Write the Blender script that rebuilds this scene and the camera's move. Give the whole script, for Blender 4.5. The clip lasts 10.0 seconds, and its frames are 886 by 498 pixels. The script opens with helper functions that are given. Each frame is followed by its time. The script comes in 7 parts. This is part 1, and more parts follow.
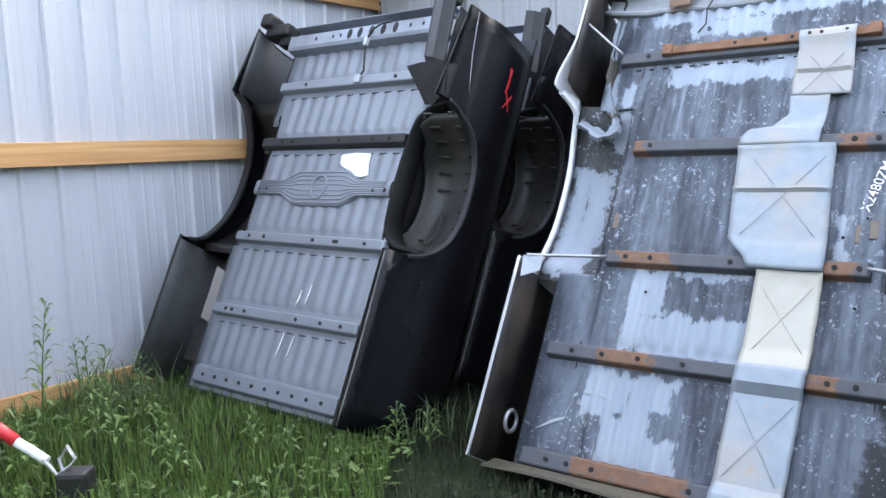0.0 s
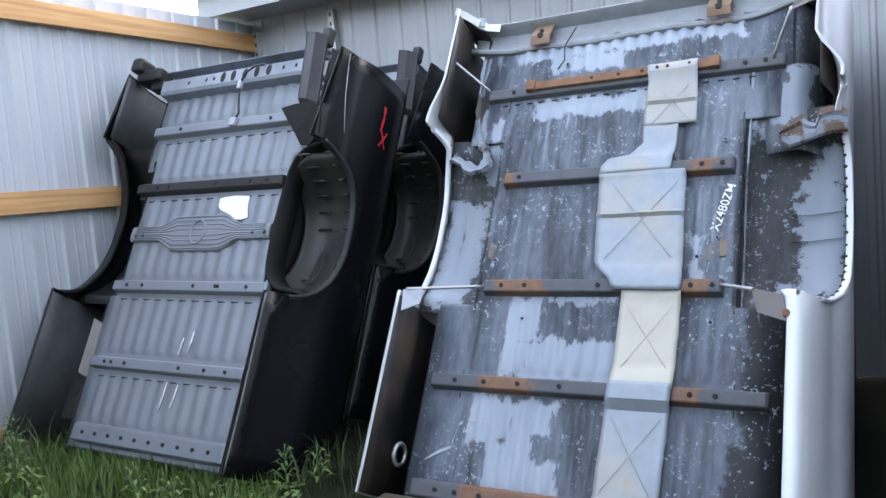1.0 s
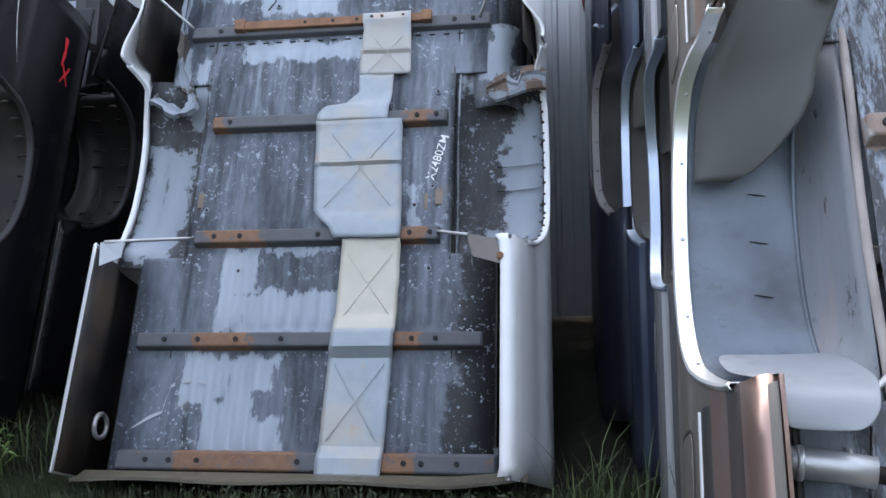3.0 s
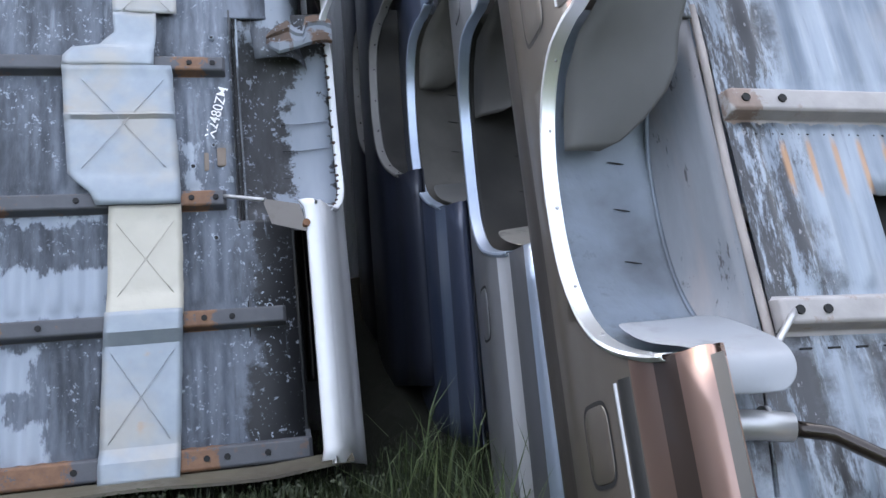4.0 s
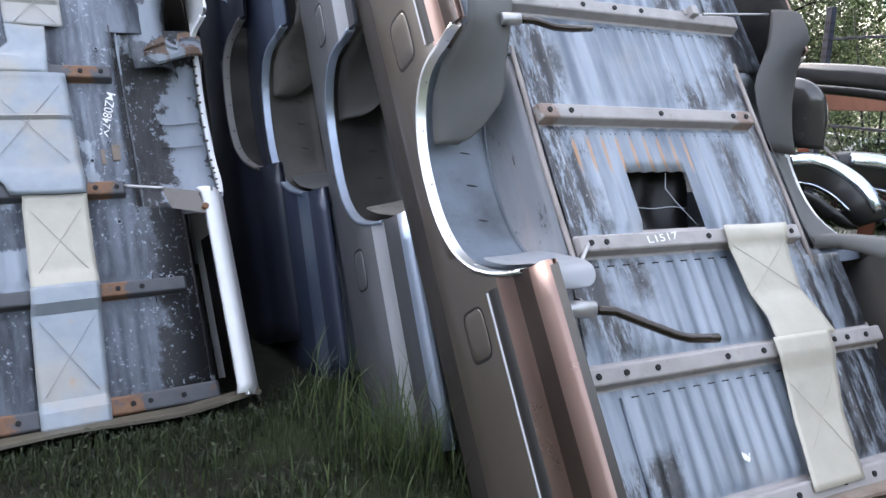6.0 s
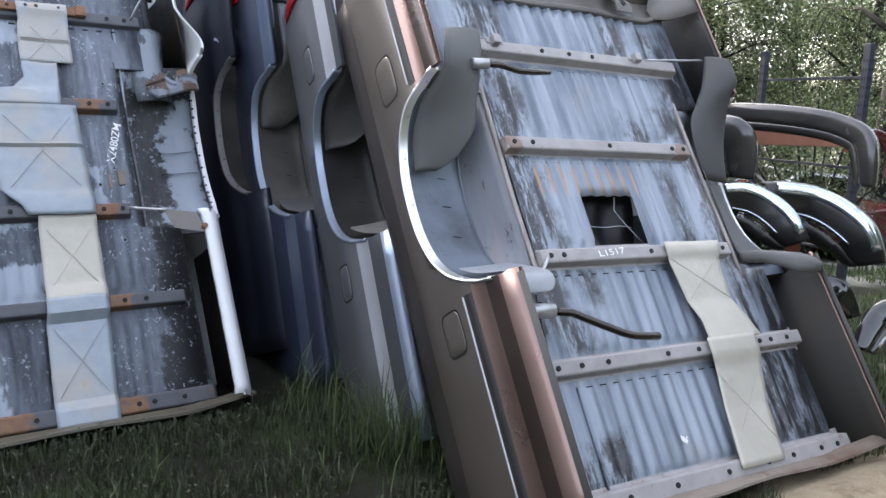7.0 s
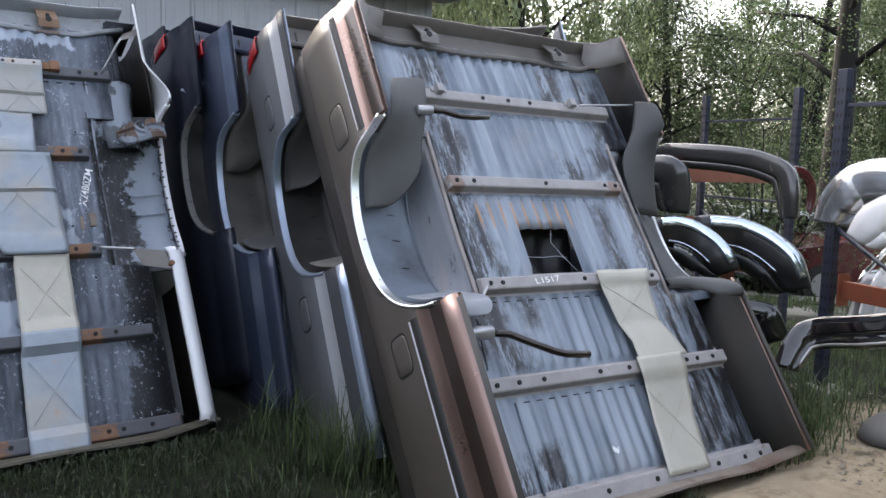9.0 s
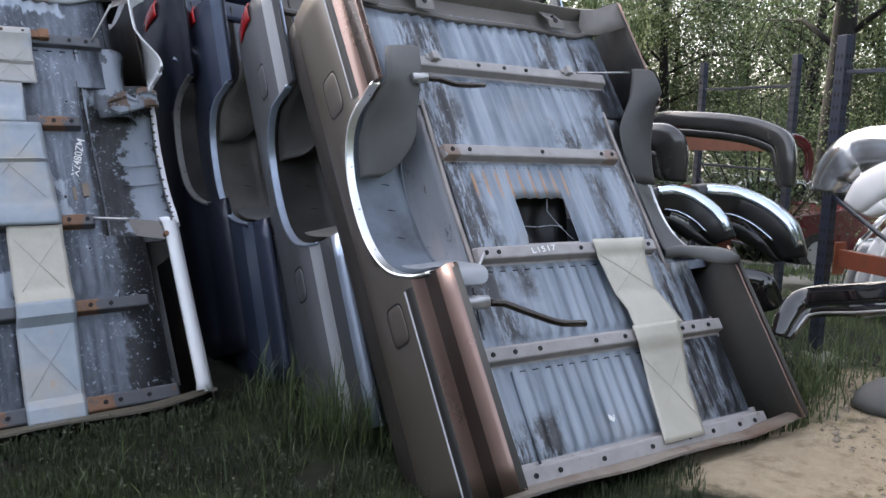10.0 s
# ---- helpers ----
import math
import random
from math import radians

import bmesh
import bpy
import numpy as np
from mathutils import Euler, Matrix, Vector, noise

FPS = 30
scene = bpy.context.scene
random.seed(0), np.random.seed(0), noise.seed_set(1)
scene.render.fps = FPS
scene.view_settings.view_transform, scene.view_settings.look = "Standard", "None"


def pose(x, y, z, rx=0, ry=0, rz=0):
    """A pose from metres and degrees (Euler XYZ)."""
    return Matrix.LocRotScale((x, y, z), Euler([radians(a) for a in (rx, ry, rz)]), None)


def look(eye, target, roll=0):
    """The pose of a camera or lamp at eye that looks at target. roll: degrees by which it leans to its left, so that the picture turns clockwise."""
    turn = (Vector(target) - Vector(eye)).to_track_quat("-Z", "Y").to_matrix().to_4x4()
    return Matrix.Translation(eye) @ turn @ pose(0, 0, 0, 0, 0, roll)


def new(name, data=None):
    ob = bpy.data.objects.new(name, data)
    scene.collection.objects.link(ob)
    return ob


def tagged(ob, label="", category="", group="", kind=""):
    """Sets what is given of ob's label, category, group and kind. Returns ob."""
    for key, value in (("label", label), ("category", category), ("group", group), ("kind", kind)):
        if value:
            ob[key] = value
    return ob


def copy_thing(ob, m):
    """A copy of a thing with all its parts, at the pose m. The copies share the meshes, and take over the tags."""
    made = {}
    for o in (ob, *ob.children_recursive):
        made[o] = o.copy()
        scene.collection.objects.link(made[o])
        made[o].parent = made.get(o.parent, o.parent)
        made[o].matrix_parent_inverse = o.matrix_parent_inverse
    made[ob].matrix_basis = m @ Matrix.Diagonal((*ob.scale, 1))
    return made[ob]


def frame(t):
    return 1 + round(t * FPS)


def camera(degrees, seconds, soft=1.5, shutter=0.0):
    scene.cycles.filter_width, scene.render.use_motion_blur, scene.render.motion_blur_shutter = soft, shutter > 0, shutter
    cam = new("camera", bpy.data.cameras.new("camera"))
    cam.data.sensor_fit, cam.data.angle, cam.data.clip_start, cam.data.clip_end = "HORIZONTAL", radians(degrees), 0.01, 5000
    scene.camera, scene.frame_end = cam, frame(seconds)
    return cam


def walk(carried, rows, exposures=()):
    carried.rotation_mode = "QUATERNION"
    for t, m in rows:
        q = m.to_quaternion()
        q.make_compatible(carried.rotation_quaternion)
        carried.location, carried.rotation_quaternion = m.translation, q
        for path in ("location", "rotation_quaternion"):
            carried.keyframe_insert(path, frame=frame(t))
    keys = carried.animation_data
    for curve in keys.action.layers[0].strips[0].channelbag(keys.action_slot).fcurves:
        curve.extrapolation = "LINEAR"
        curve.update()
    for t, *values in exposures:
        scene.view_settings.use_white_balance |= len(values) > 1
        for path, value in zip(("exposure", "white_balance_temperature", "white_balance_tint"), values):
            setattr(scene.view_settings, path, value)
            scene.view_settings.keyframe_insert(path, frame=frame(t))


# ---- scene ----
cam = camera(57.28, 10.0)
# seconds, x, y, z, yaw, pitch, roll
PATH = [
    (0.0, 0.000, 0.000, 1.395, 0.00, -6.89, 2.36),
    (0.5, 0.055, -0.044, 1.403, -5.48, -5.61, 3.30),
    (1.0, 0.094, -0.069, 1.409, -7.39, -5.01, 4.72),
    (1.5, 0.107, -0.091, 1.410, -9.39, -5.00, 5.25),
    (2.0, 0.113, -0.104, 1.403, -11.89, -5.39, 5.31),
    (2.5, 0.087, -0.083, 1.385, -17.41, -6.55, 4.55),
    (3.0, -0.052, 0.074, 1.342, -29.71, -8.97, 2.51),
    (4.3, -0.423, 0.635, 1.367, -57.80, -12.96, -0.81),
    (4.5, -0.536, 0.668, 1.355, -61.49, -12.96, -1.12),
    (5.0, -0.813, 0.689, 1.378, -67.82, -13.88, -1.85),
    (5.2, -0.909, 0.654, 1.389, -68.62, -14.36, -1.85),
    (6.3, -1.430, 0.476, 1.420, -69.99, -10.90, -1.76),
    (6.5, -1.531, 0.478, 1.421, -70.58, -10.09, -1.89),
    (7.0, -1.736, 0.424, 1.424, -72.29, -9.84, -2.30),
    (7.5, -1.865, 0.309, 1.436, -73.33, -8.84, -2.05),
    (8.0, -1.974, 0.248, 1.426, -74.10, -7.61, -1.86),
    (8.5, -2.007, 0.225, 1.419, -74.48, -6.89, -1.66),
    (9.0, -2.006, 0.220, 1.418, -74.29, -6.70, -1.61),
    (9.5, -1.996, 0.220, 1.416, -74.23, -7.34, -1.49),
    (10.0, -1.988, 0.221, 1.415, -74.56, -8.83, -1.45),
]
walk(cam, [(t, pose(x, y, z, 90 + pitch, roll, yaw)) for t, x, y, z, yaw, pitch, roll in PATH],
     [(0.0, 3.52, 6550, 10), (1.0, 3.28, 6550, 10), (1.5, 2.97, 6550, 10), (2.5, 2.84, 6600, 10), (3.0, 2.98, 6650, 10), (4.5, 3.25, 6750, 11), (6.5, 3.15, 6800, 12), (7.0, 2.97, 6800, 12), (7.5, 2.83, 6800, 12), (8.5, 2.62, 6780, 12), (10.0, 2.63, 6800, 12)])

# ---------------------------------------------------------------- light
world = bpy.data.worlds.new("world")
scene.world = world
world.use_nodes = True
_wn = world.node_tree.nodes
_wl = world.node_tree.links
_bg = _wn["Background"]
_sky = _wn.new("ShaderNodeTexSky")
_sky.sky_type = "NISHITA"
_sky.sun_disc = False
_sky.sun_elevation = radians(34)
_sky.sun_rotation = radians(37)
_sky.air_density = 1.0
_sky.dust_density = 3.0
_sky.ozone_density = 1.0
_haze = _wn.new("ShaderNodeHueSaturation")   # thin high haze takes colour out of the sky
_haze.inputs["Saturation"].default_value = 0.55
_wl.new(_sky.outputs[0], _haze.inputs["Color"])
_wl.new(_haze.outputs[0], _bg.inputs[0])
_bg.inputs[1].default_value = 0.14

sun_data = bpy.data.lights.new("sun", "SUN")
sun_data.energy = 1.5
sun_data.angle = radians(8)
sun_data.color = (1.0, 0.95, 0.86)
sun = new("sun", sun_data)
sun.matrix_world = look((25, 33.5, 28), (0, 0, 0))


# ---------------------------------------------------------------- materials
class Nodes:
    """A small builder for node materials."""

    def __init__(self, name):
        self.mat = bpy.data.materials.new(name)
        self.mat.use_nodes = True
        self.t = self.mat.node_tree
        self.bsdf = self.t.nodes["Principled BSDF"]
        self.coord = self.t.nodes.new("ShaderNodeTexCoord").outputs["Object"]

    def node(self, kind, **inputs):
        n = self.t.nodes.new(kind)
        for k, v in inputs.items():
            self.put(n.inputs[k.replace("_", " ")], v)
        return n

    def put(self, socket, v):
        if isinstance(v, bpy.types.NodeSocket):
            self.t.links.new(v, socket)
        else:
            socket.default_value = v

    def mapped(self, scale=(1, 1, 1), loc=(0, 0, 0), src=None):
        n = self.t.nodes.new("ShaderNodeMapping")
        self.put(n.inputs["Vector"], src or self.coord)
        n.inputs["Scale"].default_value = scale
        n.inputs["Location"].default_value = loc
        return n.outputs[0]

    def noise(self, scale, detail=4.0, rough=0.55, vec=None, stretch=(1, 1, 1), loc=(0, 0, 0)):
        n = self.t.nodes.new("ShaderNodeTexNoise")
        self.put(n.inputs["Vector"], self.mapped(stretch, loc, vec))
        n.inputs["Scale"].default_value = scale
        n.inputs["Detail"].default_value = detail
        n.inputs["Roughness"].default_value = rough
        return n.outputs["Fac"]

    def math(self, op, a, b=0.0, clamp=False):
        n = self.t.nodes.new("ShaderNodeMath")
        n.operation = op
        n.use_clamp = clamp
        self.put(n.inputs[0], a)
        self.put(n.inputs[1], b)
        return n.outputs[0]

    def step(self, v, lo, hi):
        n = self.t.nodes.new("ShaderNodeMapRange")
        n.interpolation_type = "SMOOTHSTEP"
        self.put(n.inputs["Value"], v)
        n.inputs["From Min"].default_value = lo
        n.inputs["From Max"].default_value = hi
        return n.outputs[0]

    def mix(self, f, a, b):
        n = self.t.nodes.new("ShaderNodeMix")
        n.data_type = "RGBA"
        self.put(n.inputs["Factor"], f)
        for s, v in ((n.inputs[6], a), (n.inputs[7], b)):
            self.put(s, v if isinstance(v, bpy.types.NodeSocket) else (*v, 1.0))
        return n.outputs[2]

    def axes(self):
        n = self.t.nodes.new("ShaderNodeSeparateXYZ")
        self.put(n.inputs[0], self.coord)
        return n.outputs

    def boxes(self, spans, wobble=0.08, scale=7.0, soft=0.01, stretch=(1, 1, 1)):
        """Mask of ragged rectangles (x0, x1, y0, y1) in the object's own x and y."""
        x, y, _ = self.axes()
        wob = self.math("MULTIPLY", self.math("SUBTRACT", self.noise(scale, 8, 0.72, stretch=stretch), 0.5), wobble * 2)
        total = None
        for x0, x1, y0, y1 in spans:
            dx = self.math("SUBTRACT", (x1 - x0) / 2, self.math("ABSOLUTE", self.math("SUBTRACT", x, (x0 + x1) / 2)))
            dy = self.math("SUBTRACT", (y1 - y0) / 2, self.math("ABSOLUTE", self.math("SUBTRACT", y, (y0 + y1) / 2)))
            d = self.math("MINIMUM", dx, dy)
            total = d if total is None else self.math("MAXIMUM", total, d)
        return self.step(self.math("ADD", total, wob), -soft, soft)

    def bump(self, height, strength=0.3, distance=0.01):
        n = self.t.nodes.new("ShaderNodeBump")
        n.inputs["Strength"].default_value = strength
        n.inputs["Distance"].default_value = distance
        self.put(n.inputs["Height"], height)
        self.put(self.bsdf.inputs["Normal"], n.outputs[0])

    def done(self, color, rough=0.5, metal=0.0, coat=0.0, spec=0.5):
        b = self.bsdf
        self.put(b.inputs["Base Color"], color if isinstance(color, bpy.types.NodeSocket) else (*color, 1.0))
        self.put(b.inputs["Roughness"], rough)
        self.put(b.inputs["Metallic"], metal)
        b.inputs["Coat Weight"].default_value = coat
        b.inputs["Coat Roughness"].default_value = 0.06
        b.inputs["Specular IOR Level"].default_value = spec
        return self.mat


def painted(name, base, rough=0.35, metal=0.0, coat=0.0, dirt=(0.12, 0.10, 0.08), dirt_amount=0.35, grain=18.0):
    """Paint with dust, faint blotches and small scratches."""
    n = Nodes(name)
    blotch = n.step(n.noise(2.3, 5), 0.42, 0.75)
    fine = n.step(n.noise(grain, 6, 0.7), 0.5, 0.8)
    dust = n.math("MULTIPLY", n.math("MAXIMUM", blotch, fine), dirt_amount)
    col = n.mix(dust, base, dirt)
    r = n.math("ADD", n.math("MULTIPLY", dust, 0.4), rough, True)
    n.bump(n.noise(9.0, 4), 0.06, 0.01)
    return n.done(col, r, metal, coat)


def plain(name, base, rough=0.5, metal=0.0, coat=0.0, vary=0.25, scale=14.0):
    n = Nodes(name)
    f = n.noise(scale, 5)
    dark = tuple(c * (1 - vary) for c in base)
    lite = tuple(min(1.0, c * (1 + vary)) for c in base)
    n.bump(n.noise(scale * 6, 3), 0.12, 0.002)
    return n.done(n.mix(f, dark, lite), rough, metal, coat)


def sheet_metal(name, base, streak, streak_amount=0.25):
    """Painted fence or wall sheet with rain streaks down it and mud low on it."""
    n = Nodes(name)
    s = n.step(n.noise(6.0, 5, 0.6, stretch=(1, 1, 0.12)), 0.45, 0.8)
    b = n.noise(0.9, 3)
    f = n.math("MULTIPLY", n.math("ADD", s, n.math("MULTIPLY", b, 0.5)), streak_amount, True)
    n.bump(n.noise(3.0, 3, stretch=(1, 1, 0.4)), 0.10, 0.02)
    return n.done(n.mix(f, base, streak), 0.42, 0.15)


def pine(name):
    n = Nodes(name)
    # the boards lie along their own x
    ring = n.noise(9.0, 6, 0.6, stretch=(0.12, 3.2, 3.2))
    fine = n.noise(60.0, 3, 0.5, stretch=(0.04, 1, 1))
    v = n.t.nodes.new("ShaderNodeTexVoronoi")
    n.put(v.inputs["Vector"], n.mapped((1.4, 5.0, 2.0), (0.3, 0.45, 0)))
    v.inputs["Scale"].default_value = 1.0
    knot = n.math("SUBTRACT", 1.0, n.step(v.outputs["Distance"], 0.04, 0.10))
    c = n.mix(n.step(ring, 0.35, 0.7), (0.60, 0.36, 0.16), (0.40, 0.20, 0.075))
    c = n.mix(n.math("MULTIPLY", fine, 0.35), c, (0.30, 0.15, 0.06))
    c = n.mix(n.math("MULTIPLY", knot, 0.85), c, (0.13, 0.055, 0.025))
    n.bump(fine, 0.25, 0.002)
    return n.done(c, 0.7)


M = {}
M["fence"] = sheet_metal("fence_sheet", (0.45, 0.47, 0.51), (0.33, 0.34, 0.37))
M["wall"] = sheet_metal("building_sheet", (0.345, 0.352, 0.375), (0.25, 0.254, 0.265))
M["soffit"] = plain("soffit_paint", (0.34, 0.35, 0.37), 0.5, vary=0.08)
M["pine"] = pine("pine_lumber")
M["black_paint"] = painted("black_paint", (0.0045, 0.0045, 0.006), 0.22, 0, 0.2, (0.012, 0.012, 0.013), 0.2)
M["black_paint"].node_tree.nodes["Principled BSDF"].inputs["Specular IOR Level"].default_value = 0.2
M["black_paint"].node_tree.nodes["Principled BSDF"].inputs["Coat Weight"].default_value = 0.0
M["black_satin"] = painted("black_satin", (0.016, 0.016, 0.018), 0.4, 0, 0, (0.06, 0.055, 0.05), 0.5)
M["black_satin"].node_tree.nodes["Principled BSDF"].inputs["Specular IOR Level"].default_value = 0.25
M["liner"] = painted("black_liner", (0.016, 0.0155, 0.0155), 0.34, 0, 0, (0.050, 0.043, 0.037), 0.8, 7)
M["liner"].node_tree.nodes["Principled BSDF"].inputs["Specular IOR Level"].default_value = 0.5
M["cavity"] = painted("dark_primer", (0.03, 0.032, 0.036), 0.5, 0, 0, (0.10, 0.09, 0.08), 0.6, 8)
M["chrome"] = plain("satin_bright_trim", (0.78, 0.79, 0.80), 0.30, 0.9, vary=0.06)
M["blue_trim"] = plain("worn_blue_steel_trim", (0.36, 0.42, 0.52), 0.34, 0.75, vary=0.15)
M["dark_stripe"] = painted("dark_grey_stripe", (0.06, 0.062, 0.070), 0.42, 0.2, 0.1, (0.06, 0.06, 0.06), 0.3)
M["old_trim"] = plain("old_grey_trim", (0.16, 0.155, 0.15), 0.5, 0.3, vary=0.25)
M["dull_steel"] = plain("dull_steel", (0.42, 0.42, 0.43), 0.42, 0.7, vary=0.2)
M["hole"] = plain("hole_dark", (0.008, 0.008, 0.009), 0.8)
M["cavity"].node_tree.nodes["Principled BSDF"].inputs["Specular IOR Level"].default_value = 0.15
M["black_bag"] = plain("dull_black_plastic", (0.006, 0.006, 0.007), 0.5, vary=0.2)
M["red_lamp"] = plain("red_lens", (0.36, 0.010, 0.013), 0.15, 0, 0.5, vary=0.2)
M["red_decal"] = plain("red_decal", (0.55, 0.02, 0.03), 0.4, vary=0.15)
M["white_paper"] = plain("white_paper", (0.80, 0.80, 0.80), 0.7, vary=0.03)
M["chalk"] = plain("white_marker", (0.82, 0.82, 0.82), 0.8, vary=0.1)
M["rubber"] = plain("grey_rubber", (0.070, 0.070, 0.069), 0.6, vary=0.22, scale=5)
M["black_rubber"] = plain("black_rubber", (0.015, 0.015, 0.015), 0.55, vary=0.3)
M["plastic_white"] = plain("translucent_white_plastic", (0.33, 0.355, 0.39), 0.42, vary=0.10)
M["rust"] = plain("rusty_steel", (0.185, 0.092, 0.050), 0.8, vary=0.6, scale=16)
# darker copy of the navy: shade deep in the stack is in the colour
M["shaded_navy"] = painted("shaded_navy_paint", (0.020, 0.024, 0.038), 0.35, 0.3, 0.4, (0.03, 0.03, 0.034), 0.3, 5)
M["taupe"] = painted("taupe_paint", (0.118, 0.101, 0.086), 0.38, 0.40, 0.25, (0.12, 0.105, 0.09), 0.18, 5)
M["bronze"] = painted("bronze_paint", (0.27, 0.178, 0.150), 0.27, 0.8, 0.3, (0.22, 0.17, 0.14), 0.3, 5)
M["rail_brown"] = painted("dark_brown_rail", (0.020, 0.016, 0.014), 0.5, 0, 0, (0.05, 0.045, 0.04), 0.35, 6)
M["brown_stripe"] = painted("dark_brown_stripe", (0.05, 0.034, 0.029), 0.27, 0.5, 0.3, (0.1, 0.08, 0.07), 0.3)
M["charcoal"] = painted("charcoal_paint", (0.150, 0.152, 0.162), 0.36, 0.45, 0.3, (0.10, 0.10, 0.10), 0.15, 5)
M["silver"] = painted("silver_paint", (0.50, 0.505, 0.53), 0.34, 0.5, 0.25, (0.25, 0.25, 0.26), 0.15, 5)
M["navy"] = painted("navy_paint", (0.036, 0.046, 0.078), 0.33, 0.35, 0.4, (0.06, 0.06, 0.07), 0.25, 5)
M["blue"] = painted("blue_paint", (0.095, 0.125, 0.19), 0.40, 0.45, 0.2, (0.35, 0.37, 0.40), 0.30, 30)
M["white_paint"] = painted("white_paint", (0.74, 0.75, 0.78), 0.3, 0, 0.3, (0.45, 0.42, 0.38), 0.25, 5)


def bed_grey(name):
    """Satin grey underside of the newer bed, with soft dark marks."""
    n = Nodes(name)
    a = n.step(n.noise(2.6, 5), 0.5, 0.72)
    b = n.noise(40.0, 4)
    c = n.mix(n.math("MULTIPLY", a, 0.5), (0.190, 0.207, 0.238), (0.098, 0.106, 0.122))
    c = n.mix(n.math("MULTIPLY", b, 0.2), c, (0.32, 0.335, 0.36))
    return n.done(c, 0.42, 0.25)


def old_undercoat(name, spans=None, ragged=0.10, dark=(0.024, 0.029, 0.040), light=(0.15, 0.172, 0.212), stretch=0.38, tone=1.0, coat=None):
    """Dark blue-grey undercoat that has peeled off in patches to pale primer; coat: near-black boxes painted in as
    shade.
    """
    n = Nodes(name)
    big = n.boxes(spans or [(-0.52, -0.22, 0.32, 0.52), (-0.42, -0.20, 0.10, 0.34), (-0.24, -0.11, 0.36, 0.52), (-0.24, -0.08, 0.10, 0.26), (-0.42, 0.12, 0.61, 0.80), (-0.42, -0.23, 0.78, 1.02), (-0.24, 0.10, 0.98, 1.02),
                   (-0.62, 0.58, 2.36, 2.48), (-0.40, 0.0, 2.27, 2.38), (-0.46, 0.16, 2.00, 2.11), (-0.80, -0.72, 1.72, 2.1), (-0.78, -0.66, 1.48, 1.78), (-0.70, -0.62, 1.9, 2.02), (0.40, 0.46, 1.1, 1.3)], ragged * 1.1, 11.0, 0.010, (1, stretch, 1))
    big = n.math("MULTIPLY", big, n.step(n.noise(11.0, 6, 0.7, stretch=(1, 0.16, 1), loc=(4, 0, 2)), 0.30, 0.40))
    chips = n.math("MAXIMUM", n.step(n.noise(58.0, 3, 0.6, stretch=(1, 0.8, 1)), 0.64, 0.66), n.step(n.noise(24.0, 6, 0.72, loc=(2, 0, 0)), 0.60, 0.62))
    zone = n.step(n.noise(2.6, 6, 0.65), 0.42, 0.54)
    flakes = n.math("MULTIPLY", chips, zone)
    runs = n.step(n.noise(26.0, 4, 0.6, stretch=(1, 0.10, 1)), 0.60, 0.72)
    runs = n.math("MULTIPLY", runs, n.step(n.noise(1.3, 2, loc=(3, 1, 0)), 0.5, 0.65))
    wash = n.math("MULTIPLY", n.boxes([(-0.50, 0.20, 1.74, 2.02), (0.42, 0.56, 1.1, 2.1)], 0.25, 5.0, 0.10), n.step(n.noise(18.0, 5, 0.65, stretch=(1, 0.12, 1), loc=(5, 0, 1)), 0.50, 0.68))
    peel = n.math("MAXIMUM", n.math("MAXIMUM", big, flakes), n.math("MULTIPLY", n.math("MAXIMUM", runs, n.math("MULTIPLY", wash, 0.8)), 0.75))
    base = n.mix(n.step(n.noise(7.0, 7, 0.7, stretch=(1, 0.22, 1)), 0.3, 0.7), dark, light)
    pale = n.mix(n.noise(8.0, 5, stretch=(1, 0.2, 1)), tuple(q * tone for q in (0.20, 0.24, 0.30)), tuple(q * tone for q in (0.42, 0.46, 0.52)))
    tan = n.math("MULTIPLY", n.step(n.noise(3.5, 4, loc=(7, 2, 0)), 0.62, 0.75), 0.25)
    # near-black boxes put the shade beside the side cavity into the colour
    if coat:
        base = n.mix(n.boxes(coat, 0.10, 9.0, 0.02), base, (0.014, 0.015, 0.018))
    c = n.mix(tan, n.mix(peel, base, pale), (0.22, 0.19, 0.15))
    n.bump(n.math("MULTIPLY", peel, -1.0), 0.5, 0.002)
    return n.done(c, 0.62)


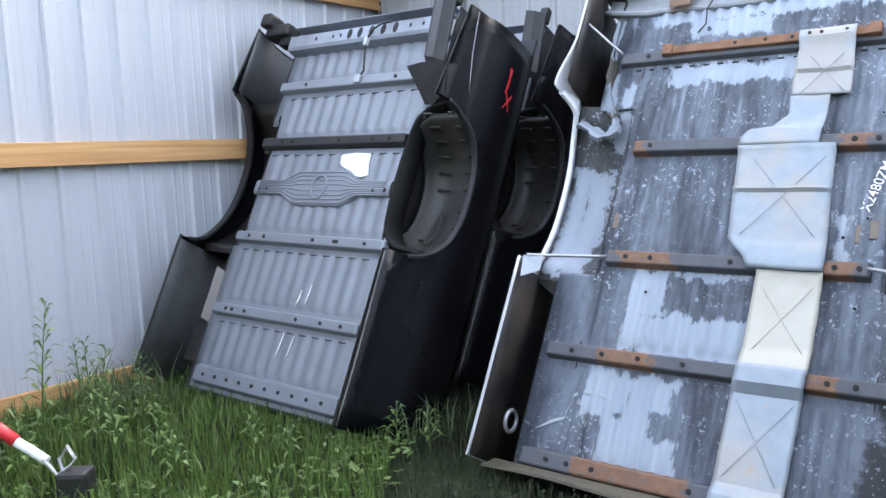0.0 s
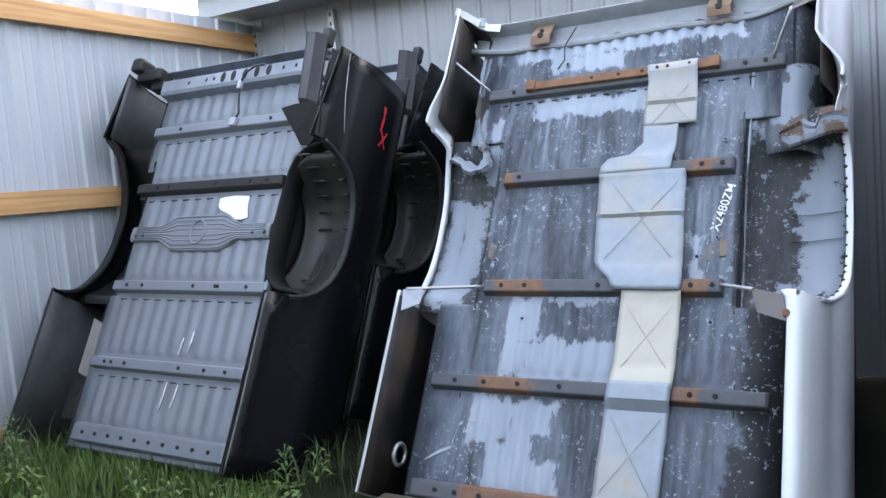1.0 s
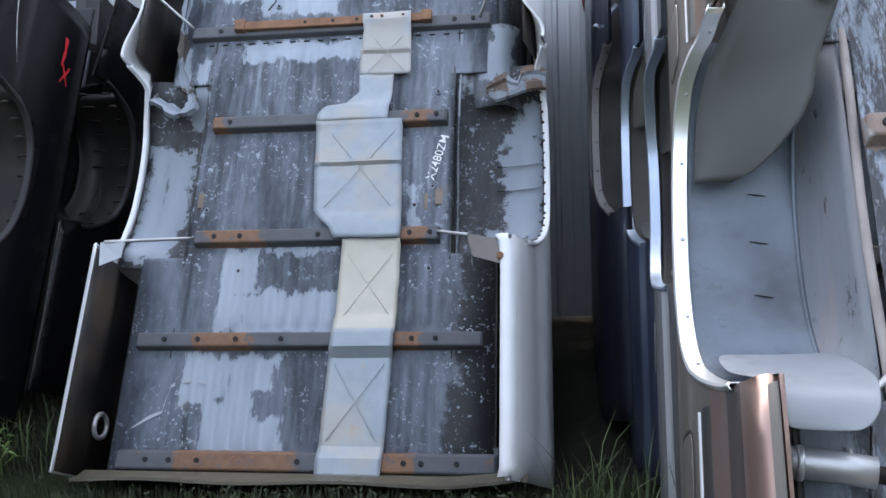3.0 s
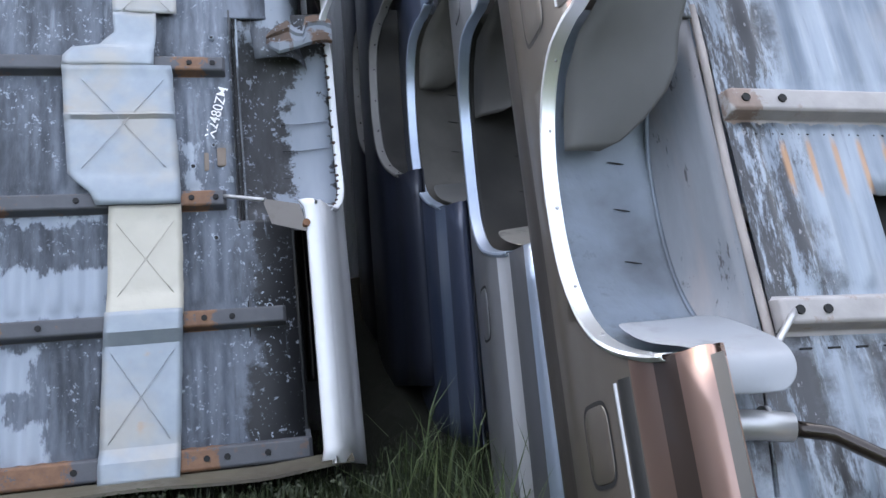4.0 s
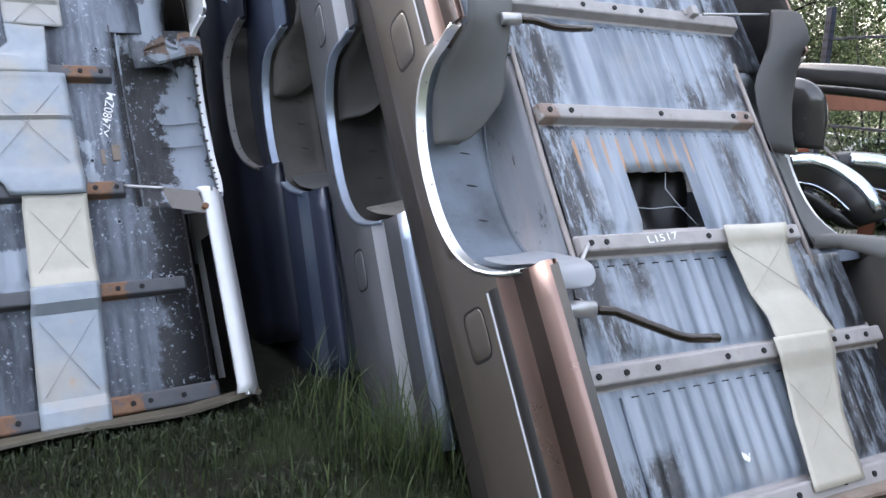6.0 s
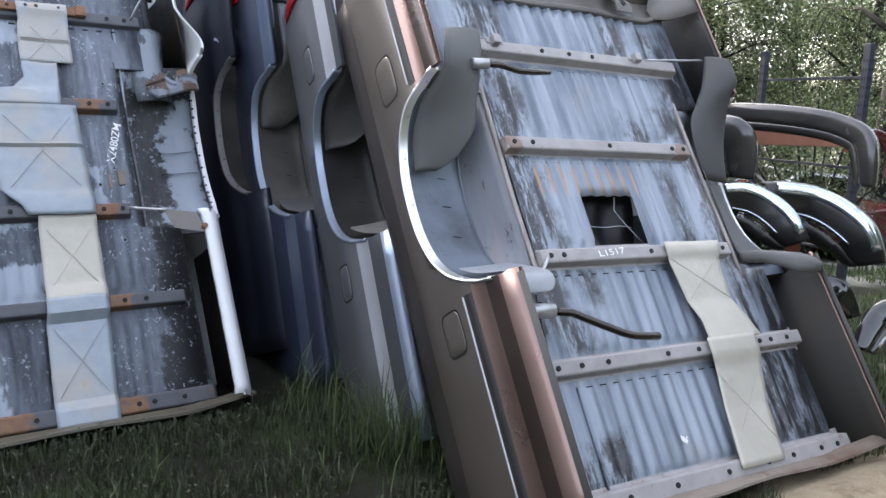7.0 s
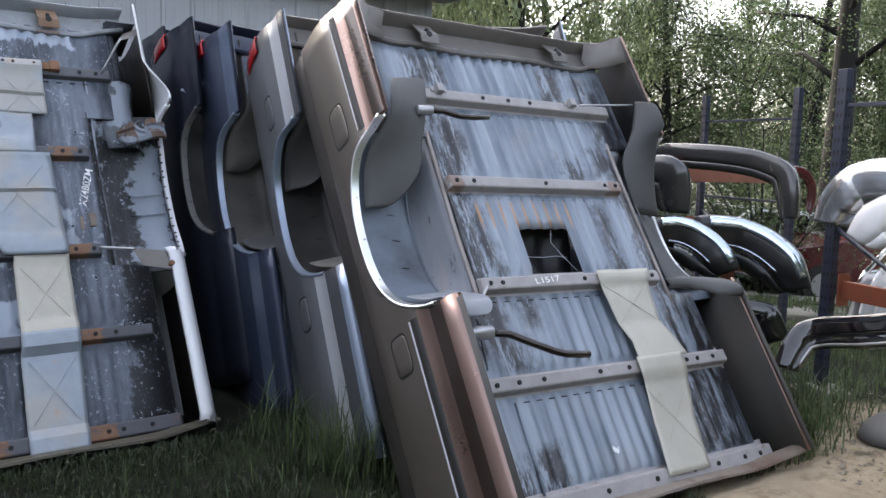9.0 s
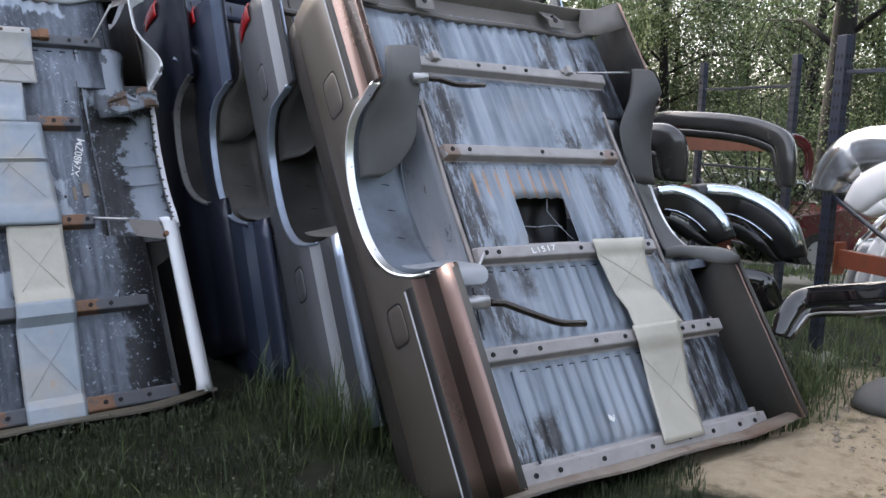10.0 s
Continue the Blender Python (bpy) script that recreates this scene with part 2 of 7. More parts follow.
def blue_primer(name, stains):
    """Pale blue-grey primer with dark worn streaks along the ribs and rust runs."""
    n = Nodes(name)
    x, y, _ = n.axes()
    grain = n.noise(11.0, 6, 0.6, stretch=(1, 0.07, 1))
    c = n.mix(n.step(grain, 0.28, 0.72), (0.098, 0.127, 0.168), (0.305, 0.345, 0.40))
    c = n.mix(n.math("MULTIPLY", n.step(n.noise(3.0, 3, loc=(1, 5, 0)), 0.5, 0.7), 0.25), c, (0.345, 0.375, 0.42))
    edge = n.boxes(stains, 0.12, 6.0, 0.05)
    rough = n.step(n.noise(17.0, 8, 0.78, stretch=(1, 0.20, 1)), 0.42, 0.53)
    c = n.mix(n.math("MULTIPLY", edge, rough), c, (0.028, 0.028, 0.032))
    fleck = n.math("MULTIPLY", edge, n.step(n.noise(60.0, 4, 0.7, stretch=(1, 0.5, 1)), 0.62, 0.66))
    c = n.mix(n.math("MULTIPLY", fleck, 0.45), c, (0.38, 0.38, 0.40))
    thin = n.math("MULTIPLY", n.step(n.noise(32.0, 5, 0.7, stretch=(1, 0.05, 1), loc=(2, 3, 0)), 0.60, 0.72), 0.55)
    c = n.mix(thin, c, (0.07, 0.072, 0.08))
    c = n.mix(n.math("MULTIPLY", n.step(n.noise(2.6, 4, loc=(9, 2, 0)), 0.55, 0.75), 0.35), c, (0.30, 0.27, 0.25))
    # rust runs from the rib ends over the hole
    wave = n.math("ABSOLUTE", n.math("SUBTRACT", n.math("FRACT", n.math("DIVIDE", n.math("ADD", x, 0.57), 0.072)), 0.5))
    run = n.math("MULTIPLY", n.step(n.math("ADD", wave, n.math("MULTIPLY", n.noise(10.0, 4), 0.10)), 0.26, 0.10), n.boxes([(-0.50, 0.16, 1.36, 1.50)], 0.06, 12.0, 0.03))
    c = n.mix(n.math("MULTIPLY", run, 0.85), c, (0.40, 0.20, 0.08))
    return n.done(c, 0.36, 0.15, spec=0.7)


def rusty_member(name, base, spans, amount=0.95):
    n = Nodes(name)
    mask = n.math("MULTIPLY", n.boxes(spans, 0.12, 15.0, 0.012), n.step(n.noise(30.0, 6, 0.75), 0.34, 0.46))
    spots = n.math("MULTIPLY", n.step(n.noise(16.0, 5, 0.65), 0.60, 0.70), 0.45)
    f = n.math("MAXIMUM", n.math("MULTIPLY", mask, amount), spots)
    r = n.mix(n.noise(24.0, 6, 0.7), (0.085, 0.042, 0.027), (0.29, 0.150, 0.078))
    b = n.mix(n.noise(12.0, 4), tuple(c * 0.7 for c in base), tuple(c * 1.25 for c in base))
    n.bump(n.noise(60.0, 4), 0.25, 0.003)
    return n.done(n.mix(f, b, r), 0.65, 0.1)


def galvanised(name, warm=0.5):
    """Zinc sheet with cloudy tan and blue-grey bloom."""
    n = Nodes(name)
    a = n.step(n.noise(3.2, 4, loc=(2, 0, 0)), 0.40, 0.62)
    b = n.noise(16.0, 5)
    c = n.mix(b, (0.215, 0.25, 0.29), (0.335, 0.37, 0.405))
    c = n.mix(n.math("MULTIPLY", a, warm), c, (0.39, 0.345, 0.28))
    c = n.mix(n.math("MULTIPLY", n.step(n.noise(6.0, 5, loc=(0, 4, 1)), 0.62, 0.75), 0.6), c, (0.42, 0.26, 0.14))
    return n.done(c, 0.48, 0.35)


def streaked_tub(name):
    """Grey sheet with tan and dark streaks along it."""
    n = Nodes(name)
    a = n.noise(7.0, 6, 0.7, stretch=(1, 0.2, 1))
    c = n.mix(a, (0.075, 0.085, 0.102), (0.23, 0.245, 0.27))
    c = n.mix(n.math("MULTIPLY", n.step(n.noise(5.0, 5, 0.6, stretch=(1, 0.16, 1), loc=(3, 1, 0)), 0.52, 0.68), 0.5), c, (0.24, 0.20, 0.19))
    c = n.mix(n.step(n.noise(24.0, 6, 0.75, stretch=(1, 0.3, 1)), 0.60, 0.66), c, (0.05, 0.05, 0.055))
    return n.done(c, 0.5, 0.1)


M["bed_grey"] = bed_grey("satin_grey_floor")
# the coat boxes darken the floor edge where it lies in shade
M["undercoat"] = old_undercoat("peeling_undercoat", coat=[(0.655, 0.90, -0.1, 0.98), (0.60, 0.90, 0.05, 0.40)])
M["primer"] = blue_primer("blue_grey_primer", [(-0.72, -0.42, 0.95, 2.2), (0.52, 0.80, 0.1, 2.4), (-0.80, -0.45, 0.05, 0.28), (-0.72, -0.5, 0.7, 1.0), (0.25, 0.42, 2.15, 2.4), (0.45, 0.62, 1.7, 1.85), (0.36, 0.60, 0.12, 0.48), (-0.60, -0.42, 0.62, 0.80), (-0.40, -0.30, 0.84, 1.0), (0.30, 0.40, 1.08, 1.5), (-0.62, -0.38, 2.2, 2.42), (0.20, 0.34, 1.64, 1.80)])
M["primer_b"] = blue_primer("worn_primer", [(-0.72, -0.52, 0.95, 2.2)])
M["w_member"] = rusty_member("undercoated_member", (0.085, 0.088, 0.10), [(-0.50, -0.23, -0.2, 1.3), (-0.56, -0.47, 1.55, 1.75), (0.39, 0.5, 0.4, 1.9), (-0.4, 0.0, -0.1, 0.2), (0.3, 0.5, -0.1, 0.2)])
M["n_member"] = rusty_member("light_member", (0.34, 0.32, 0.315), [(-0.60, -0.52, 1.5, 1.75), (0.44, 0.56, 1.5, 1.75)], 0.6)
M["n_sill"] = painted("brown_grey_sill", (0.17, 0.155, 0.145), 0.5, 0, 0, (0.09, 0.08, 0.07), 0.6, 6)
def cream_shield(name):
    n = Nodes(name)
    c = n.mix(n.noise(7.0, 5), (0.40, 0.375, 0.315), (0.53, 0.505, 0.435))
    c = n.mix(n.math("MULTIPLY", n.step(n.noise(4.0, 5, loc=(0, 4, 1)), 0.60, 0.74), 0.5), c, (0.33, 0.30, 0.25))
    n.bump(n.noise(6.0, 5), 0.4, 0.02)
    return n.done(c, 0.5, 0.2)


M["cream"] = cream_shield("cream_shield")
M["pipe"] = plain("brown_steel_pipe", (0.030, 0.022, 0.018), 0.22, 0.4, 0.3, vary=0.3)
M["galv"] = galvanised("galvanised_shield", 0.55)
M["dark_rubber"] = painted("scuffed_dark_rubber", (0.040, 0.041, 0.044), 0.5, 0, 0, (0.085, 0.082, 0.078), 0.6, 6)
M["pale_plastic"] = painted("pale_dusty_plastic", (0.235, 0.25, 0.275), 0.4, 0, 0, (0.17, 0.16, 0.145), 0.5, 7)
M["rust_chip"] = plain("brown_rust_chip", (0.060, 0.036, 0.026), 0.8, vary=0.5)
M["tail_grey"] = painted("blue_grey_channel", (0.225, 0.245, 0.285), 0.38, 0.3, 0, (0.06, 0.062, 0.068), 0.5, 9)
M["tan_bracket"] = painted("tan_rusted_bracket", (0.235, 0.150, 0.098), 0.7, 0, 0, (0.10, 0.055, 0.035), 0.7, 12)
M["brace_brown"] = painted("brown_brace", (0.20, 0.165, 0.135), 0.6, 0, 0, (0.10, 0.05, 0.03), 0.8, 9)
M["w_sill"] = rusty_member("primer_sill", (0.30, 0.315, 0.335), [(-0.52, -0.43, 2.42, 2.56), (0.42, 0.52, 2.42, 2.56)], 0.6)
M["w_tub"] = old_undercoat("peeling_tub", [(0.83, 1.02, 1.04, 1.62), (0.88, 1.02, 1.60, 1.74), (0.74, 0.86, 1.0, 1.12), (-0.93, -0.70, 0.98, 1.60), (0.62, 0.73, 1.80, 2.1), (-0.72, -0.6, 1.7, 2.0)], 0.12, (0.010, 0.010, 0.012), (0.050, 0.052, 0.058), 1.0, 0.78)
M["tub_side"] = streaked_tub("worn_tub_side")
M["tan_edge"] = painted("tan_worn_edge", (0.34, 0.30, 0.285), 0.55, 0, 0, (0.10, 0.09, 0.085), 0.7, 11)
M["dark_tub"] = painted("black_tub", (0.020, 0.019, 0.018), 0.5, 0, 0, (0.065, 0.06, 0.055), 0.8, 5)
M["brown_tub"] = painted("brown_grey_tub", (0.075, 0.070, 0.062), 0.5, 0, 0, (0.03, 0.028, 0.026), 0.7, 5)
M["dusty"] = painted("dusty_plastic", (0.15, 0.145, 0.135), 0.6, 0, 0, (0.04, 0.038, 0.035), 0.8, 12)
M["n_tub"] = painted("blue_grey_tub", (0.150, 0.180, 0.220), 0.40, 0.1, 0, (0.06, 0.062, 0.068), 0.85, 9)
_n = M["n_tub"].node_tree.nodes["Bump"]
_n.inputs["Strength"].default_value = 0.35
_n.inputs["Distance"].default_value = 0.03
M["pale_primer"] = old_undercoat("pale_primer", [(-1, 1, 0, 3)], 0.02, (0.03, 0.03, 0.034), (0.08, 0.08, 0.09), 1.0)
M["torn_seam"] = old_undercoat("torn_primer_seam", [(-0.92, -0.66, 1.70, 1.83), (-0.84, -0.70, 1.86, 2.02), (-0.84, -0.74, 2.2, 2.44)], 0.10, (0.03, 0.026, 0.024), (0.12, 0.10, 0.085), 1.0, 0.72)
M["seam"] = old_undercoat("flaking_seam", [(0, 1, 1.7, 2.15)], 0.30, (0.045, 0.05, 0.06), (0.13, 0.14, 0.16), 0.3, 0.75)
M["flaking"] = old_undercoat("flaking_brown_brace", [(0.855, 0.925, 1.66, 1.83), (0.76, 0.86, 1.67, 1.755), (0.92, 1.03, 1.80, 1.845)], 0.06, (0.050, 0.032, 0.024), (0.14, 0.085, 0.058), 1.0, 0.62)
M["pocket"] = old_undercoat("peeling_pocket", [(0.745, 0.90, 1.84, 2.05), (0.79, 0.90, 2.0, 2.13)], 0.14, (0.030, 0.034, 0.042), (0.10, 0.11, 0.13), 0.6, 0.68)
M["w_lining"] = painted("coated_lining", (0.013, 0.013, 0.014), 0.45, 0, 0, (0.14, 0.10, 0.07), 0.55, 4)
M["tub_wall"] = painted("black_tub_wall", (0.012, 0.012, 0.012), 0.6, 0, 0, (0.03, 0.028, 0.025), 0.4, 4)
M["tub_wall"].node_tree.nodes["Principled BSDF"].inputs["Specular IOR Level"].default_value = 0.1
M["olive"] = painted("olive_brown_lip", (0.10, 0.088, 0.062), 0.5, 0, 0, (0.05, 0.04, 0.03), 0.7, 6)
M["k_lining"] = painted("dusty_lining", (0.085, 0.088, 0.094), 0.5, 0, 0, (0.035, 0.035, 0.036), 0.7, 3)
M["inner_grey"] = painted("inner_grey", (0.095, 0.092, 0.088), 0.5, 0, 0, (0.12, 0.10, 0.09), 0.5, 5)

M["inner_grey"].node_tree.nodes["Principled BSDF"].inputs["Specular IOR Level"].default_value = 0.15


# ---------------------------------------------------------------- mesh helpers
def part(name, bm, material, parent=None, label="", smooth=False, matrix=None):
    """Links a bmesh as one mesh object under a thing or part."""
    me = bpy.data.meshes.new(name)
    bm.normal_update()
    bm.to_mesh(me)
    bm.free()
    for m in (material if isinstance(material, (list, tuple)) else [material]):
        me.materials.append(m)
    if smooth:
        me.shade_smooth()
    ob = new(name, me)
    if parent is not None:
        ob.parent = parent
    if matrix is not None:
        ob.matrix_local = matrix
    if label:
        ob["label"] = label
    return ob


def add_box(bm, x0, x1, y0, y1, z0, z1, bevel=0.0, mi=0):
    r = bmesh.ops.create_cube(bm, size=1.0, matrix=Matrix.Translation(((x0 + x1) / 2, (y0 + y1) / 2, (z0 + z1) / 2)) @ Matrix.Diagonal((x1 - x0, y1 - y0, z1 - z0, 1)))
    vs = r["verts"]
    fs = {f for v in vs for f in v.link_faces}
    if bevel > 0:
        es = list({e for v in vs for e in v.link_edges})
        b = bmesh.ops.bevel(bm, geom=es, offset=bevel, segments=2, affect="EDGES", profile=0.6)
        fs = set(b["faces"]) | {f for f in fs if f.is_valid}
    for f in fs:
        f.material_index = mi
    return fs


def add_cyl(bm, p0, p1, r0, r1=None, seg=12, mi=0, caps=True):
    p0, p1 = Vector(p0), Vector(p1)
    d = p1 - p0
    m = Matrix.Translation((p0 + p1) / 2) @ d.to_track_quat("Z", "Y").to_matrix().to_4x4()
    r = bmesh.ops.create_cone(bm, cap_ends=caps, segments=seg, radius1=r0, radius2=r0 if r1 is None else r1, depth=d.length, matrix=m)
    for v in r["verts"]:
        for f in v.link_faces:
            f.material_index = mi
    return r["verts"]


def add_tube(bm, pts, r, seg=10, mi=0, caps=True):
    """A round tube along a line of points."""
    pts = [Vector(p) for p in pts]
    rings = []
    ref = Vector((0.13, 0.27, 0.95))
    for i, p in enumerate(pts):
        d = (pts[min(i + 1, len(pts) - 1)] - pts[max(i - 1, 0)]).normalized()
        a = d.cross(ref)
        if a.length < 0.1:
            a = d.cross(Vector((1, 0, 0)))
        a.normalize()
        b = d.cross(a)
        rr = r[i] if isinstance(r, (list, tuple)) else r
        rings.append([bm.verts.new(p + (a * math.cos(2 * math.pi * k / seg) + b * math.sin(2 * math.pi * k / seg)) * rr) for k in range(seg)])
    for q, s in zip(rings, rings[1:]):
        for k in range(seg):
            f = bm.faces.new((q[k], q[(k + 1) % seg], s[(k + 1) % seg], s[k]))
            f.material_index = mi
            f.smooth = True
    if caps:
        for ring in (rings[0][::-1], rings[-1]):
            f = bm.faces.new(ring)
            f.material_index = mi


def add_sheet(bm, grid, mi=0, skip=None):
    """Faces over a grid of points."""
    vs = [[bm.verts.new(p) for p in row] for row in grid]
    for i in range(len(vs) - 1):
        for j in range(len(vs[0]) - 1):
            if skip and skip(i, j):
                continue
            f = bm.faces.new((vs[i][j], vs[i + 1][j], vs[i + 1][j + 1], vs[i][j + 1]))
            f.material_index = mi if not callable(mi) else mi(i, j)
    return vs


def thicken(ob, t, offset=0.0):
    md = ob.modifiers.new("thickness", "SOLIDIFY")
    md.thickness = t
    md.offset = offset
    return ob


def rounded(ob, w=0.003, seg=2):
    md = ob.modifiers.new("edges", "BEVEL")
    md.width = w
    md.segments = seg
    md.limit_method = "ANGLE"
    md.angle_limit = radians(40)
    return ob


def thing(name, matrix, label, category, group=""):
    e = new(name)
    e.empty_display_size = 0.1
    e.matrix_world = matrix
    return tagged(e, label, category, group)


def bed_axes(yaw, lean, twist=0.0):
    y, l, w = radians(yaw), radians(lean), radians(twist)
    u = Vector((math.cos(y), math.sin(y), 0))
    n0 = Vector((math.sin(y), -math.cos(y), 0))
    v = Vector((0, 0, 1)) * math.cos(l) - n0 * math.sin(l)
    n = n0 * math.cos(l) + Vector((0, 0, 1)) * math.sin(l)
    return u * math.cos(w) + v * math.sin(w), v * math.cos(w) - u * math.sin(w), n


def bed_frame(origin, yaw, lean, twist=0.0, local=(0, 0, 0)):
    """Pose of a stood-up bed: x across, y up along its length, z out of its underside. origin is where local lies."""
    u, v, n = bed_axes(yaw, lean, twist)
    m = Matrix((u, v, n)).transposed()
    o = Vector(origin) - m @ Vector(local)
    return Matrix.Translation(o) @ m.to_4x4()


# ---------------------------------------------------------------- truck beds
LENGTH = 2.60
ARCH = dict(v=1.425, r=0.475, b=0.355, lip=0.20, top=0.20, e=0.80)
PROFILE = [(0.22, 0.872), (0.212, 0.892), (0.17, 0.915), (0.115, 0.935), (0.075, 0.945), (0.045, 0.950), (0.0, 0.958), (-0.025, 0.972), (-0.06, 0.985), (-0.10, 0.998), (-0.16, 1.005), (-0.25, 1.01), (-0.35, 1.006), (-0.44, 0.995), (-0.49, 0.975), (-0.51, 0.945)]


def arch_points(count, r=None, b=None, lip=None):
    """(v, w) round the wheel arch, from its lower end up."""
    r, b, lip = r or ARCH["r"], b or ARCH["b"], ARCH["lip"] if lip is None else lip
    out = []
    for i in range(count + 1):
        t = math.pi * i / count
        s, c = math.sin(t), math.cos(t)
        w = lip - b * abs(s) ** ARCH["e"]
        out.append((ARCH["v"] - r * math.copysign(abs(c) ** 0.85, c), min(w, ARCH["top"]) if c < 0 else w))
    return out


BASE = list(PROFILE)


def flare(shift):
    """Swells or flattens the side skin, fading out towards the lip."""
    PROFILE[:] = [(w, u + shift * min(1.0, max(0.0, (0.2 - w) / 0.2))) for w, u in BASE]


def skin(w, profile=PROFILE):
    pts = sorted(profile)
    for (w0, u0), (w1, u1) in zip(pts, pts[1:]):
        if w <= w1:
            return u0 + (u1 - u0) * max(0.0, (w - w0)) / (w1 - w0)
    return pts[-1][1]


def side_panel(bed, side, mats, bands, profile=PROFILE, tail_lip=(0.19, 0.13), name="side_panel", length=LENGTH, swell=None):
    """The outer skin of one side, with its wheel arch open. bands: (w above which, material index)."""
    cols = [(length * 0 + v, profile[0][0]) for v in np.linspace(0.0, ARCH["v"] - ARCH["r"] - 0.001, 9)]
    cols += arch_points(30)
    v1 = ARCH["v"] + ARCH["r"] + 0.001
    for v in v1 + (length - v1) * np.linspace(0.0, 1.0, 13) ** 1.8:
        k = (v - v1) / (length - v1)
        drop = math.exp(-14 * k) if tail_lip[0] - tail_lip[1] > 0.07 else 1 - k
        cols.append((v, tail_lip[1] + (tail_lip[0] - tail_lip[1]) * drop))
    bm = bmesh.new()
    grid = []
    for v, low in cols:
        grid.append([Vector((side * (skin(min(w, low), profile) + (swell(v, min(w, low)) if swell else 0.0)), v, min(w, low))) for w, _ in profile])

    def which(i, j):
        w = (profile[j][0] + profile[j + 1][0]) / 2
        for lim, mi in bands:
            if w > lim:
                return mi
        return bands[-1][1]

    add_sheet(bm, grid, which)
    # the flange turned in along the lower lip
    for (va, la), (vb, lb) in zip(cols, cols[1:]):
        ua, ub = skin(la, profile), skin(lb, profile)
        if swell:
            ua, ub = ua + swell(va, la), ub + swell(vb, lb)
        q = [bm.verts.new(p) for p in ((side * ua, va, la), (side * ub, vb, lb), (side * (ub - 0.010), vb, lb - 0.003), (side * (ua - 0.010), va, la - 0.003))]
        f = bm.faces.new(q)
        f.material_index = which(0, 0)
    bmesh.ops.remove_doubles(bm, verts=bm.verts, dist=0.0004)
    bmesh.ops.dissolve_degenerate(bm, dist=0.0004, edges=bm.edges)
    ob = part(name, bm, mats, bed, smooth=True)
    for p in ob.data.polygons:
        p.use_smooth = True
    thicken(ob, 0.006)
    return ob


def arch_trim(bed, side, material, label="", profile=PROFILE, width=0.018, a=0, b=None, swell=None, flange=0.034):
    """The arch moulding: a narrow leg on the skin and a flat flange turned in across the edge."""
    pts = arch_points(48, ARCH["r"], ARCH["b"])[a or 2:b or -2]
    bm = bmesh.new()
    rows = []
    for i, (v, w) in enumerate(pts):
        u = skin(w, profile) + (swell(v, w) if swell else 0.0)
        dv, dw = ARCH["v"] - v, ARCH["lip"] + 0.05 - w
        d = math.hypot(dv, dw)
        dv, dw = dv / d, dw / d
        rows.append([Vector((side * (u + o), v + dv * k, w + dw * k)) for o, k in ((0.004, -width), (0.010, -width * 0.9), (0.013, -0.002), (0.010, 0.003), (-flange, 0.006), (-flange - 0.003, 0.0), (-flange - 0.003, -0.014))])
    add_sheet(bm, rows)
    ob = part("arch_trim", bm, material, bed, label, smooth=True)
    ob.data.set_sharp_from_angle(angle=radians(35))
    return thicken(ob, 0.003)


def wheel_tub(bed, side, material, inner=0.60, ribs=False, label="", wall_material=None, deep=0.0, soft=0.0):
    """The wheel house between floor and skin, open to the arch."""
    bm = bmesh.new()
    pts = arch_points(28, ARCH["r"] + 0.02, ARCH["b"] + 0.03 + deep)
    rows = []
    for k, (v, w) in enumerate(pts):
        w = min(w, -0.05)
        out = skin(w) - 0.015
        rows.append([])
        for t in (0, 0.03, 0.08, 0.14, 0.2, 0.28, 0.4, 0.6, 0.8, 1.0):
            f = 1 - soft * max(0.0, 1 - t / 0.28) ** 2.4
            rows[-1].append(Vector((side * (inner + (out - inner) * t), ARCH["v"] + (v - ARCH["v"]) * f, -0.03 + (w + 0.03) * f - 0.02 * math.sin(math.pi * t))))
    add_sheet(bm, rows)
    # inner wall
    wall = []
    for v, w in pts:
        w = min(w, -0.045) * (1 - soft)
        v = ARCH["v"] + (v - ARCH["v"]) * (1 - soft)
        wall.append([Vector((side * (inner + 0.012 * math.sin(math.pi * t)), v, -0.04 + (w + 0.04) * t)) for t in (0, 0.25, 0.5, 0.75, 1)])
    add_sheet(bm, wall, 1 if wall_material else 0)
    bmesh.ops.remove_doubles(bm, verts=bm.verts, dist=0.0005)
    bmesh.ops.dissolve_degenerate(bm, dist=0.0005, edges=bm.edges)
    tub = part("wheel_tub", bm, [material, wall_material] if wall_material else material, bed, label, smooth=True)
    thicken(tub, 0.004)
    if ribs:
        # short pressed ribs across the roof of the tub, and a long slot in its middle
        base = arch_points(60, ARCH["r"] + 0.012, ARCH["b"] + 0.02 + deep)
        for i in range(9, 56, 4):
            for mid, half, skip in ((inner + 0.105, 0.042, 24 <= i <= 30), (inner + 0.27, 0.022, False)):
                if skip:
                    continue
                bm = bmesh.new()
                v, w = base[i]
                add_tube(bm, [(side * (mid - half), v, w + 0.004), (side * (mid - half * 0.6), v, w + 0.012), (side * (mid + half * 0.6), v, w + 0.012), (side * (mid + half), v, w + 0.002)], 0.0075, 6)
                part("rib", bm, material, tub)
        bm = bmesh.new()
        loop = []
        for k in range(25):
            t = 2 * math.pi * k / 24
            j = 24 + 4.5 * math.sin(t)
            a, b2 = base[int(j)], base[int(j) + 1]
            f = j - int(j)
            loop.append((side * (inner + 0.13 + 0.026 * math.cos(t)), a[0] + (b2[0] - a[0]) * f, a[1] + (b2[1] - a[1]) * f + 0.010))
        add_tube(bm, loop, 0.0065, 6, caps=False)
        part("slot_rim", bm, material, tub)
    return tub


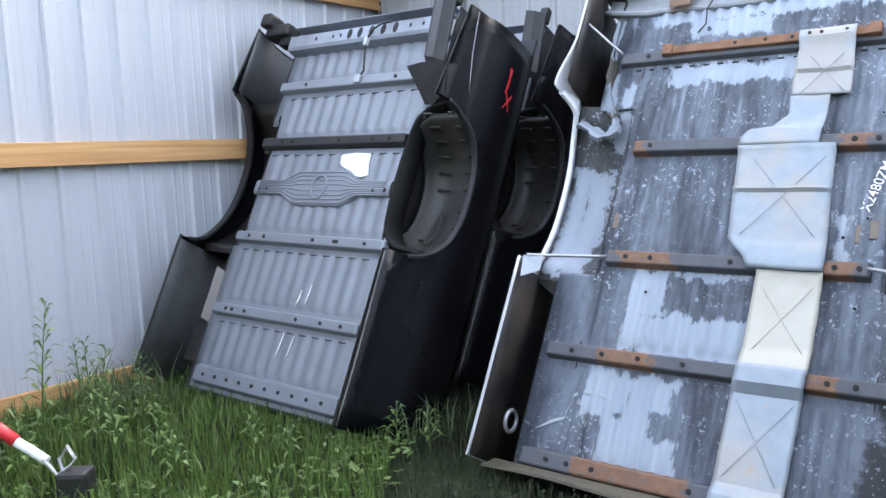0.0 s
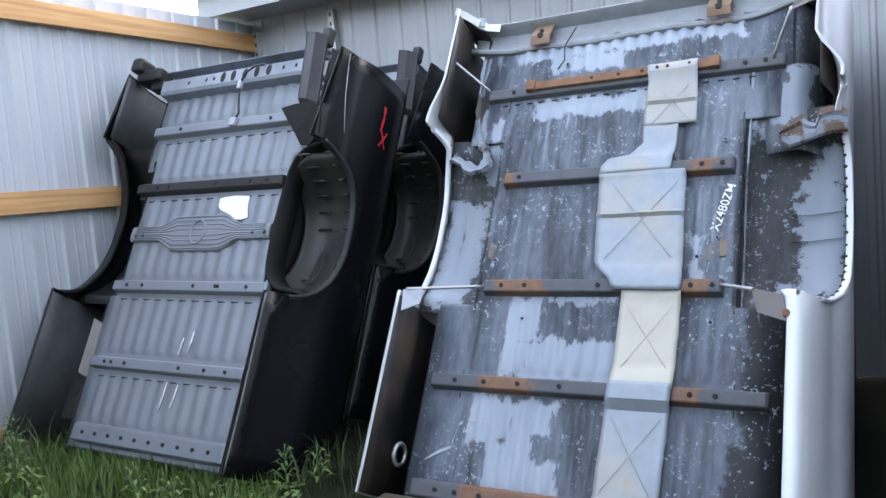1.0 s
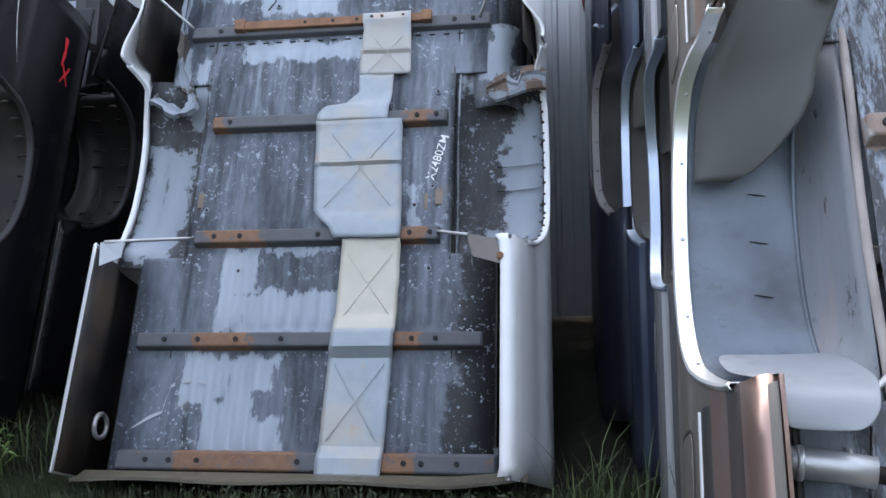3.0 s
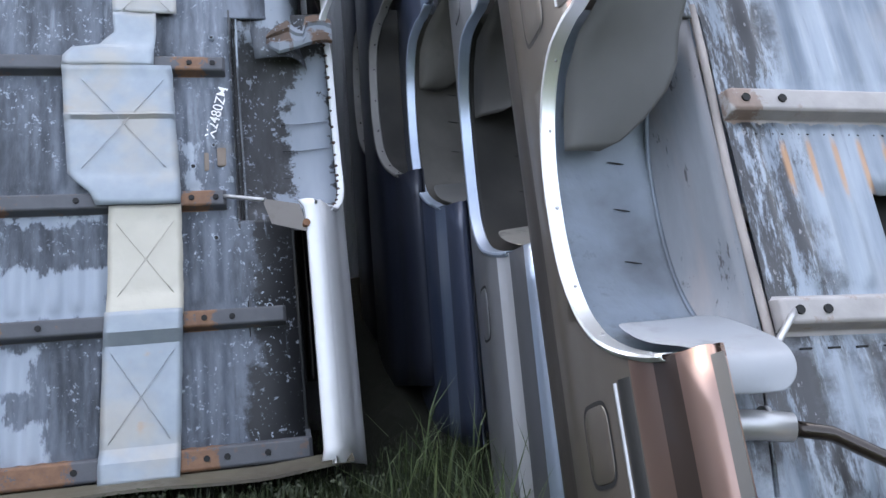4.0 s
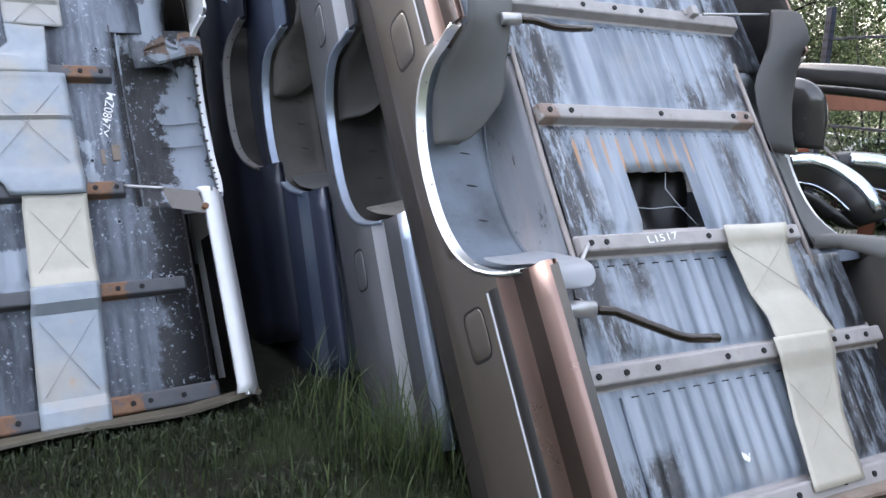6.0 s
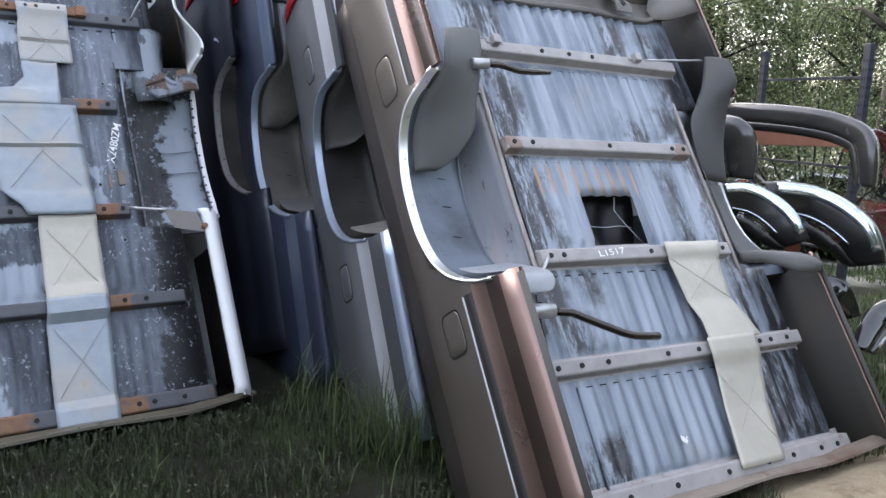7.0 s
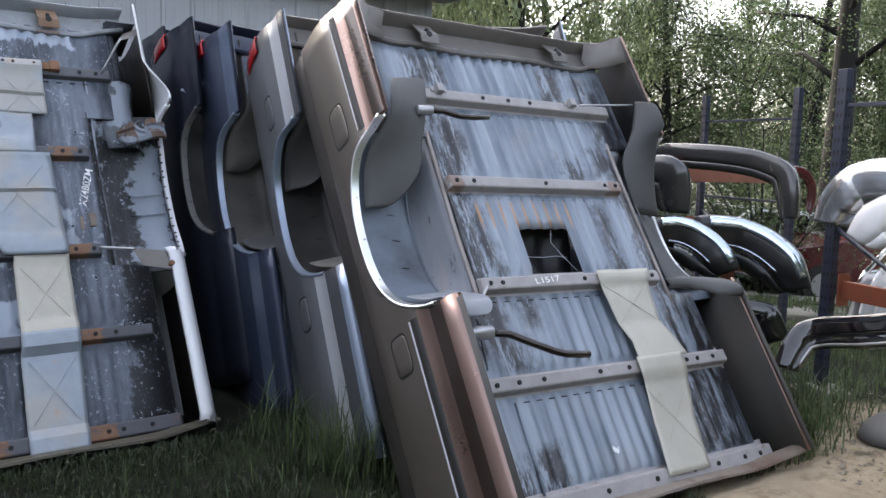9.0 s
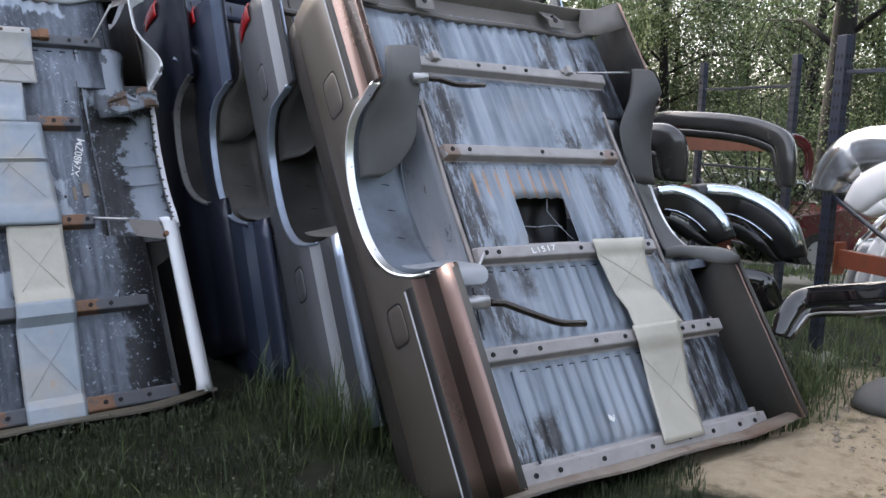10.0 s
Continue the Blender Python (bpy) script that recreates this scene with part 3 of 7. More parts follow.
def pressed_tub(bed, side, materials, label="", seed=0, inner=0.605):
    """A wheel house with a sloped inner wall, a rolled edge at the floor and dented sheet. materials: roof, wall, edge."""
    pts = arch_points(44, ARCH["r"] + 0.012, ARCH["b"] + 0.018)
    rows = []
    for v, w in pts:
        w = min(w, -0.062)
        out = skin(w) - 0.014
        mid = inner + 0.105
        sec = [(out, w + 0.004), (out - 0.03, w - 0.004), (out - 0.08, w - 0.013), (out - 0.13, w - 0.018), (mid + 0.05, w - 0.018), (mid + 0.015, w - 0.010), (mid, w + 0.010)]
        top = -0.052
        for k in (0.25, 0.5, 0.75, 1.0):
            sec.append((mid - 0.080 * k - 0.010 * math.sin(math.pi * k), w + 0.010 + (top - w - 0.010) * k ** 0.85))
        row = []
        for n, (u, ww) in enumerate(sec):
            bump = 0.011 * noise.noise(Vector((u * 9 + seed, v * 9, 2.0))) + 0.004 * noise.noise(Vector((u * 26, v * 21 + seed, 5.0)))
            row.append(Vector((side * u, v, ww + (bump if 0 < n < len(sec) - 1 else 0.0))))
        rows.append(row)
    bm = bmesh.new()
    add_sheet(bm, rows, lambda i, j: 1 if j >= 6 else 0)
    tub = part("wheel_tub", bm, materials[:2], bed, label, smooth=True)
    thicken(tub, 0.004)
    # bead pressed along the corner of roof and wall, and the rolled edge by the floor
    bead = [(side * (inner + 0.112), v, min(w, -0.07) + 0.006) for v, w in pts[6:-9] if w < -0.07]
    bm = bmesh.new()
    add_tube(bm, bead, 0.006, 6)
    part("pressed_bead", bm, materials[0], tub, smooth=True)
    lo, hi = ARCH["v"] - ARCH["r"] - 0.03, ARCH["v"] + ARCH["r"] + 0.02
    bm = bmesh.new()
    add_tube(bm, [(side * (inner + 0.014 + 0.004 * math.sin(7 * v + seed)), v, -0.046) for v in np.linspace(lo, hi, 22)], 0.011, 8)
    part("rolled_edge", bm, materials[2], tub, smooth=True)
    # short slots pressed across the roof
    for f in (0.30, 0.02, -0.30):
        bm = bmesh.new()
        v = ARCH["v"] + ARCH["r"] * f
        w = arch_depth(v, 0.018)
        u = inner + 0.20
        add_tube(bm, [(side * (u + d), v + 0.004 * math.sin(40 * d), w - 0.013) for d in (-0.022, -0.008, 0.008, 0.022)], [0.001, 0.002, 0.002, 0.001], 5)
        part("pressed_slot", bm, M["hole"], tub)
    return tub


def arch_depth(v, extra=0.0):
    """w of the arch edge at v."""
    pts = arch_points(40, ARCH["r"], ARCH["b"] + extra)
    return float(np.interp(v, [a for a, _ in pts], [b for _, b in pts]))


def splash_flap(bed, s, material, low=1.0, label="matt grey rubber splash flap"):
    """Rubber flap over the upper part of a tub: square at the tail end, its lower corner cut round."""
    top = ARCH["v"] + ARCH["r"]
    inner = [(0.30, 0.60, 0.02), (0.285, 0.58, 0.022), (0.16, 0.60, 0.012), (0.03, 0.645, 0.0), (-0.09 * low, 0.69, -0.01), (-0.17 * low, 0.70, -0.03), (-0.23 * low, 0.725, -0.06), (-0.29 * low, 0.78, -0.12), (-0.325 * low, 0.83, -0.16), (-0.34 * low, 0.88, -0.19)]
    outer = [(0.23, 0.80, 0.07), (0.22, 0.82, 0.08), (0.11, 0.86, 0.10), (0.01, 0.885, 0.10), (-0.07 * low, 0, 0), (-0.15 * low, 0, 0), (-0.22 * low, 0, 0), (-0.28 * low, 0, 0), (-0.315 * low, 0, 0), (-0.33 * low, 0, 0)]
    rows = []
    for (vi, ui, wi), (vo, uo, wo) in zip(inner, outer):
        if uo == 0:
            wo = min(0.08, arch_depth(top + vo) + 0.02)
            uo = skin(wo) - 0.042
            wi = max(wi, wo - 0.02) if wi < -0.05 else wi
        a, b = Vector((s * ui, top + vi, wi)), Vector((s * uo, top + vo, wo))
        rows.append([a.lerp(b, k) + Vector((0, 0, 0.009 * math.sin(math.pi * k) + 0.004 * math.sin(11 * vi + 5 * k))) for k in (0, 0.05, 0.2, 0.4, 0.6, 0.8, 1.0)])
    bm = bmesh.new()
    add_sheet(bm, rows)
    return thicken(part("splash_flap", bm, material, bed, label, smooth=True), 0.005)


def corner_tongue(bed, s, material, label):
    """Plastic gusset that sweeps out of the lower end of the tub and ends in a round tongue."""
    lo = ARCH["v"] - ARCH["r"]
    edge = [((0.950, lo + 0.14, arch_depth(lo + 0.14) + 0.01), (0.68, lo + 0.16, -0.15)), ((0.945, lo + 0.055, -0.01), (0.665, lo + 0.085, -0.02)), ((0.925, lo + 0.022, 0.10), (0.67, lo + 0.035, 0.07)),
            ((0.895, lo - 0.005, 0.155), (0.690, lo - 0.005, 0.128)), ((0.872, lo - 0.045, 0.165), (0.694, lo - 0.035, 0.142)), ((0.866, lo - 0.075, 0.163), (0.706, lo - 0.066, 0.146)), ((0.866, lo - 0.094, 0.160), (0.735, lo - 0.090, 0.148))]
    rows = []
    for a, b in edge:
        a, b = Vector((s * a[0], a[1], a[2])), Vector((s * b[0], b[1], b[2]))
        rows.append([a.lerp(b, k) + Vector((0, 0, -0.012 * math.sin(math.pi * k))) for k in (0, 0.16, 0.33, 0.5, 0.67, 0.84, 1.0)])
    bm = bmesh.new()
    add_sheet(bm, rows)
    ob = thicken(part("corner_flap", bm, material, bed, label, smooth=True), 0.004)
    md = ob.modifiers.new("smooth", "SUBSURF")
    md.levels = md.render_levels = 2
    return ob


def floor_pan(bed, material, members, pitch=0.098, depth=0.012, wide=0.80, narrow=0.60, hole=None, length=LENGTH, level=-0.048):
    """Ribbed floor sheet; its ribs fade out at the crossmembers."""
    us = [-wide, -narrow - 0.001, -narrow]
    u = -narrow + pitch * 0.3
    marks = (0.0, 0.16, 0.32, 0.50, 0.66, 0.82)
    k = 0
    while u < narrow - 0.02:
        us.append(u)
        k += 1
        u = -narrow + pitch * (0.3 + k // 6 + marks[k % 6])
    us += [narrow, narrow + 0.001, wide]
    if hole:
        us += [hole[0], hole[1]]
    us = sorted(set(round(x, 4) for x in us))
    vs = []
    stops = sorted(members)
    for a in stops:
        vs += [a - 0.095, a - 0.075, a - 0.06, a, a + 0.06, a + 0.075, a + 0.095]
    vs += [0.0, length - 0.12, ARCH["v"] - ARCH["r"] + 0.02, ARCH["v"] + ARCH["r"] - 0.02]
    vs += list(np.linspace(0.0, length - 0.12, 22))
    if hole:
        vs += [hole[2], hole[3]]
    vs = sorted(set(round(min(max(x, 0.0), length - 0.12), 4) for x in vs))
    lo, hi = ARCH["v"] - ARCH["r"] + 0.02, ARCH["v"] + ARCH["r"] - 0.02

    def height(x, y):
        near = min(abs(y - s) for s in stops)
        f = min(1.0, max(0.0, (near - 0.065) / 0.02))
        ph = ((x + narrow) / pitch - 0.3) % 1.0
        r = 0.5 - 0.5 * math.cos(2 * math.pi * ph)
        if abs(x) > narrow - 0.02:
            r = 0.3
        return level + depth * r * f

    bm = bmesh.new()
    grid = [[Vector((x, y, height(x, y))) for x in us] for y in vs]

    def skip(i, j):
        y, x = (vs[i] + vs[i + 1]) / 2, (us[j] + us[j + 1]) / 2
        if abs(x) > narrow and lo < y < hi:
            return True
        return bool(hole) and hole[0] < x < hole[1] and hole[2] < y < hole[3]

    add_sheet(bm, grid, 0, skip)
    loose = [v for v in bm.verts if not v.link_faces]
    bmesh.ops.delete(bm, geom=loose, context="VERTS")
    ob = part("floor_pan", bm, material, bed, smooth=True)
    return thicken(ob, 0.004, -1)


def crossmember(bed, material, v, u0, u1, holes=(), height=0.05, width=0.062, slope=0.0, name="crossmember", label=""):
    """A pressed hat-section bar across the floor, with bolt holes."""
    sec = [(-width * 0.95, -0.046), (-width * 0.60, -0.044), (-width * 0.5, -0.002), (-width * 0.42, 0.004), (width * 0.42, 0.004), (width * 0.5, -0.002), (width * 0.60, -0.044), (width * 0.95, -0.046)]
    bm = bmesh.new()
    xs = [u0, u0 + 0.012, *np.linspace(u0 + 0.05, u1 - 0.05, 8), u1 - 0.012, u1]
    rows = []
    for x in xs:
        k = 0.8 if x in (u0, u1) else 1.0
        rows.append([Vector((x, v + y + slope * x, -0.046 + (z + 0.046) * (height / 0.05) * k)) for y, z in sec])
    add_sheet(bm, rows)
    for row in (rows[0], rows[-1]):
        bm.faces.new([bm.verts.new(p) for p in row[1:7]])
    bmesh.ops.remove_doubles(bm, verts=bm.verts, dist=0.0003)
    bmesh.ops.recalc_face_normals(bm, faces=bm.faces)
    ob = part(name, bm, material, bed, label)
    rounded(ob, 0.004)
    top = -0.046 + height + 0.004
    for h in holes:
        hb = bmesh.new()
        add_cyl(hb, (h, v + slope * h, top - 0.004), (h, v + slope * h, top + 0.0015), 0.011, seg=14)
        part("bolt_hole", hb, M["hole"], ob)
    return ob


def inner_shell(bed, material, length=LENGTH, wide=0.80, depth=0.50):
    """Inner side walls, rails and the front end wall, seen from behind."""
    lo, hi = ARCH["v"] - ARCH["r"] - 0.01, ARCH["v"] + ARCH["r"] + 0.01
    for side in (-1, 1):
        x0, x1 = sorted((side * wide, side * (wide + 0.012)))
        for v0, v1 in ((0.01, lo), (hi, length - 0.02)):
            bm = bmesh.new()
            add_box(bm, x0, x1, v0, v1, -depth, -0.05, 0.004)
            part("inner_side", bm, material, bed)
        bm = bmesh.new()
        x0, x1 = sorted((side * (wide - 0.01), side * 0.955))
        add_box(bm, x0, x1, 0.0, length, -depth - 0.022, -depth, 0.008)
        part("bed_rail", bm, material, bed)
    bm = bmesh.new()
    add_box(bm, -wide, wide, 0.0, 0.014, -depth, -0.03, 0.004)
    part("front_wall", bm, material, bed)


def skin_linings(bed, material, length=LENGTH, top=0.17, label="", sides=(-1, 1), upper=None, tail=0.125):
    """Coated inside faces of the two side skins, before and behind the arches."""
    lo, hi = ARCH["v"] - ARCH["r"] - 0.02, ARCH["v"] + ARCH["r"] + 0.03
    for s in sides:
        for v0, v1, w1 in ((0.006, lo, 0.207), (hi, length - 0.006, tail)):
            bm = bmesh.new()
            rows = [[Vector((s * (skin(w) - 0.008), v, w)) for v in (v0, (v0 + v1) / 2, v1)] for w in (w1, 0.09, 0.0, -0.1, -0.2, -0.3, -0.4, -0.48)]
            add_sheet(bm, rows)
            thicken(part("skin_lining", bm, upper if upper and v0 > 1 else material, bed, label, smooth=True), 0.004)


def front_sill(bed, material, u0, u1, holes, name="front_sill", v=0.055, label=""):
    ob = crossmember(bed, material, v, u0, u1, holes, 0.055, 0.075, name=name, label=label)
    return ob


def tail_sill(bed, material, half=0.80, length=LENGTH, brackets=(), bracket_material=None):
    """Rear sill: a channel with a curled lip that hangs in a shallow wave."""
    bm = bmesh.new()
    sec = [(-0.165, -0.048), (-0.158, -0.022), (-0.148, -0.016), (-0.136, -0.022), (-0.120, -0.050), (-0.05, -0.066), (-0.012, -0.055), (-0.004, 0.020), (0.004, 0.032), (0.012, 0.026)]
    rows = []
    n = 28
    for i in range(n + 1):
        x = -half - 0.1 + (2 * half + 0.2) * i / n
        k = abs(x) / (half + 0.1)
        sag = 0.012 * math.sin(9 * x) * (0.4 + 0.6 * k) + 0.06 * max(0.0, k - 0.72) / 0.28
        low = 0.03 * max(0.0, k - 0.75) / 0.25
        rows.append([Vector((x, length + y + (sag if j < 4 else low), z)) for j, (y, z) in enumerate(sec)])
    add_sheet(bm, rows)
    ob = part("tail_sill", bm, material, bed, smooth=True)
    ob.data.set_sharp_from_angle(angle=radians(40))
    thicken(ob, 0.004)
    for x in brackets:
        bm = bmesh.new()
        rows = [[Vector((x + dx, length - 0.155 + dy, z)) for dx in (-0.055, 0.055)] for dy, z in ((0.0, 0.018), (0.05, 0.026), (0.10, 0.0), (0.145, -0.02))]
        add_sheet(bm, rows)
        br = part("bracket", bm, bracket_material or material, ob)
        thicken(br, 0.006)
        bm = bmesh.new()
        add_cyl(bm, (x, length - 0.105, 0.018), (x, length - 0.105, 0.032), 0.017, seg=14)
        add_cyl(bm, (x, length - 0.07, 0.006), (x, length - 0.07, 0.022), 0.011, seg=12)
        part("bracket_hole", bm, M["hole"], br)
    return ob


def fuel_door(bed, side, material, v, w, hv=0.085, hw=0.07, rim=None):
    """A rounded fuel door with the dark gap round it."""
    def outline(k, out):
        pts = []
        for i in range(28):
            t = 2 * math.pi * i / 28
            c, s = math.cos(t), math.sin(t)
            y = hv * k * math.copysign(abs(c) ** 0.45, c)
            z = hw * k * math.copysign(abs(s) ** 0.45, s)
            pts.append(Vector((side * (skin(w + z) + out), v + y, w + z)))
        return pts
    bm = bmesh.new()
    a = [bm.verts.new(p) for p in outline(1.11, 0.0045)]
    b = [bm.verts.new(p) for p in outline(1.0, 0.0045)]
    for i in range(28):
        bm.faces.new((a[i], a[(i + 1) % 28], b[(i + 1) % 28], b[i]))
    gap = part("fuel_door", bm, M["hole"], bed)
    bm = bmesh.new()
    loops = [[bm.verts.new(p) for p in outline(k, o)] for k, o in ((1.0, 0.002), (0.985, 0.0052), (0.96, 0.0062), (0.5, 0.0062))]
    for q, s in zip(loops, loops[1:]):
        for i in range(28):
            bm.faces.new((q[i], q[(i + 1) % 28], s[(i + 1) % 28], s[i]))
    bm.faces.new(loops[-1])
    bmesh.ops.recalc_face_normals(bm, faces=bm.faces)
    part("door_skin", bm, material, gap, smooth=True)
    if rim:
        bm = bmesh.new()
        pts = outline(1.06, 0.008)
        add_tube(bm, pts[6:22], 0.0025, 5)
        part("door_edge", bm, rim, gap)
    return gap


def strip(bed, side, material, v0, v1, w, width, out=0.006, name="side_moulding", label=""):
    bm = bmesh.new()
    rows = []
    for v in np.linspace(v0, v1, 12):
        rows.append([Vector((side * (skin(w + dw) + o), v, w + dw)) for dw, o in ((-width / 2, 0.003), (-width / 3, out), (width / 3, out), (width / 2, 0.003))])
    add_sheet(bm, rows)
    return part(name, bm, material, bed, label, smooth=True)


def tail_lamp(bed, side, v0, v1, w0, w1):
    bm = bmesh.new()
    rows = []
    for w in np.linspace(w0, w1, 8):
        u = skin(w)
        rows.append([Vector((side * (u + a), v, w)) for a, v in ((0.006, v0), (0.016, v0 + 0.01), (0.016, v1 - 0.01), (0.008, v1 + 0.012), (-0.08, v1 + 0.014))])
    add_sheet(bm, rows)
    ob = part("tail_lamp", bm, M["red_lamp"], bed, "red plastic tail lamp lens", smooth=True)
    return thicken(ob, 0.006)


def rod(bed, material, a, b, r=0.008, name="brace_rod", label=""):
    bm = bmesh.new()
    a, b = Vector(a), Vector(b)
    pts = [a.lerp(b, k / 6) for k in range(7)]
    add_tube(bm, pts, r, 8)
    return part(name, bm, material, bed, label)


def shield(bed, material, outline_rows, level=0.012, name="heat_shield", label="", cross=()):
    """A folded sheet over the members. outline_rows: (v, left, right, height)."""
    bm = bmesh.new()
    rows = []
    fine = []
    for (v0, a0, b0, z0), (v1, a1, b1, z1) in zip(outline_rows, outline_rows[1:]):
        n = max(1, int(abs(v1 - v0) / 0.018))
        fine += [(v0 + (v1 - v0) * k / n, a0 + (a1 - a0) * k / n, b0 + (b1 - b0) * k / n, z0 + (z1 - z0) * k / n) for k in range(n)]
    for v, a, b, z in fine + [outline_rows[-1]]:
        a += 0.003 * noise.noise(Vector((v * 22, 3.0, a)))
        b += 0.003 * noise.noise(Vector((v * 22, 8.0, b)))
        row = []
        for k in range(13):
            t = k / 12
            x = a + (b - a) * t
            dent = 0.003 * noise.noise(Vector((x * 7, v * 6, 1.0))) + 0.0015 * noise.noise(Vector((x * 19, v * 17, 4.0)))
            row.append(Vector((x, v, level + z + 0.0025 * math.sin(7 * v + 5 * t) + dent)))
        rows.append(row)
    add_sheet(bm, rows)
    ob = part(name, bm, material, bed, label, smooth=True)
    ob.data.set_sharp_from_angle(angle=radians(24))
    thicken(ob, 0.003)
    for v0, v1, a0, a1, b0, b1, z in cross:
        for (pa, pb) in (((a0, v0), (b1, v1)), ((b0, v0), (a1, v1))):
            cb = bmesh.new()
            add_tube(cb, [(pa[0] + (pb[0] - pa[0]) * k / 6, pa[1] + (pb[1] - pa[1]) * k / 6, level + z + 0.0050 + 0.004 * math.sin(7 * (pa[1] + (pb[1] - pa[1]) * k / 6))) for k in range(7)], 0.0016, 5)
            part("pressed_line", cb, material, ob)
    return ob


def smooth_line(pts, n=4):
    """A rounded line through (u, v) points."""
    pts = [Vector((a, b, 0.0)) for a, b in pts]
    out = []
    for i in range(len(pts) - 1):
        p0, p1, p2, p3 = pts[max(i - 1, 0)], pts[i], pts[i + 1], pts[min(i + 2, len(pts) - 1)]
        for k in range(n):
            t = k / n
            out.append(0.5 * ((2 * p1) + (p2 - p0) * t + (2 * p0 - 5 * p1 + 4 * p2 - p3) * t * t + (3 * p1 - p0 - 3 * p2 + p3) * t ** 3))
    return out + [pts[-1]]


def plate(bed, pts, material, thick=0.004, name="arch_plate", label=""):
    bm = bmesh.new()
    bm.faces.new([bm.verts.new(p) for p in pts])
    ob = part(name, bm, material, bed, label)
    return thicken(ob, thick)


def writing(bed, text, u, v, w, size, turn, material, squeeze=1.0, name="marker_writing", label=""):
    cu = bpy.data.curves.new("writing", "FONT")
    cu.body = text
    cu.size = size
    cu.align_x = "CENTER"
    cu.align_y = "CENTER"
    cu.extrude = 0.0006
    cu.offset = size * 0.002
    tmp = bpy.data.objects.new("writing", cu)
    scene.collection.objects.link(tmp)
    me = bpy.data.meshes.new_from_object(tmp.evaluated_get(bpy.context.evaluated_depsgraph_get()))
    bpy.data.objects.remove(tmp)
    ob = new(name, me)
    me.materials.clear()
    me.materials.append(material)
    ob.parent = bed
    ob.matrix_local = Matrix.Translation((u, v, w)) @ Matrix.Rotation(radians(turn), 4, "Z") @ Matrix.Diagonal((squeeze, 1, 1, 1))
    if label:
        ob["label"] = label
    return ob


MEMBERS = (0.055, 0.575, 1.05, 1.62, 2.13)


# ---------------------------------------------------------------- setting
ALONG = Vector((0.80, -0.60, 0))     # along the building wall
OUT = Vector((0.60, 0.80, 0))        # from the yard into the wall
FENCE_U, WALL_M = -4.70, 5.43


def plan(u, m, z=0.0):
    p = ALONG * u + OUT * m
    return Vector((p.x, p.y, z))


def ribbed_sheet(length, height, pitch=0.229, rib=0.013):
    """Upright sheet along its own x, with trapezoid ribs and two low ones between; outside is -y."""
    xs = []
    k = 0
    while k * pitch < length:
        b = k * pitch
        for dx, dy in ((0.0, 0), (0.012, -rib), (0.034, -rib), (0.046, 0), (0.100, 0), (0.106, -0.002), (0.118, -0.002), (0.124, 0), (0.166, 0), (0.172, -0.002), (0.184, -0.002), (0.190, 0)):
            if b + dx <= length:
                xs.append((b + dx, dy))
        k += 1
    xs.append((length, 0))
    bm = bmesh.new()
    add_sheet(bm, [[Vector((x, y, z)) for z in (0.0, height * 0.33, height * 0.66, height)] for x, y in xs])
    return bm


def upright(p, direction):
    """Pose at p whose x runs along direction, upright."""
    d = Vector((direction.x, direction.y, 0)).normalized()
    return Matrix.Translation(p) @ Matrix(((d.x, -d.y, 0), (d.y, d.x, 0), (0, 0, 1))).to_4x4()


# ground: one sheet to the horizon, finer near the beds, sunk under their feet so that shade falls there
FEET = ((0.874, 3.037, -36.6, 0.13), (1.584, 0.184, -39.9, 0.11), (2.187, 0.92, -49.0, 0.13), (2.871, 1.765, -41.8, 0.12), (-1.151, 4.467, -37.6, 0.06))


def ground_z(x, y):
    z = -0.01 - 0.085 * min(25.0, max(0.0, x - 4.6))
    if math.hypot(x - 1.0, y - 2.5) < 18:
        z += 0.03 * (noise.noise(Vector((x * 0.8, y * 0.8, 3))) - 0.15) + 0.012 * noise.noise(Vector((x * 3.1, y * 3.1, 8)))
    worn = 0.0
    for fx, fy, yaw, depth in FEET:
        c, q = math.cos(radians(yaw)), math.sin(radians(yaw))
        du, dm = (x - fx) * c + (y - fy) * q, -(x - fx) * q + (y - fy) * c
        k = min(1.0, max(0.0, (1.25 - abs(du)) / 0.3)) * min(1.0, max(0.0, (dm + 0.28) / 0.3)) * min(1.0, max(0.0, (1.2 - dm) / 0.4))
        worn = max(worn, depth * k)
    return z - worn


gb = bmesh.new()
rings = [0.18 * k for k in range(28)] + [5.4, 6.0, 7.0, 8.0, 9.5, 11, 13, 16, 20, 30, 60, 150, 500, 1500]
SECT = 120
prev = None
for ring in rings:
    row = []
    for k in range(SECT):
        a = 2 * math.pi * k / SECT
        x, y = 1.0 + ring * math.cos(a), 2.5 + ring * math.sin(a)
        row.append(gb.verts.new((x, y, ground_z(x, y))))
    if prev:
        for k in range(SECT):
            gb.faces.new((prev[k], row[k], row[(k + 1) % SECT], prev[(k + 1) % SECT]))
    prev = row
bmesh.ops.remove_doubles(gb, verts=gb.verts, dist=0.0001)


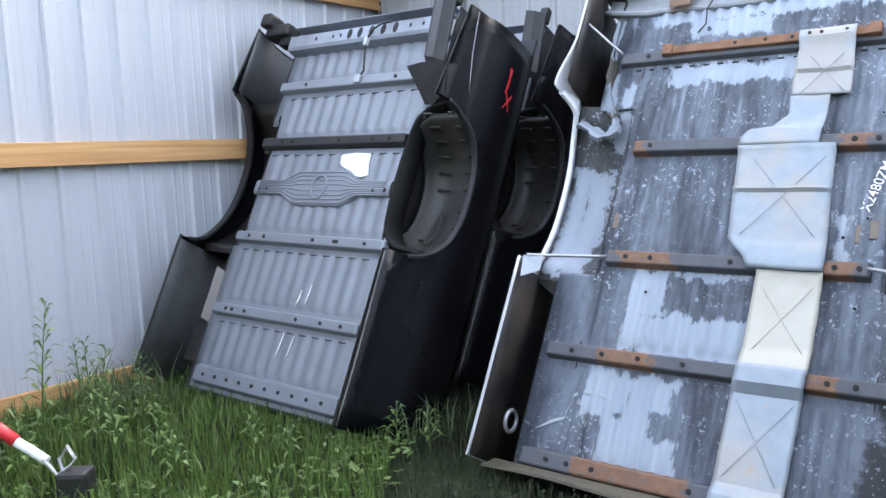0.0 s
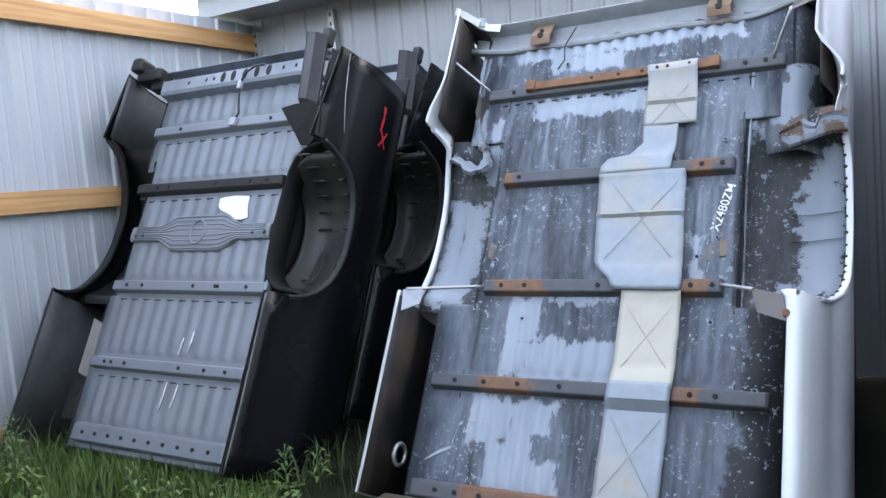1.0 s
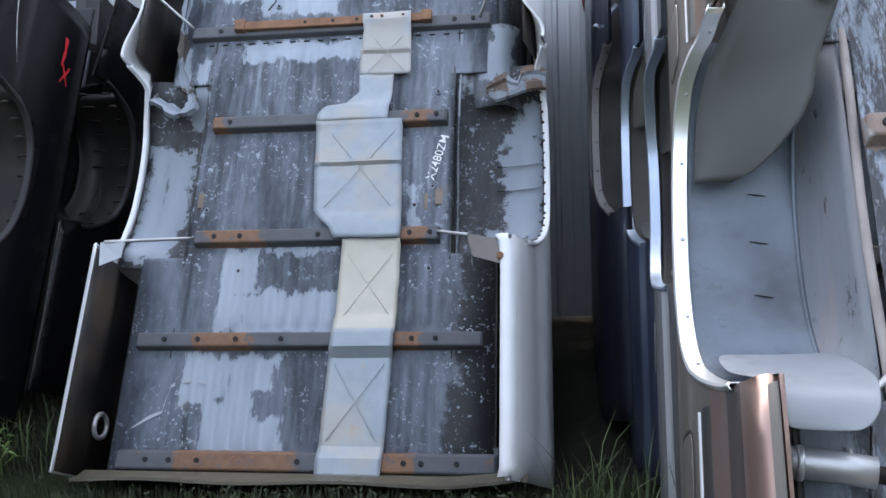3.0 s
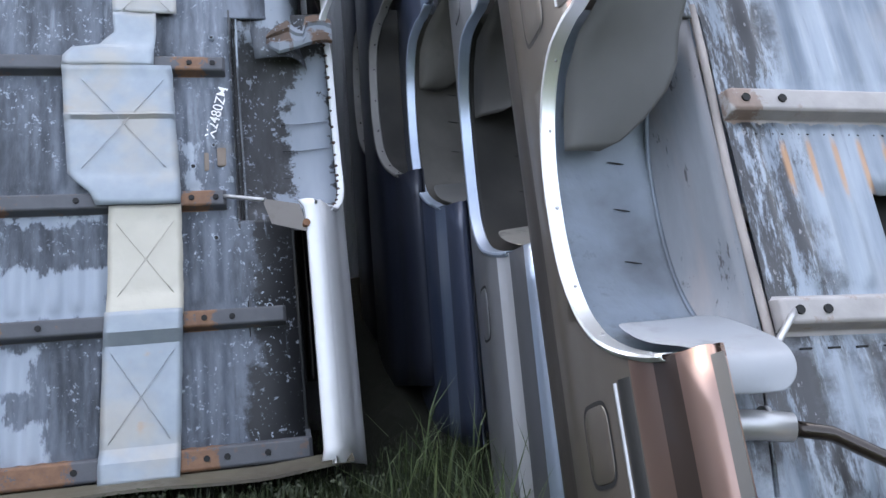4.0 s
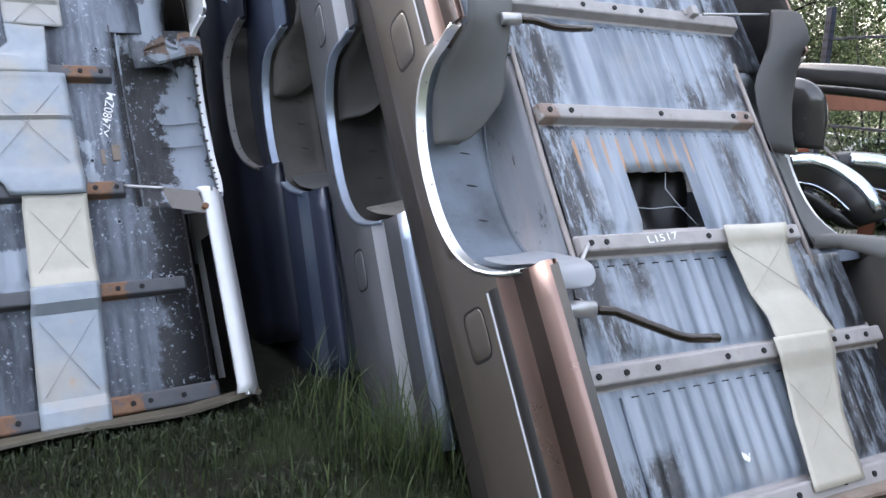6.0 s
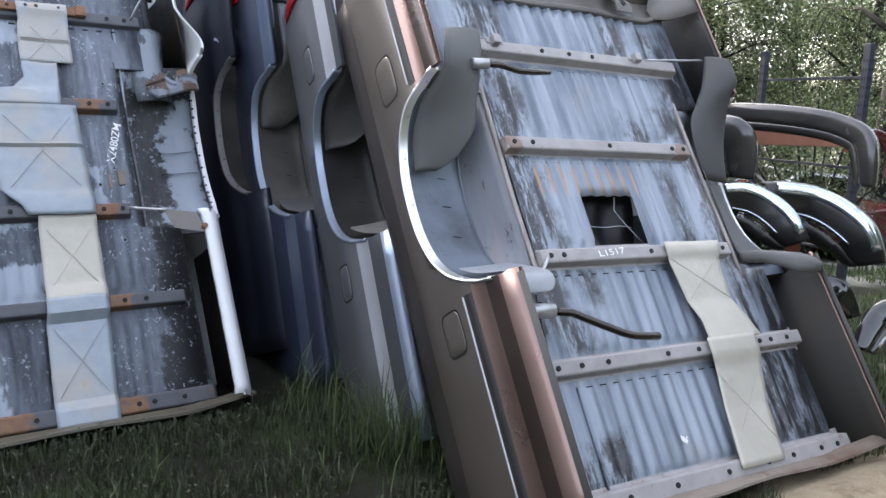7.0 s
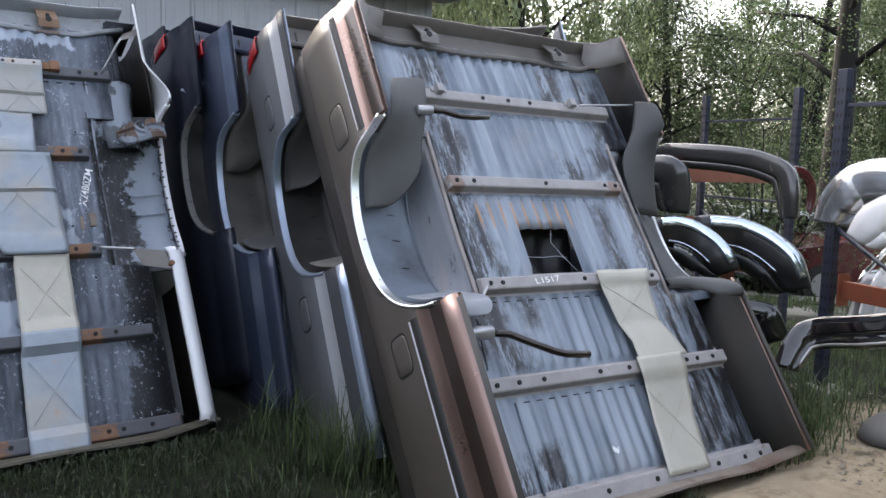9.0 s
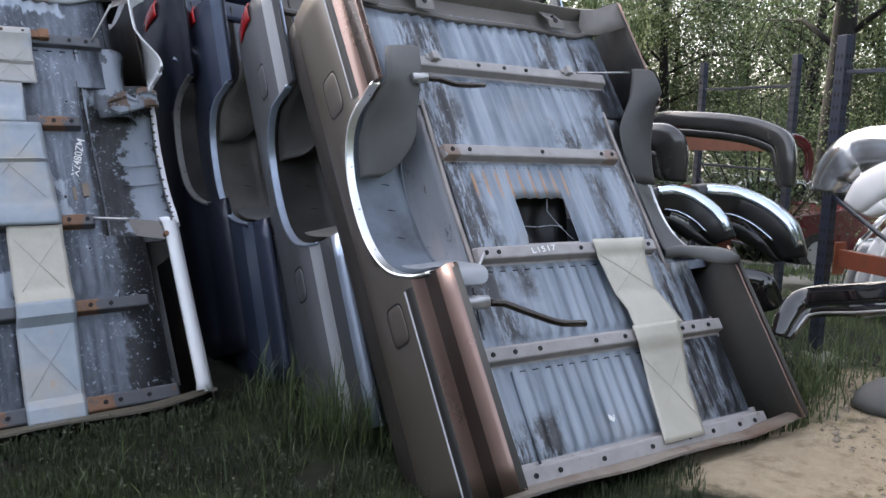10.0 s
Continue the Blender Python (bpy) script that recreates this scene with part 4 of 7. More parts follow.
def ground_material():
    n = Nodes("grass_and_dirt")
    x, y, _ = n.axes()
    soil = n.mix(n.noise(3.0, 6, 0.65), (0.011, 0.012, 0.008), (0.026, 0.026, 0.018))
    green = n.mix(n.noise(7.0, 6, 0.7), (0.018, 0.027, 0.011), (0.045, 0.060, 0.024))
    # dark soil behind the beds stands in for the shade of the gap
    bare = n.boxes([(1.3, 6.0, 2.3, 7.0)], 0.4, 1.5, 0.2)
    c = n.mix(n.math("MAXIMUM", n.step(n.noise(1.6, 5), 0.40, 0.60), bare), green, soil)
    sand = n.mix(n.noise(18.0, 6, 0.7), (0.33, 0.255, 0.17), (0.55, 0.46, 0.33))
    sand = n.mix(n.math("MULTIPLY", n.step(n.noise(5.0, 7, 0.75, loc=(3, 2, 0)), 0.50, 0.64), 0.55), sand, (0.20, 0.15, 0.095))
    path = n.boxes([(1.0, 3.3, -3.4, -0.78), (1.30, 2.35, -1.6, 0.10), (2.3, 2.9, -0.9, -0.62), (1.8, 4.6, -4.4, -1.8)], 0.34, 2.2, 0.10)
    far = n.step(x, 6.5, 9.0)
    stones = n.mix(n.noise(30.0, 4), (0.20, 0.19, 0.17), (0.42, 0.40, 0.37))
    c = n.mix(path, c, sand)
    c = n.mix(n.math("MULTIPLY", far, n.step(n.noise(0.5, 4), 0.46, 0.58)), c, stones)
    n.bump(n.noise(16.0, 8, 0.75), 0.9, 0.06)
    return n.done(c, 0.95, spec=0.2)


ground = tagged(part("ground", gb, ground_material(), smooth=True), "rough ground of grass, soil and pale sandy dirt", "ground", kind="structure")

# fence on the left, of ribbed sheets on timber rails
fence = thing("fence", upright(plan(FENCE_U, -1.2), OUT), "pale grey ribbed metal fence on pine rails", "fence")
fence["kind"] = "structure"
sheet_w = 0.916
k = 0
FENCE_LEN = WALL_M + 1.2
while k * sheet_w < FENCE_LEN:
    w = min(sheet_w + 0.02, FENCE_LEN - k * sheet_w)
    if w > 0.1:
        part("fence_sheet", ribbed_sheet(w, 2.80, rib=0.020), M["fence"], fence, matrix=Matrix.Translation((k * sheet_w, 0.006 * (k % 2), 0.04)))
    k += 1


def board(name, parent, x0, x1, z0, z1, y0, y1, rise=0.0):
    bm = bmesh.new()
    add_box(bm, 0, x1 - x0, y0, y1, -(z1 - z0) / 2, (z1 - z0) / 2, 0.004)
    return part(name, bm, M["pine"], parent, matrix=Matrix.Translation((x0, 0, (z0 + z1) / 2)) @ Matrix.Rotation(rise, 4, "Y"))


board("fence_rail", fence, 0.0, FENCE_LEN - 0.02, 1.40, 1.54, -0.062, -0.022)
board("fence_rail", fence, 0.0, FENCE_LEN - 0.02, 2.60, 2.74, -0.062, -0.022)
board("ground_board", fence, 0.0, FENCE_LEN - 0.02, -0.04, 0.12, -0.062, -0.022)

# building behind the beds
building = thing("building", upright(plan(FENCE_U - 0.15, WALL_M), ALONG), "grey metal-clad building with a boxed eave", "building")
building["kind"] = "structure"
B_LEN = 2.98 - (FENCE_U - 0.15)
k = 0
while k * sheet_w < B_LEN:
    w = min(sheet_w + 0.02, B_LEN - k * sheet_w)
    if w > 0.1:
        part("wall_sheet", ribbed_sheet(w, 2.95), M["wall"], building, matrix=Matrix.Translation((k * sheet_w, 0.005 * (k % 2), 0)))
    k += 1
bm = bmesh.new()
add_box(bm, -0.02, B_LEN, 0.03, 0.20, 0, 2.95)
part("wall_core", bm, M["soffit"], building)
bm = bmesh.new()
add_box(bm, B_LEN - 0.06, B_LEN + 0.06, 0.02, 6.0, 0, 3.2)
part("end_wall", bm, M["wall"], building)
bm = bmesh.new()
add_box(bm, 0.0, B_LEN + 0.25, -0.42, 0.10, 2.88, 2.905, 0.004)
part("soffit", bm, M["soffit"], building)
bm = bmesh.new()
add_box(bm, -0.02, B_LEN + 0.27, -0.45, -0.42, 2.86, 3.02, 0.004)
part("fascia", bm, M["soffit"], building)
bm = bmesh.new()
rows = [[Vector((x, y, z)) for x in (-0.05, B_LEN + 0.3)] for y, z in ((-0.49, 3.02), (-0.49, 3.05), (6.0, 4.9), (6.0, 4.85))]
add_sheet(bm, rows)
thicken(part("roof", bm, M["wall"], building), 0.02)
for x, z in ((0.22, 2.45), (1.02, 2.50)):
    bm = bmesh.new()
    add_box(bm, x - 0.03, x + 0.03, -0.06, 0.0, z, z + 0.32, 0.004)
    rail = part("strut_channel", bm, M["dull_steel"], building, "galvanised slotted channel")
    for j in range(4):
        hb = bmesh.new()
        add_box(hb, x - 0.008, x + 0.008, -0.0625, -0.05, z + 0.04 + j * 0.075, z + 0.07 + j * 0.075)
        part("slot", hb, M["hole"], rail)


# ---------------------------------------------------------------- white bed
def screws(bed, side, count, material=None, start=4, stop=36, r=0.006, inset=0.012):
    """Low round heads set in the flange of an arch moulding."""
    pts = arch_points(80)
    for i in range(count):
        v, w = pts[int(2 * (start + (stop - start) * i / (count - 1)))]
        u = skin(w) - inset
        dv, dw = ARCH["v"] - v, ARCH["lip"] + 0.05 - w
        d = math.hypot(dv, dw)
        bm = bmesh.new()
        q = r * (0.8 + 0.4 * (i * 0.618 % 1))
        add_cyl(bm, (side * u, v + dv / d * 0.004, w + dw / d * 0.004), (side * u, v + dv / d * 0.0095, w + dw / d * 0.0095), q, q * 0.7, 8)
        part("trim_screw", bm, material or M["dull_steel"], bed)


def front_lip(bed, material, label, depth=1.0):
    """The bent flange below the front sill, kicked up at one corner."""
    bm = bmesh.new()
    rows = []
    for x in list(np.linspace(-0.88, 0.62, 16)) + [0.68, 0.72, 0.80, 0.88, 0.94]:
        c = max(0.0, x - 0.66) / 0.28
        wave = 0.006 * math.sin(8 * x)
        rows.append([Vector((x, 0.03 + 0.02 * c, 0.06 * c)), Vector((x, 0.006 + 0.02 * c + wave, 0.05 * depth + 0.09 * c)), Vector((x, -0.010 + 0.015 * c + wave, 0.10 * depth + 0.09 * c)), Vector((x, -0.020 + 0.015 * c + wave, 0.098 * depth + 0.09 * c))])
    add_sheet(bm, rows)
    thicken(part("front_lip", bm, material, bed, label), 0.003)


def quarter_swell(v, w):
    """The rear quarter stands out over the top of the arch."""
    k = max(0.0, 1 - abs(v - 1.93) / 0.26)
    return 0.12 * k * k * (3 - 2 * k) * min(1.0, max(0.0, (w + 0.02) / 0.2))


white = thing("truck_bed", bed_frame((0.874, 3.037, -0.042), -36.58, 30.14, -0.4),
              "white pickup bed on end, peeling undercoat, rusty crossmembers", "truck bed", "stood-up truck beds")
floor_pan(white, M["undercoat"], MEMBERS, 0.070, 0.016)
for s in (-1, 1):
    flare(-0.05 if s < 0 else 0.025)
    swell = quarter_swell if s > 0 else (lambda v, w: 0.45 * quarter_swell(v, w))
    side_panel(white, s, [M["white_paint"], M["cavity"]], [(-9, 0)], swell=swell, profile=PROFILE if s > 0 else [(0.212, 0.896), (0.205, 0.902)] + PROFILE[2:], tail_lip=(0.19, 0.13) if s > 0 else (0.205, 0.19), length=LENGTH if s > 0 else LENGTH + 0.03)
    skin_linings(white, M["w_lining"], label="black-coated inside of the side skin", sides=(s,), tail=0.125 if s > 0 else 0.185)
    wheel_tub(white, s, M["w_tub"], label="wheel tub with flaking undercoat")
    arch_trim(white, s, M["white_paint"], width=0.012, swell=swell, flange=0.010)
    # thin folded seam and the gap beside it, along the edge of the ribs
    bm = bmesh.new()
    rows = []
    for v in np.linspace(0.1, 2.4, 60):
        mid = s * (0.632 + 0.003 * math.sin(7 * v)) if s > 0 else -0.612 + 0.004 * math.sin(5 * v)
        half = (0.005 if s > 0 else 0.003) * (1 + 0.5 * math.sin(31 * v) * math.sin(13 * v))
        rows.append([Vector((mid + q * half, v, -0.0475 + h)) for q, h in ((-1, 0), (-0.6, 0.007), (0.6, 0.007), (1, 0))])
    add_sheet(bm, rows)
    part("floor_seam", bm, M["seam"], white, "thin flaking seam beside the ribs")
    bm = bmesh.new()
    add_tube(bm, [(s * (0.6225 if s > 0 else 0.604) + 0.002 * math.sin(6 * v), v, -0.045) for v in np.linspace(0.12, 2.38, 20)], 0.003, 5)
    part("seam_gap", bm, M["hole"], white)
screws(white, 1, 22, M["rust_chip"], 3, 33, 0.008, 0.012)
for v in (1.20, 1.325, 1.45):
    bm = bmesh.new()
    add_tube(bm, [(0.80, v, -0.178), (0.88, v + 0.004, -0.182), (0.95, v + 0.010, -0.178), (1.0, v + 0.012, -0.168)], 0.004, 6)
    part("pressed_seam", bm, M["w_tub"], white)
flare(0.0)
inner_shell(white, M["cavity"])
crossmember(white, M["w_member"], 2.170, -0.735, 0.775, (-0.58, 0.60, 0.69), height=0.036)
bm = bmesh.new()
add_box(bm, -0.49, 0.47, 2.160, 2.206, -0.012, 0.012, 0.004)
for x in (-0.475, 0.465):
    add_box(bm, x - 0.026, x + 0.026, 2.154, 2.214, -0.012, 0.024, 0.006)
bar = part("rusty_bar", bm, M["rust"], white, "rust-brown steel bar bolted over a crossmember")
for x in (-0.14, 0.0, 0.12):
    bm = bmesh.new()
    add_cyl(bm, (x, 2.184, 0.010), (x, 2.184, 0.0135), 0.009, seg=12)
    part("bolt_hole", bm, M["hole"], bar)
bm = bmesh.new()
for k in range(19):
    x = -0.63 + 0.070 * k
    add_box(bm, x - 0.015, x + 0.013, 2.107, 2.111, -0.052, -0.0375)
tagged(part("rib_gap", bm, M["hole"], white), kind="stuff")
crossmember(white, M["w_member"], 1.64, -0.55, 0.58, (-0.46, 0.44, 0.53))
crossmember(white, M["w_member"], 1.055, -0.56, 0.56, (-0.46, -0.34, 0.02, 0.43, 0.52))
crossmember(white, M["w_member"], 0.58, -0.755, 0.757, (-0.62, -0.47, -0.30, -0.10, 0.46, 0.56))
front_sill(white, M["w_member"], -0.76, 0.82, (-0.62, -0.52, -0.40, 0.02, 0.45, 0.52, 0.66), v=0.075)
tail_sill(white, M["w_sill"], brackets=(-0.46, 0.47), bracket_material=M["tan_bracket"])
shield(white, M["galv"], [(2.20, 0.156, 0.392, 0.02), (2.16, 0.158, 0.392, 0.024), (2.11, 0.160, 0.394, 0.0), (2.02, 0.150, 0.396, -0.02), (2.005, 0.150, 0.396, -0.008), (1.99, 0.150, 0.396, -0.02), (1.875, 0.150, 0.398, -0.02)], cross=((2.10, 1.88, 0.19, 0.19, 0.37, 0.37, -0.016),), label="thin galvanised heat shield with torn edge")
for u in (0.20, 0.25, 0.355):
    bm = bmesh.new()
    add_cyl(bm, (u, 2.178, 0.030), (u, 2.178, 0.040), 0.010, 0.007, 10)
    part("rivet", bm, M["rust_chip"], white)
shield(white, M["galv"], [(1.875, 0.150, 0.318, -0.02), (1.78, 0.155, 0.314, -0.02), (1.72, 0.10, 0.31, -0.012), (1.70, -0.0, 0.308, 0.0), (1.66, -0.03, 0.306, 0.004), (1.62, -0.034, 0.305, 0.004)], label="thin galvanised heat shield with torn edge")
shield(white, M["galv"], [(1.62, -0.034, 0.37, 0.004), (1.58, -0.034, 0.376, -0.01), (1.42, -0.025, 0.38, -0.01), (1.405, -0.025, 0.38, 0.003), (1.39, -0.025, 0.38, -0.01), (1.17, -0.01, 0.39, -0.01), (1.13, 0.02, 0.392, 0.0), (1.08, 0.07, 0.392, 0.006), (1.03, 0.09, 0.392, 0.006)], label="wide galvanised heat shield", cross=((1.56, 1.18, 0.04, 0.04, 0.34, 0.34, -0.006),))
shield(white, M["cream"], [(1.03, 0.133, 0.392, -0.006), (0.98, 0.130, 0.392, -0.02), (0.70, 0.126, 0.390, -0.02), (0.64, 0.124, 0.390, 0.0), (0.60, 0.122, 0.390, 0.006)], cross=((0.96, 0.68, 0.16, 0.16, 0.36, 0.36, -0.016),), label="tan-stained galvanised shield with pressed cross")
shield(white, M["galv"], [(0.62, 0.118, 0.388, 0.010), (0.545, 0.115, 0.386, 0.010), (0.50, 0.110, 0.382, -0.018), (0.14, 0.098, 0.366, -0.018), (0.09, 0.096, 0.364, 0.008), (0.015, 0.094, 0.36, 0.008)], cross=((0.47, 0.16, 0.14, 0.13, 0.35, 0.33, -0.014),), label="galvanised shield with pressed cross")
for s, a, b in ((-1, (-0.56, 1.05, 0.0), (-0.87, 0.965, 0.185)), (1, (0.55, 1.06, 0.0), (0.70, 1.0, 0.10))):
    rod(white, M["dull_steel"], a, b, 0.008)
rod(white, M["dull_steel"], (-0.72, 2.19, 0.0), (-0.93, 2.35, 0.12), 0.007)
rod(white, M["dull_steel"], (0.722, 2.175, -0.008), (0.815, 2.32, 0.155), 0.007, "corner_strut")
plate(white, [(0.80, 2.30, 0.150), (0.83, 2.345, 0.160), (0.935, 2.43, 0.118), (0.935, 2.38, 0.118)], M["tan_edge"], 0.004, "strut_tab", "pale bent tab between strut and skin")
# front of the wheel tub: it swells up beside the floor and turns down towards the skin
bm = bmesh.new()
rows = []
for v, k in ((2.15, 0.0), (2.12, 0.6), (2.06, 0.9), (1.98, 1.0), (1.90, 1.0), (1.83, 0.9), (1.76, 0.6), (1.70, 0.2)):
    rows.append([Vector((u + 0.01 * math.sin(9 * v), v, -0.05 + (h + 0.05) * (0.55 + 0.45 * k))) for u, h in ((0.70, -0.066), (0.735, -0.053), (0.77, -0.040), (0.815, -0.026), (0.852, -0.038), (0.888, -0.085), (0.918, -0.16), (0.935, -0.30))])
add_sheet(bm, rows)
thicken(part("tub_pocket", bm, M["pocket"], white, "swollen front of the wheel tub with peeling undercoat", smooth=True), 0.003)
bm = bmesh.new()
add_sheet(bm, [[Vector((u, v, w)) for u, w in ((0.795, -0.05), (0.84, -0.07), (0.88, -0.14), (0.91, -0.30))] for v in (2.14, 2.3, 2.53)])
add_sheet(bm, [[Vector((u, v, w)) for u in (0.79, 0.88, 0.96)] for v, w in ((2.52, -0.30), (2.53, -0.1), (2.535, 0.02))])
thicken(part("corner_lining", bm, M["pocket"], white, "undercoated inside of the rear corner", smooth=True), 0.003)
# the other rear corner: a coated end wall under a white lip
bm = bmesh.new()
add_sheet(bm, [[Vector((u, v + 0.02 * (w > 0.1), w)) for w in (-0.28, -0.10, 0.03, 0.03 + 0.15 * k)] for u, v, k in ((-0.80, 2.575, 0.0), (-0.845, 2.59, 0.15), (-0.885, 2.60, 0.55), (-0.93, 2.605, 1.0))])
thicken(part("corner_lining", bm, M["w_lining"], white, "black-coated inside of the rear corner"), 0.003)
bm = bmesh.new()
add_sheet(bm, [[Vector((u, v, w)), Vector((u + 0.01, v + 0.035, w + 0.012)), Vector((u + 0.012, v + 0.042, w - 0.01))] for u, v, w in ((-0.925, 2.60, 0.19), (-0.885, 2.605, 0.125), (-0.845, 2.60, 0.06), (-0.80, 2.585, 0.028), (-0.72, 2.57, 0.022))])
thicken(part("corner_lip", bm, M["white_paint"], white, "white painted lip of the rear corner"), 0.004)
bm = bmesh.new()
add_cyl(bm, (-0.825, 2.60, 0.045), (-0.825, 2.65, 0.052), 0.020, seg=12)
part("corner_plug", bm, M["plastic_white"], white)


plate(white, [(-0.885, 0.96, 0.19), (-0.80, 0.985, 0.15), (-0.80, 0.905, 0.15), (-0.865, 0.85, 0.20)], M["plastic_white"], label="bent white steel gusset")
plate(white, [(0.69, 1.01, 0.09), (0.82, 0.945, 0.19), (0.845, 0.83, 0.205), (0.72, 0.90, 0.11)], M["n_sill"], label="bent white steel gusset")
bm = bmesh.new()
add_cyl(bm, (0.838, 0.862, 0.19), (0.838, 0.862, 0.222), 0.014, seg=10)
part("screw", bm, M["rust"], white)
# torn bracket across the tub: creased, with a stepped upper edge
bm = bmesh.new()
rows = []
for u, lo, hi, w in ((0.755, 1.765, 1.80, -0.040), (0.775, 1.735, 1.815, -0.020), (0.805, 1.705, 1.835, -0.004), (0.845, 1.712, 1.855, 0.004), (0.875, 1.722, 1.815, 0.006), (0.905, 1.732, 1.800, 0.008), (0.922, 1.738, 1.870, 0.010), (0.96, 1.748, 1.882, 0.010), (1.0, 1.755, 1.878, 0.008), (1.03, 1.757, 1.86, 0.0)):
    rows.append([Vector((u, lo + (hi - lo) * t, w + h)) for t, h in ((0.0, -0.018), (0.05, -0.004), (0.28, 0.004), (0.36, -0.007), (0.62, -0.009), (0.72, 0.003), (0.96, -0.002), (1.0, -0.016))])
add_sheet(bm, rows)
thicken(part("torn_bracket", bm, M["flaking"], white, "creased brown bracket with flaking paint"), 0.003)
bm = bmesh.new()
path = smooth_line([(-0.79, 2.47), (-0.80, 2.30), (-0.785, 2.14), (-0.77, 2.0), (-0.735, 1.89), (-0.695, 1.81), (-0.705, 1.75), (-0.765, 1.735), (-0.83, 1.775), (-0.90, 1.82)])
rows = []
for i, p in enumerate(path):
    d = (path[min(i + 1, len(path) - 1)] - path[max(i - 1, 0)]).normalized()
    e = Vector((-d.y, d.x, 0)) * (0.026 + 0.009 * math.sin(i * 0.9) + 0.005 * math.sin(i * 2.3))
    rows.append([p + e * q + Vector((0, 0, z)) for q, z in ((-1, -0.052), (-0.8, -0.040), (0, -0.043), (0.7, -0.034), (1, -0.060))])
add_sheet(bm, rows)
thicken(part("folded_seam", bm, M["torn_seam"], white, "pale torn folded seam with brown stains"), 0.003)
for u, v, r in ((0.515, 0.90, 0.008), (0.50, 1.66, 0.007), (-0.34, 0.90, 0.007), (-0.53, 1.20, 0.007), (0.44, 1.20, 0.008), (0.52, 1.29, 0.006), (0.36, 0.30, 0.006), (-0.50, 1.90, 0.007), (-0.30, 2.32, 0.007), (0.70, 0.62, 0.008), (0.53, 1.78, 0.007)):
    bm = bmesh.new()
    add_cyl(bm, (u, v, -0.040), (u, v, -0.028), r * 1.7, r * 1.4, 10)
    dimple = part("floor_dimple", bm, M["pale_primer"], white)
    bm = bmesh.new()
    add_cyl(bm, (u, v, -0.030), (u, v, -0.0265), r, seg=10)
    part("floor_hole", bm, M["hole"], dimple)
# drain ring in the side cavity
bm = bmesh.new()
pts = [(-0.868 + 0.0, 0.215 + 0.05 * math.cos(2 * math.pi * k / 20), -0.04 + 0.05 * math.sin(2 * math.pi * k / 20)) for k in range(21)]
add_tube(bm, pts, 0.011, 8, caps=False)
part("filler_ring", bm, M["dull_steel"], white, "grey metal filler ring")
front_lip(white, M["olive"], "olive brown bent lower lip")
writing(white, "X2480ZM", 0.54, 1.435, -0.030, 0.057, 74, M["chalk"], label="white handwritten stock mark")
bm = bmesh.new()
add_sheet(bm, [[Vector((u - 0.03 * k, v, w)) for u, w in ((0.838, 0.196), (0.842, 0.212), (0.866, 0.221), (0.892, 0.216), (0.910, 0.186), (0.922, 0.15))] for v, k in ((0.012, 0.3), (0.05, 0), (0.3, 0), (0.6, 0), (0.85, 0), (0.93, 0.2), (0.955, 0.8))])
thicken(part("lip_roll", bm, M["white_paint"], white, "rolled white lower lip", smooth=True), 0.003)
bm = bmesh.new()
path = [(-0.727, 0.207), (-0.66, 0.25), (-0.60, 0.276), (-0.592, 0.33), (-0.58, 0.383), (-0.54, 0.405), (-0.49, 0.413), (-0.43, 0.40), (-0.37, 0.382)]
add_sheet(bm, [[Vector((u, v - 0.010 * q, -0.0335)), Vector((u + 0.004, v + 0.010 * q, -0.0335))] for (u, v), q in zip(path, (0.3, 1.0, 0.7, 0.4, 0.8, 1.1, 0.9, 0.5, 0.2))])
part("peel_scrape", bm, M["plastic_white"], white, "pale scraped line in the undercoat")
for (u, v) in ((-0.56, 1.25), (0.55, 1.24), (0.50, 1.22)):
    bm = bmesh.new()
    add_box(bm, u - 0.018, u + 0.018, v - 0.04, v + 0.04, -0.05, -0.030, 0.006)
    part("weld_tab", bm, M["brace_brown"], white)
bm = bmesh.new()
add_tube(bm, [(-0.27, 2.53, 0.0), (-0.285, 2.46, 0.02), (-0.31, 2.40, 0.02), (-0.31, 2.33, -0.005), (-0.35, 2.29, -0.02)], 0.004, 6)
part("loose_wire", bm, M["black_rubber"], white)


# ---------------------------------------------------------------- bronze bed and the stack behind it
def common_bed(bed, floor, tub, members, skins, bands, inner, hole=None, trim=None, sill=None, detailed=True, length=LENGTH, profile=PROFILE, flange=0.023):
    floor_pan(bed, floor, MEMBERS, 0.072, 0.0125, level=-0.049, hole=hole, length=length)
    for s in (-1, 1):
        side_panel(bed, s, skins, bands, profile=profile, tail_lip=(0.130, 0.145), length=length)
        pressed_tub(bed, s, tub, seed=length * 7 + s)
        if trim:
            arch_trim(bed, s, trim, "bright arch moulding", width=0.010, flange=flange)
    inner_shell(bed, inner, length)
    tail_sill(bed, sill or members, length=length, brackets=(-0.45, 0.455) if detailed else ())


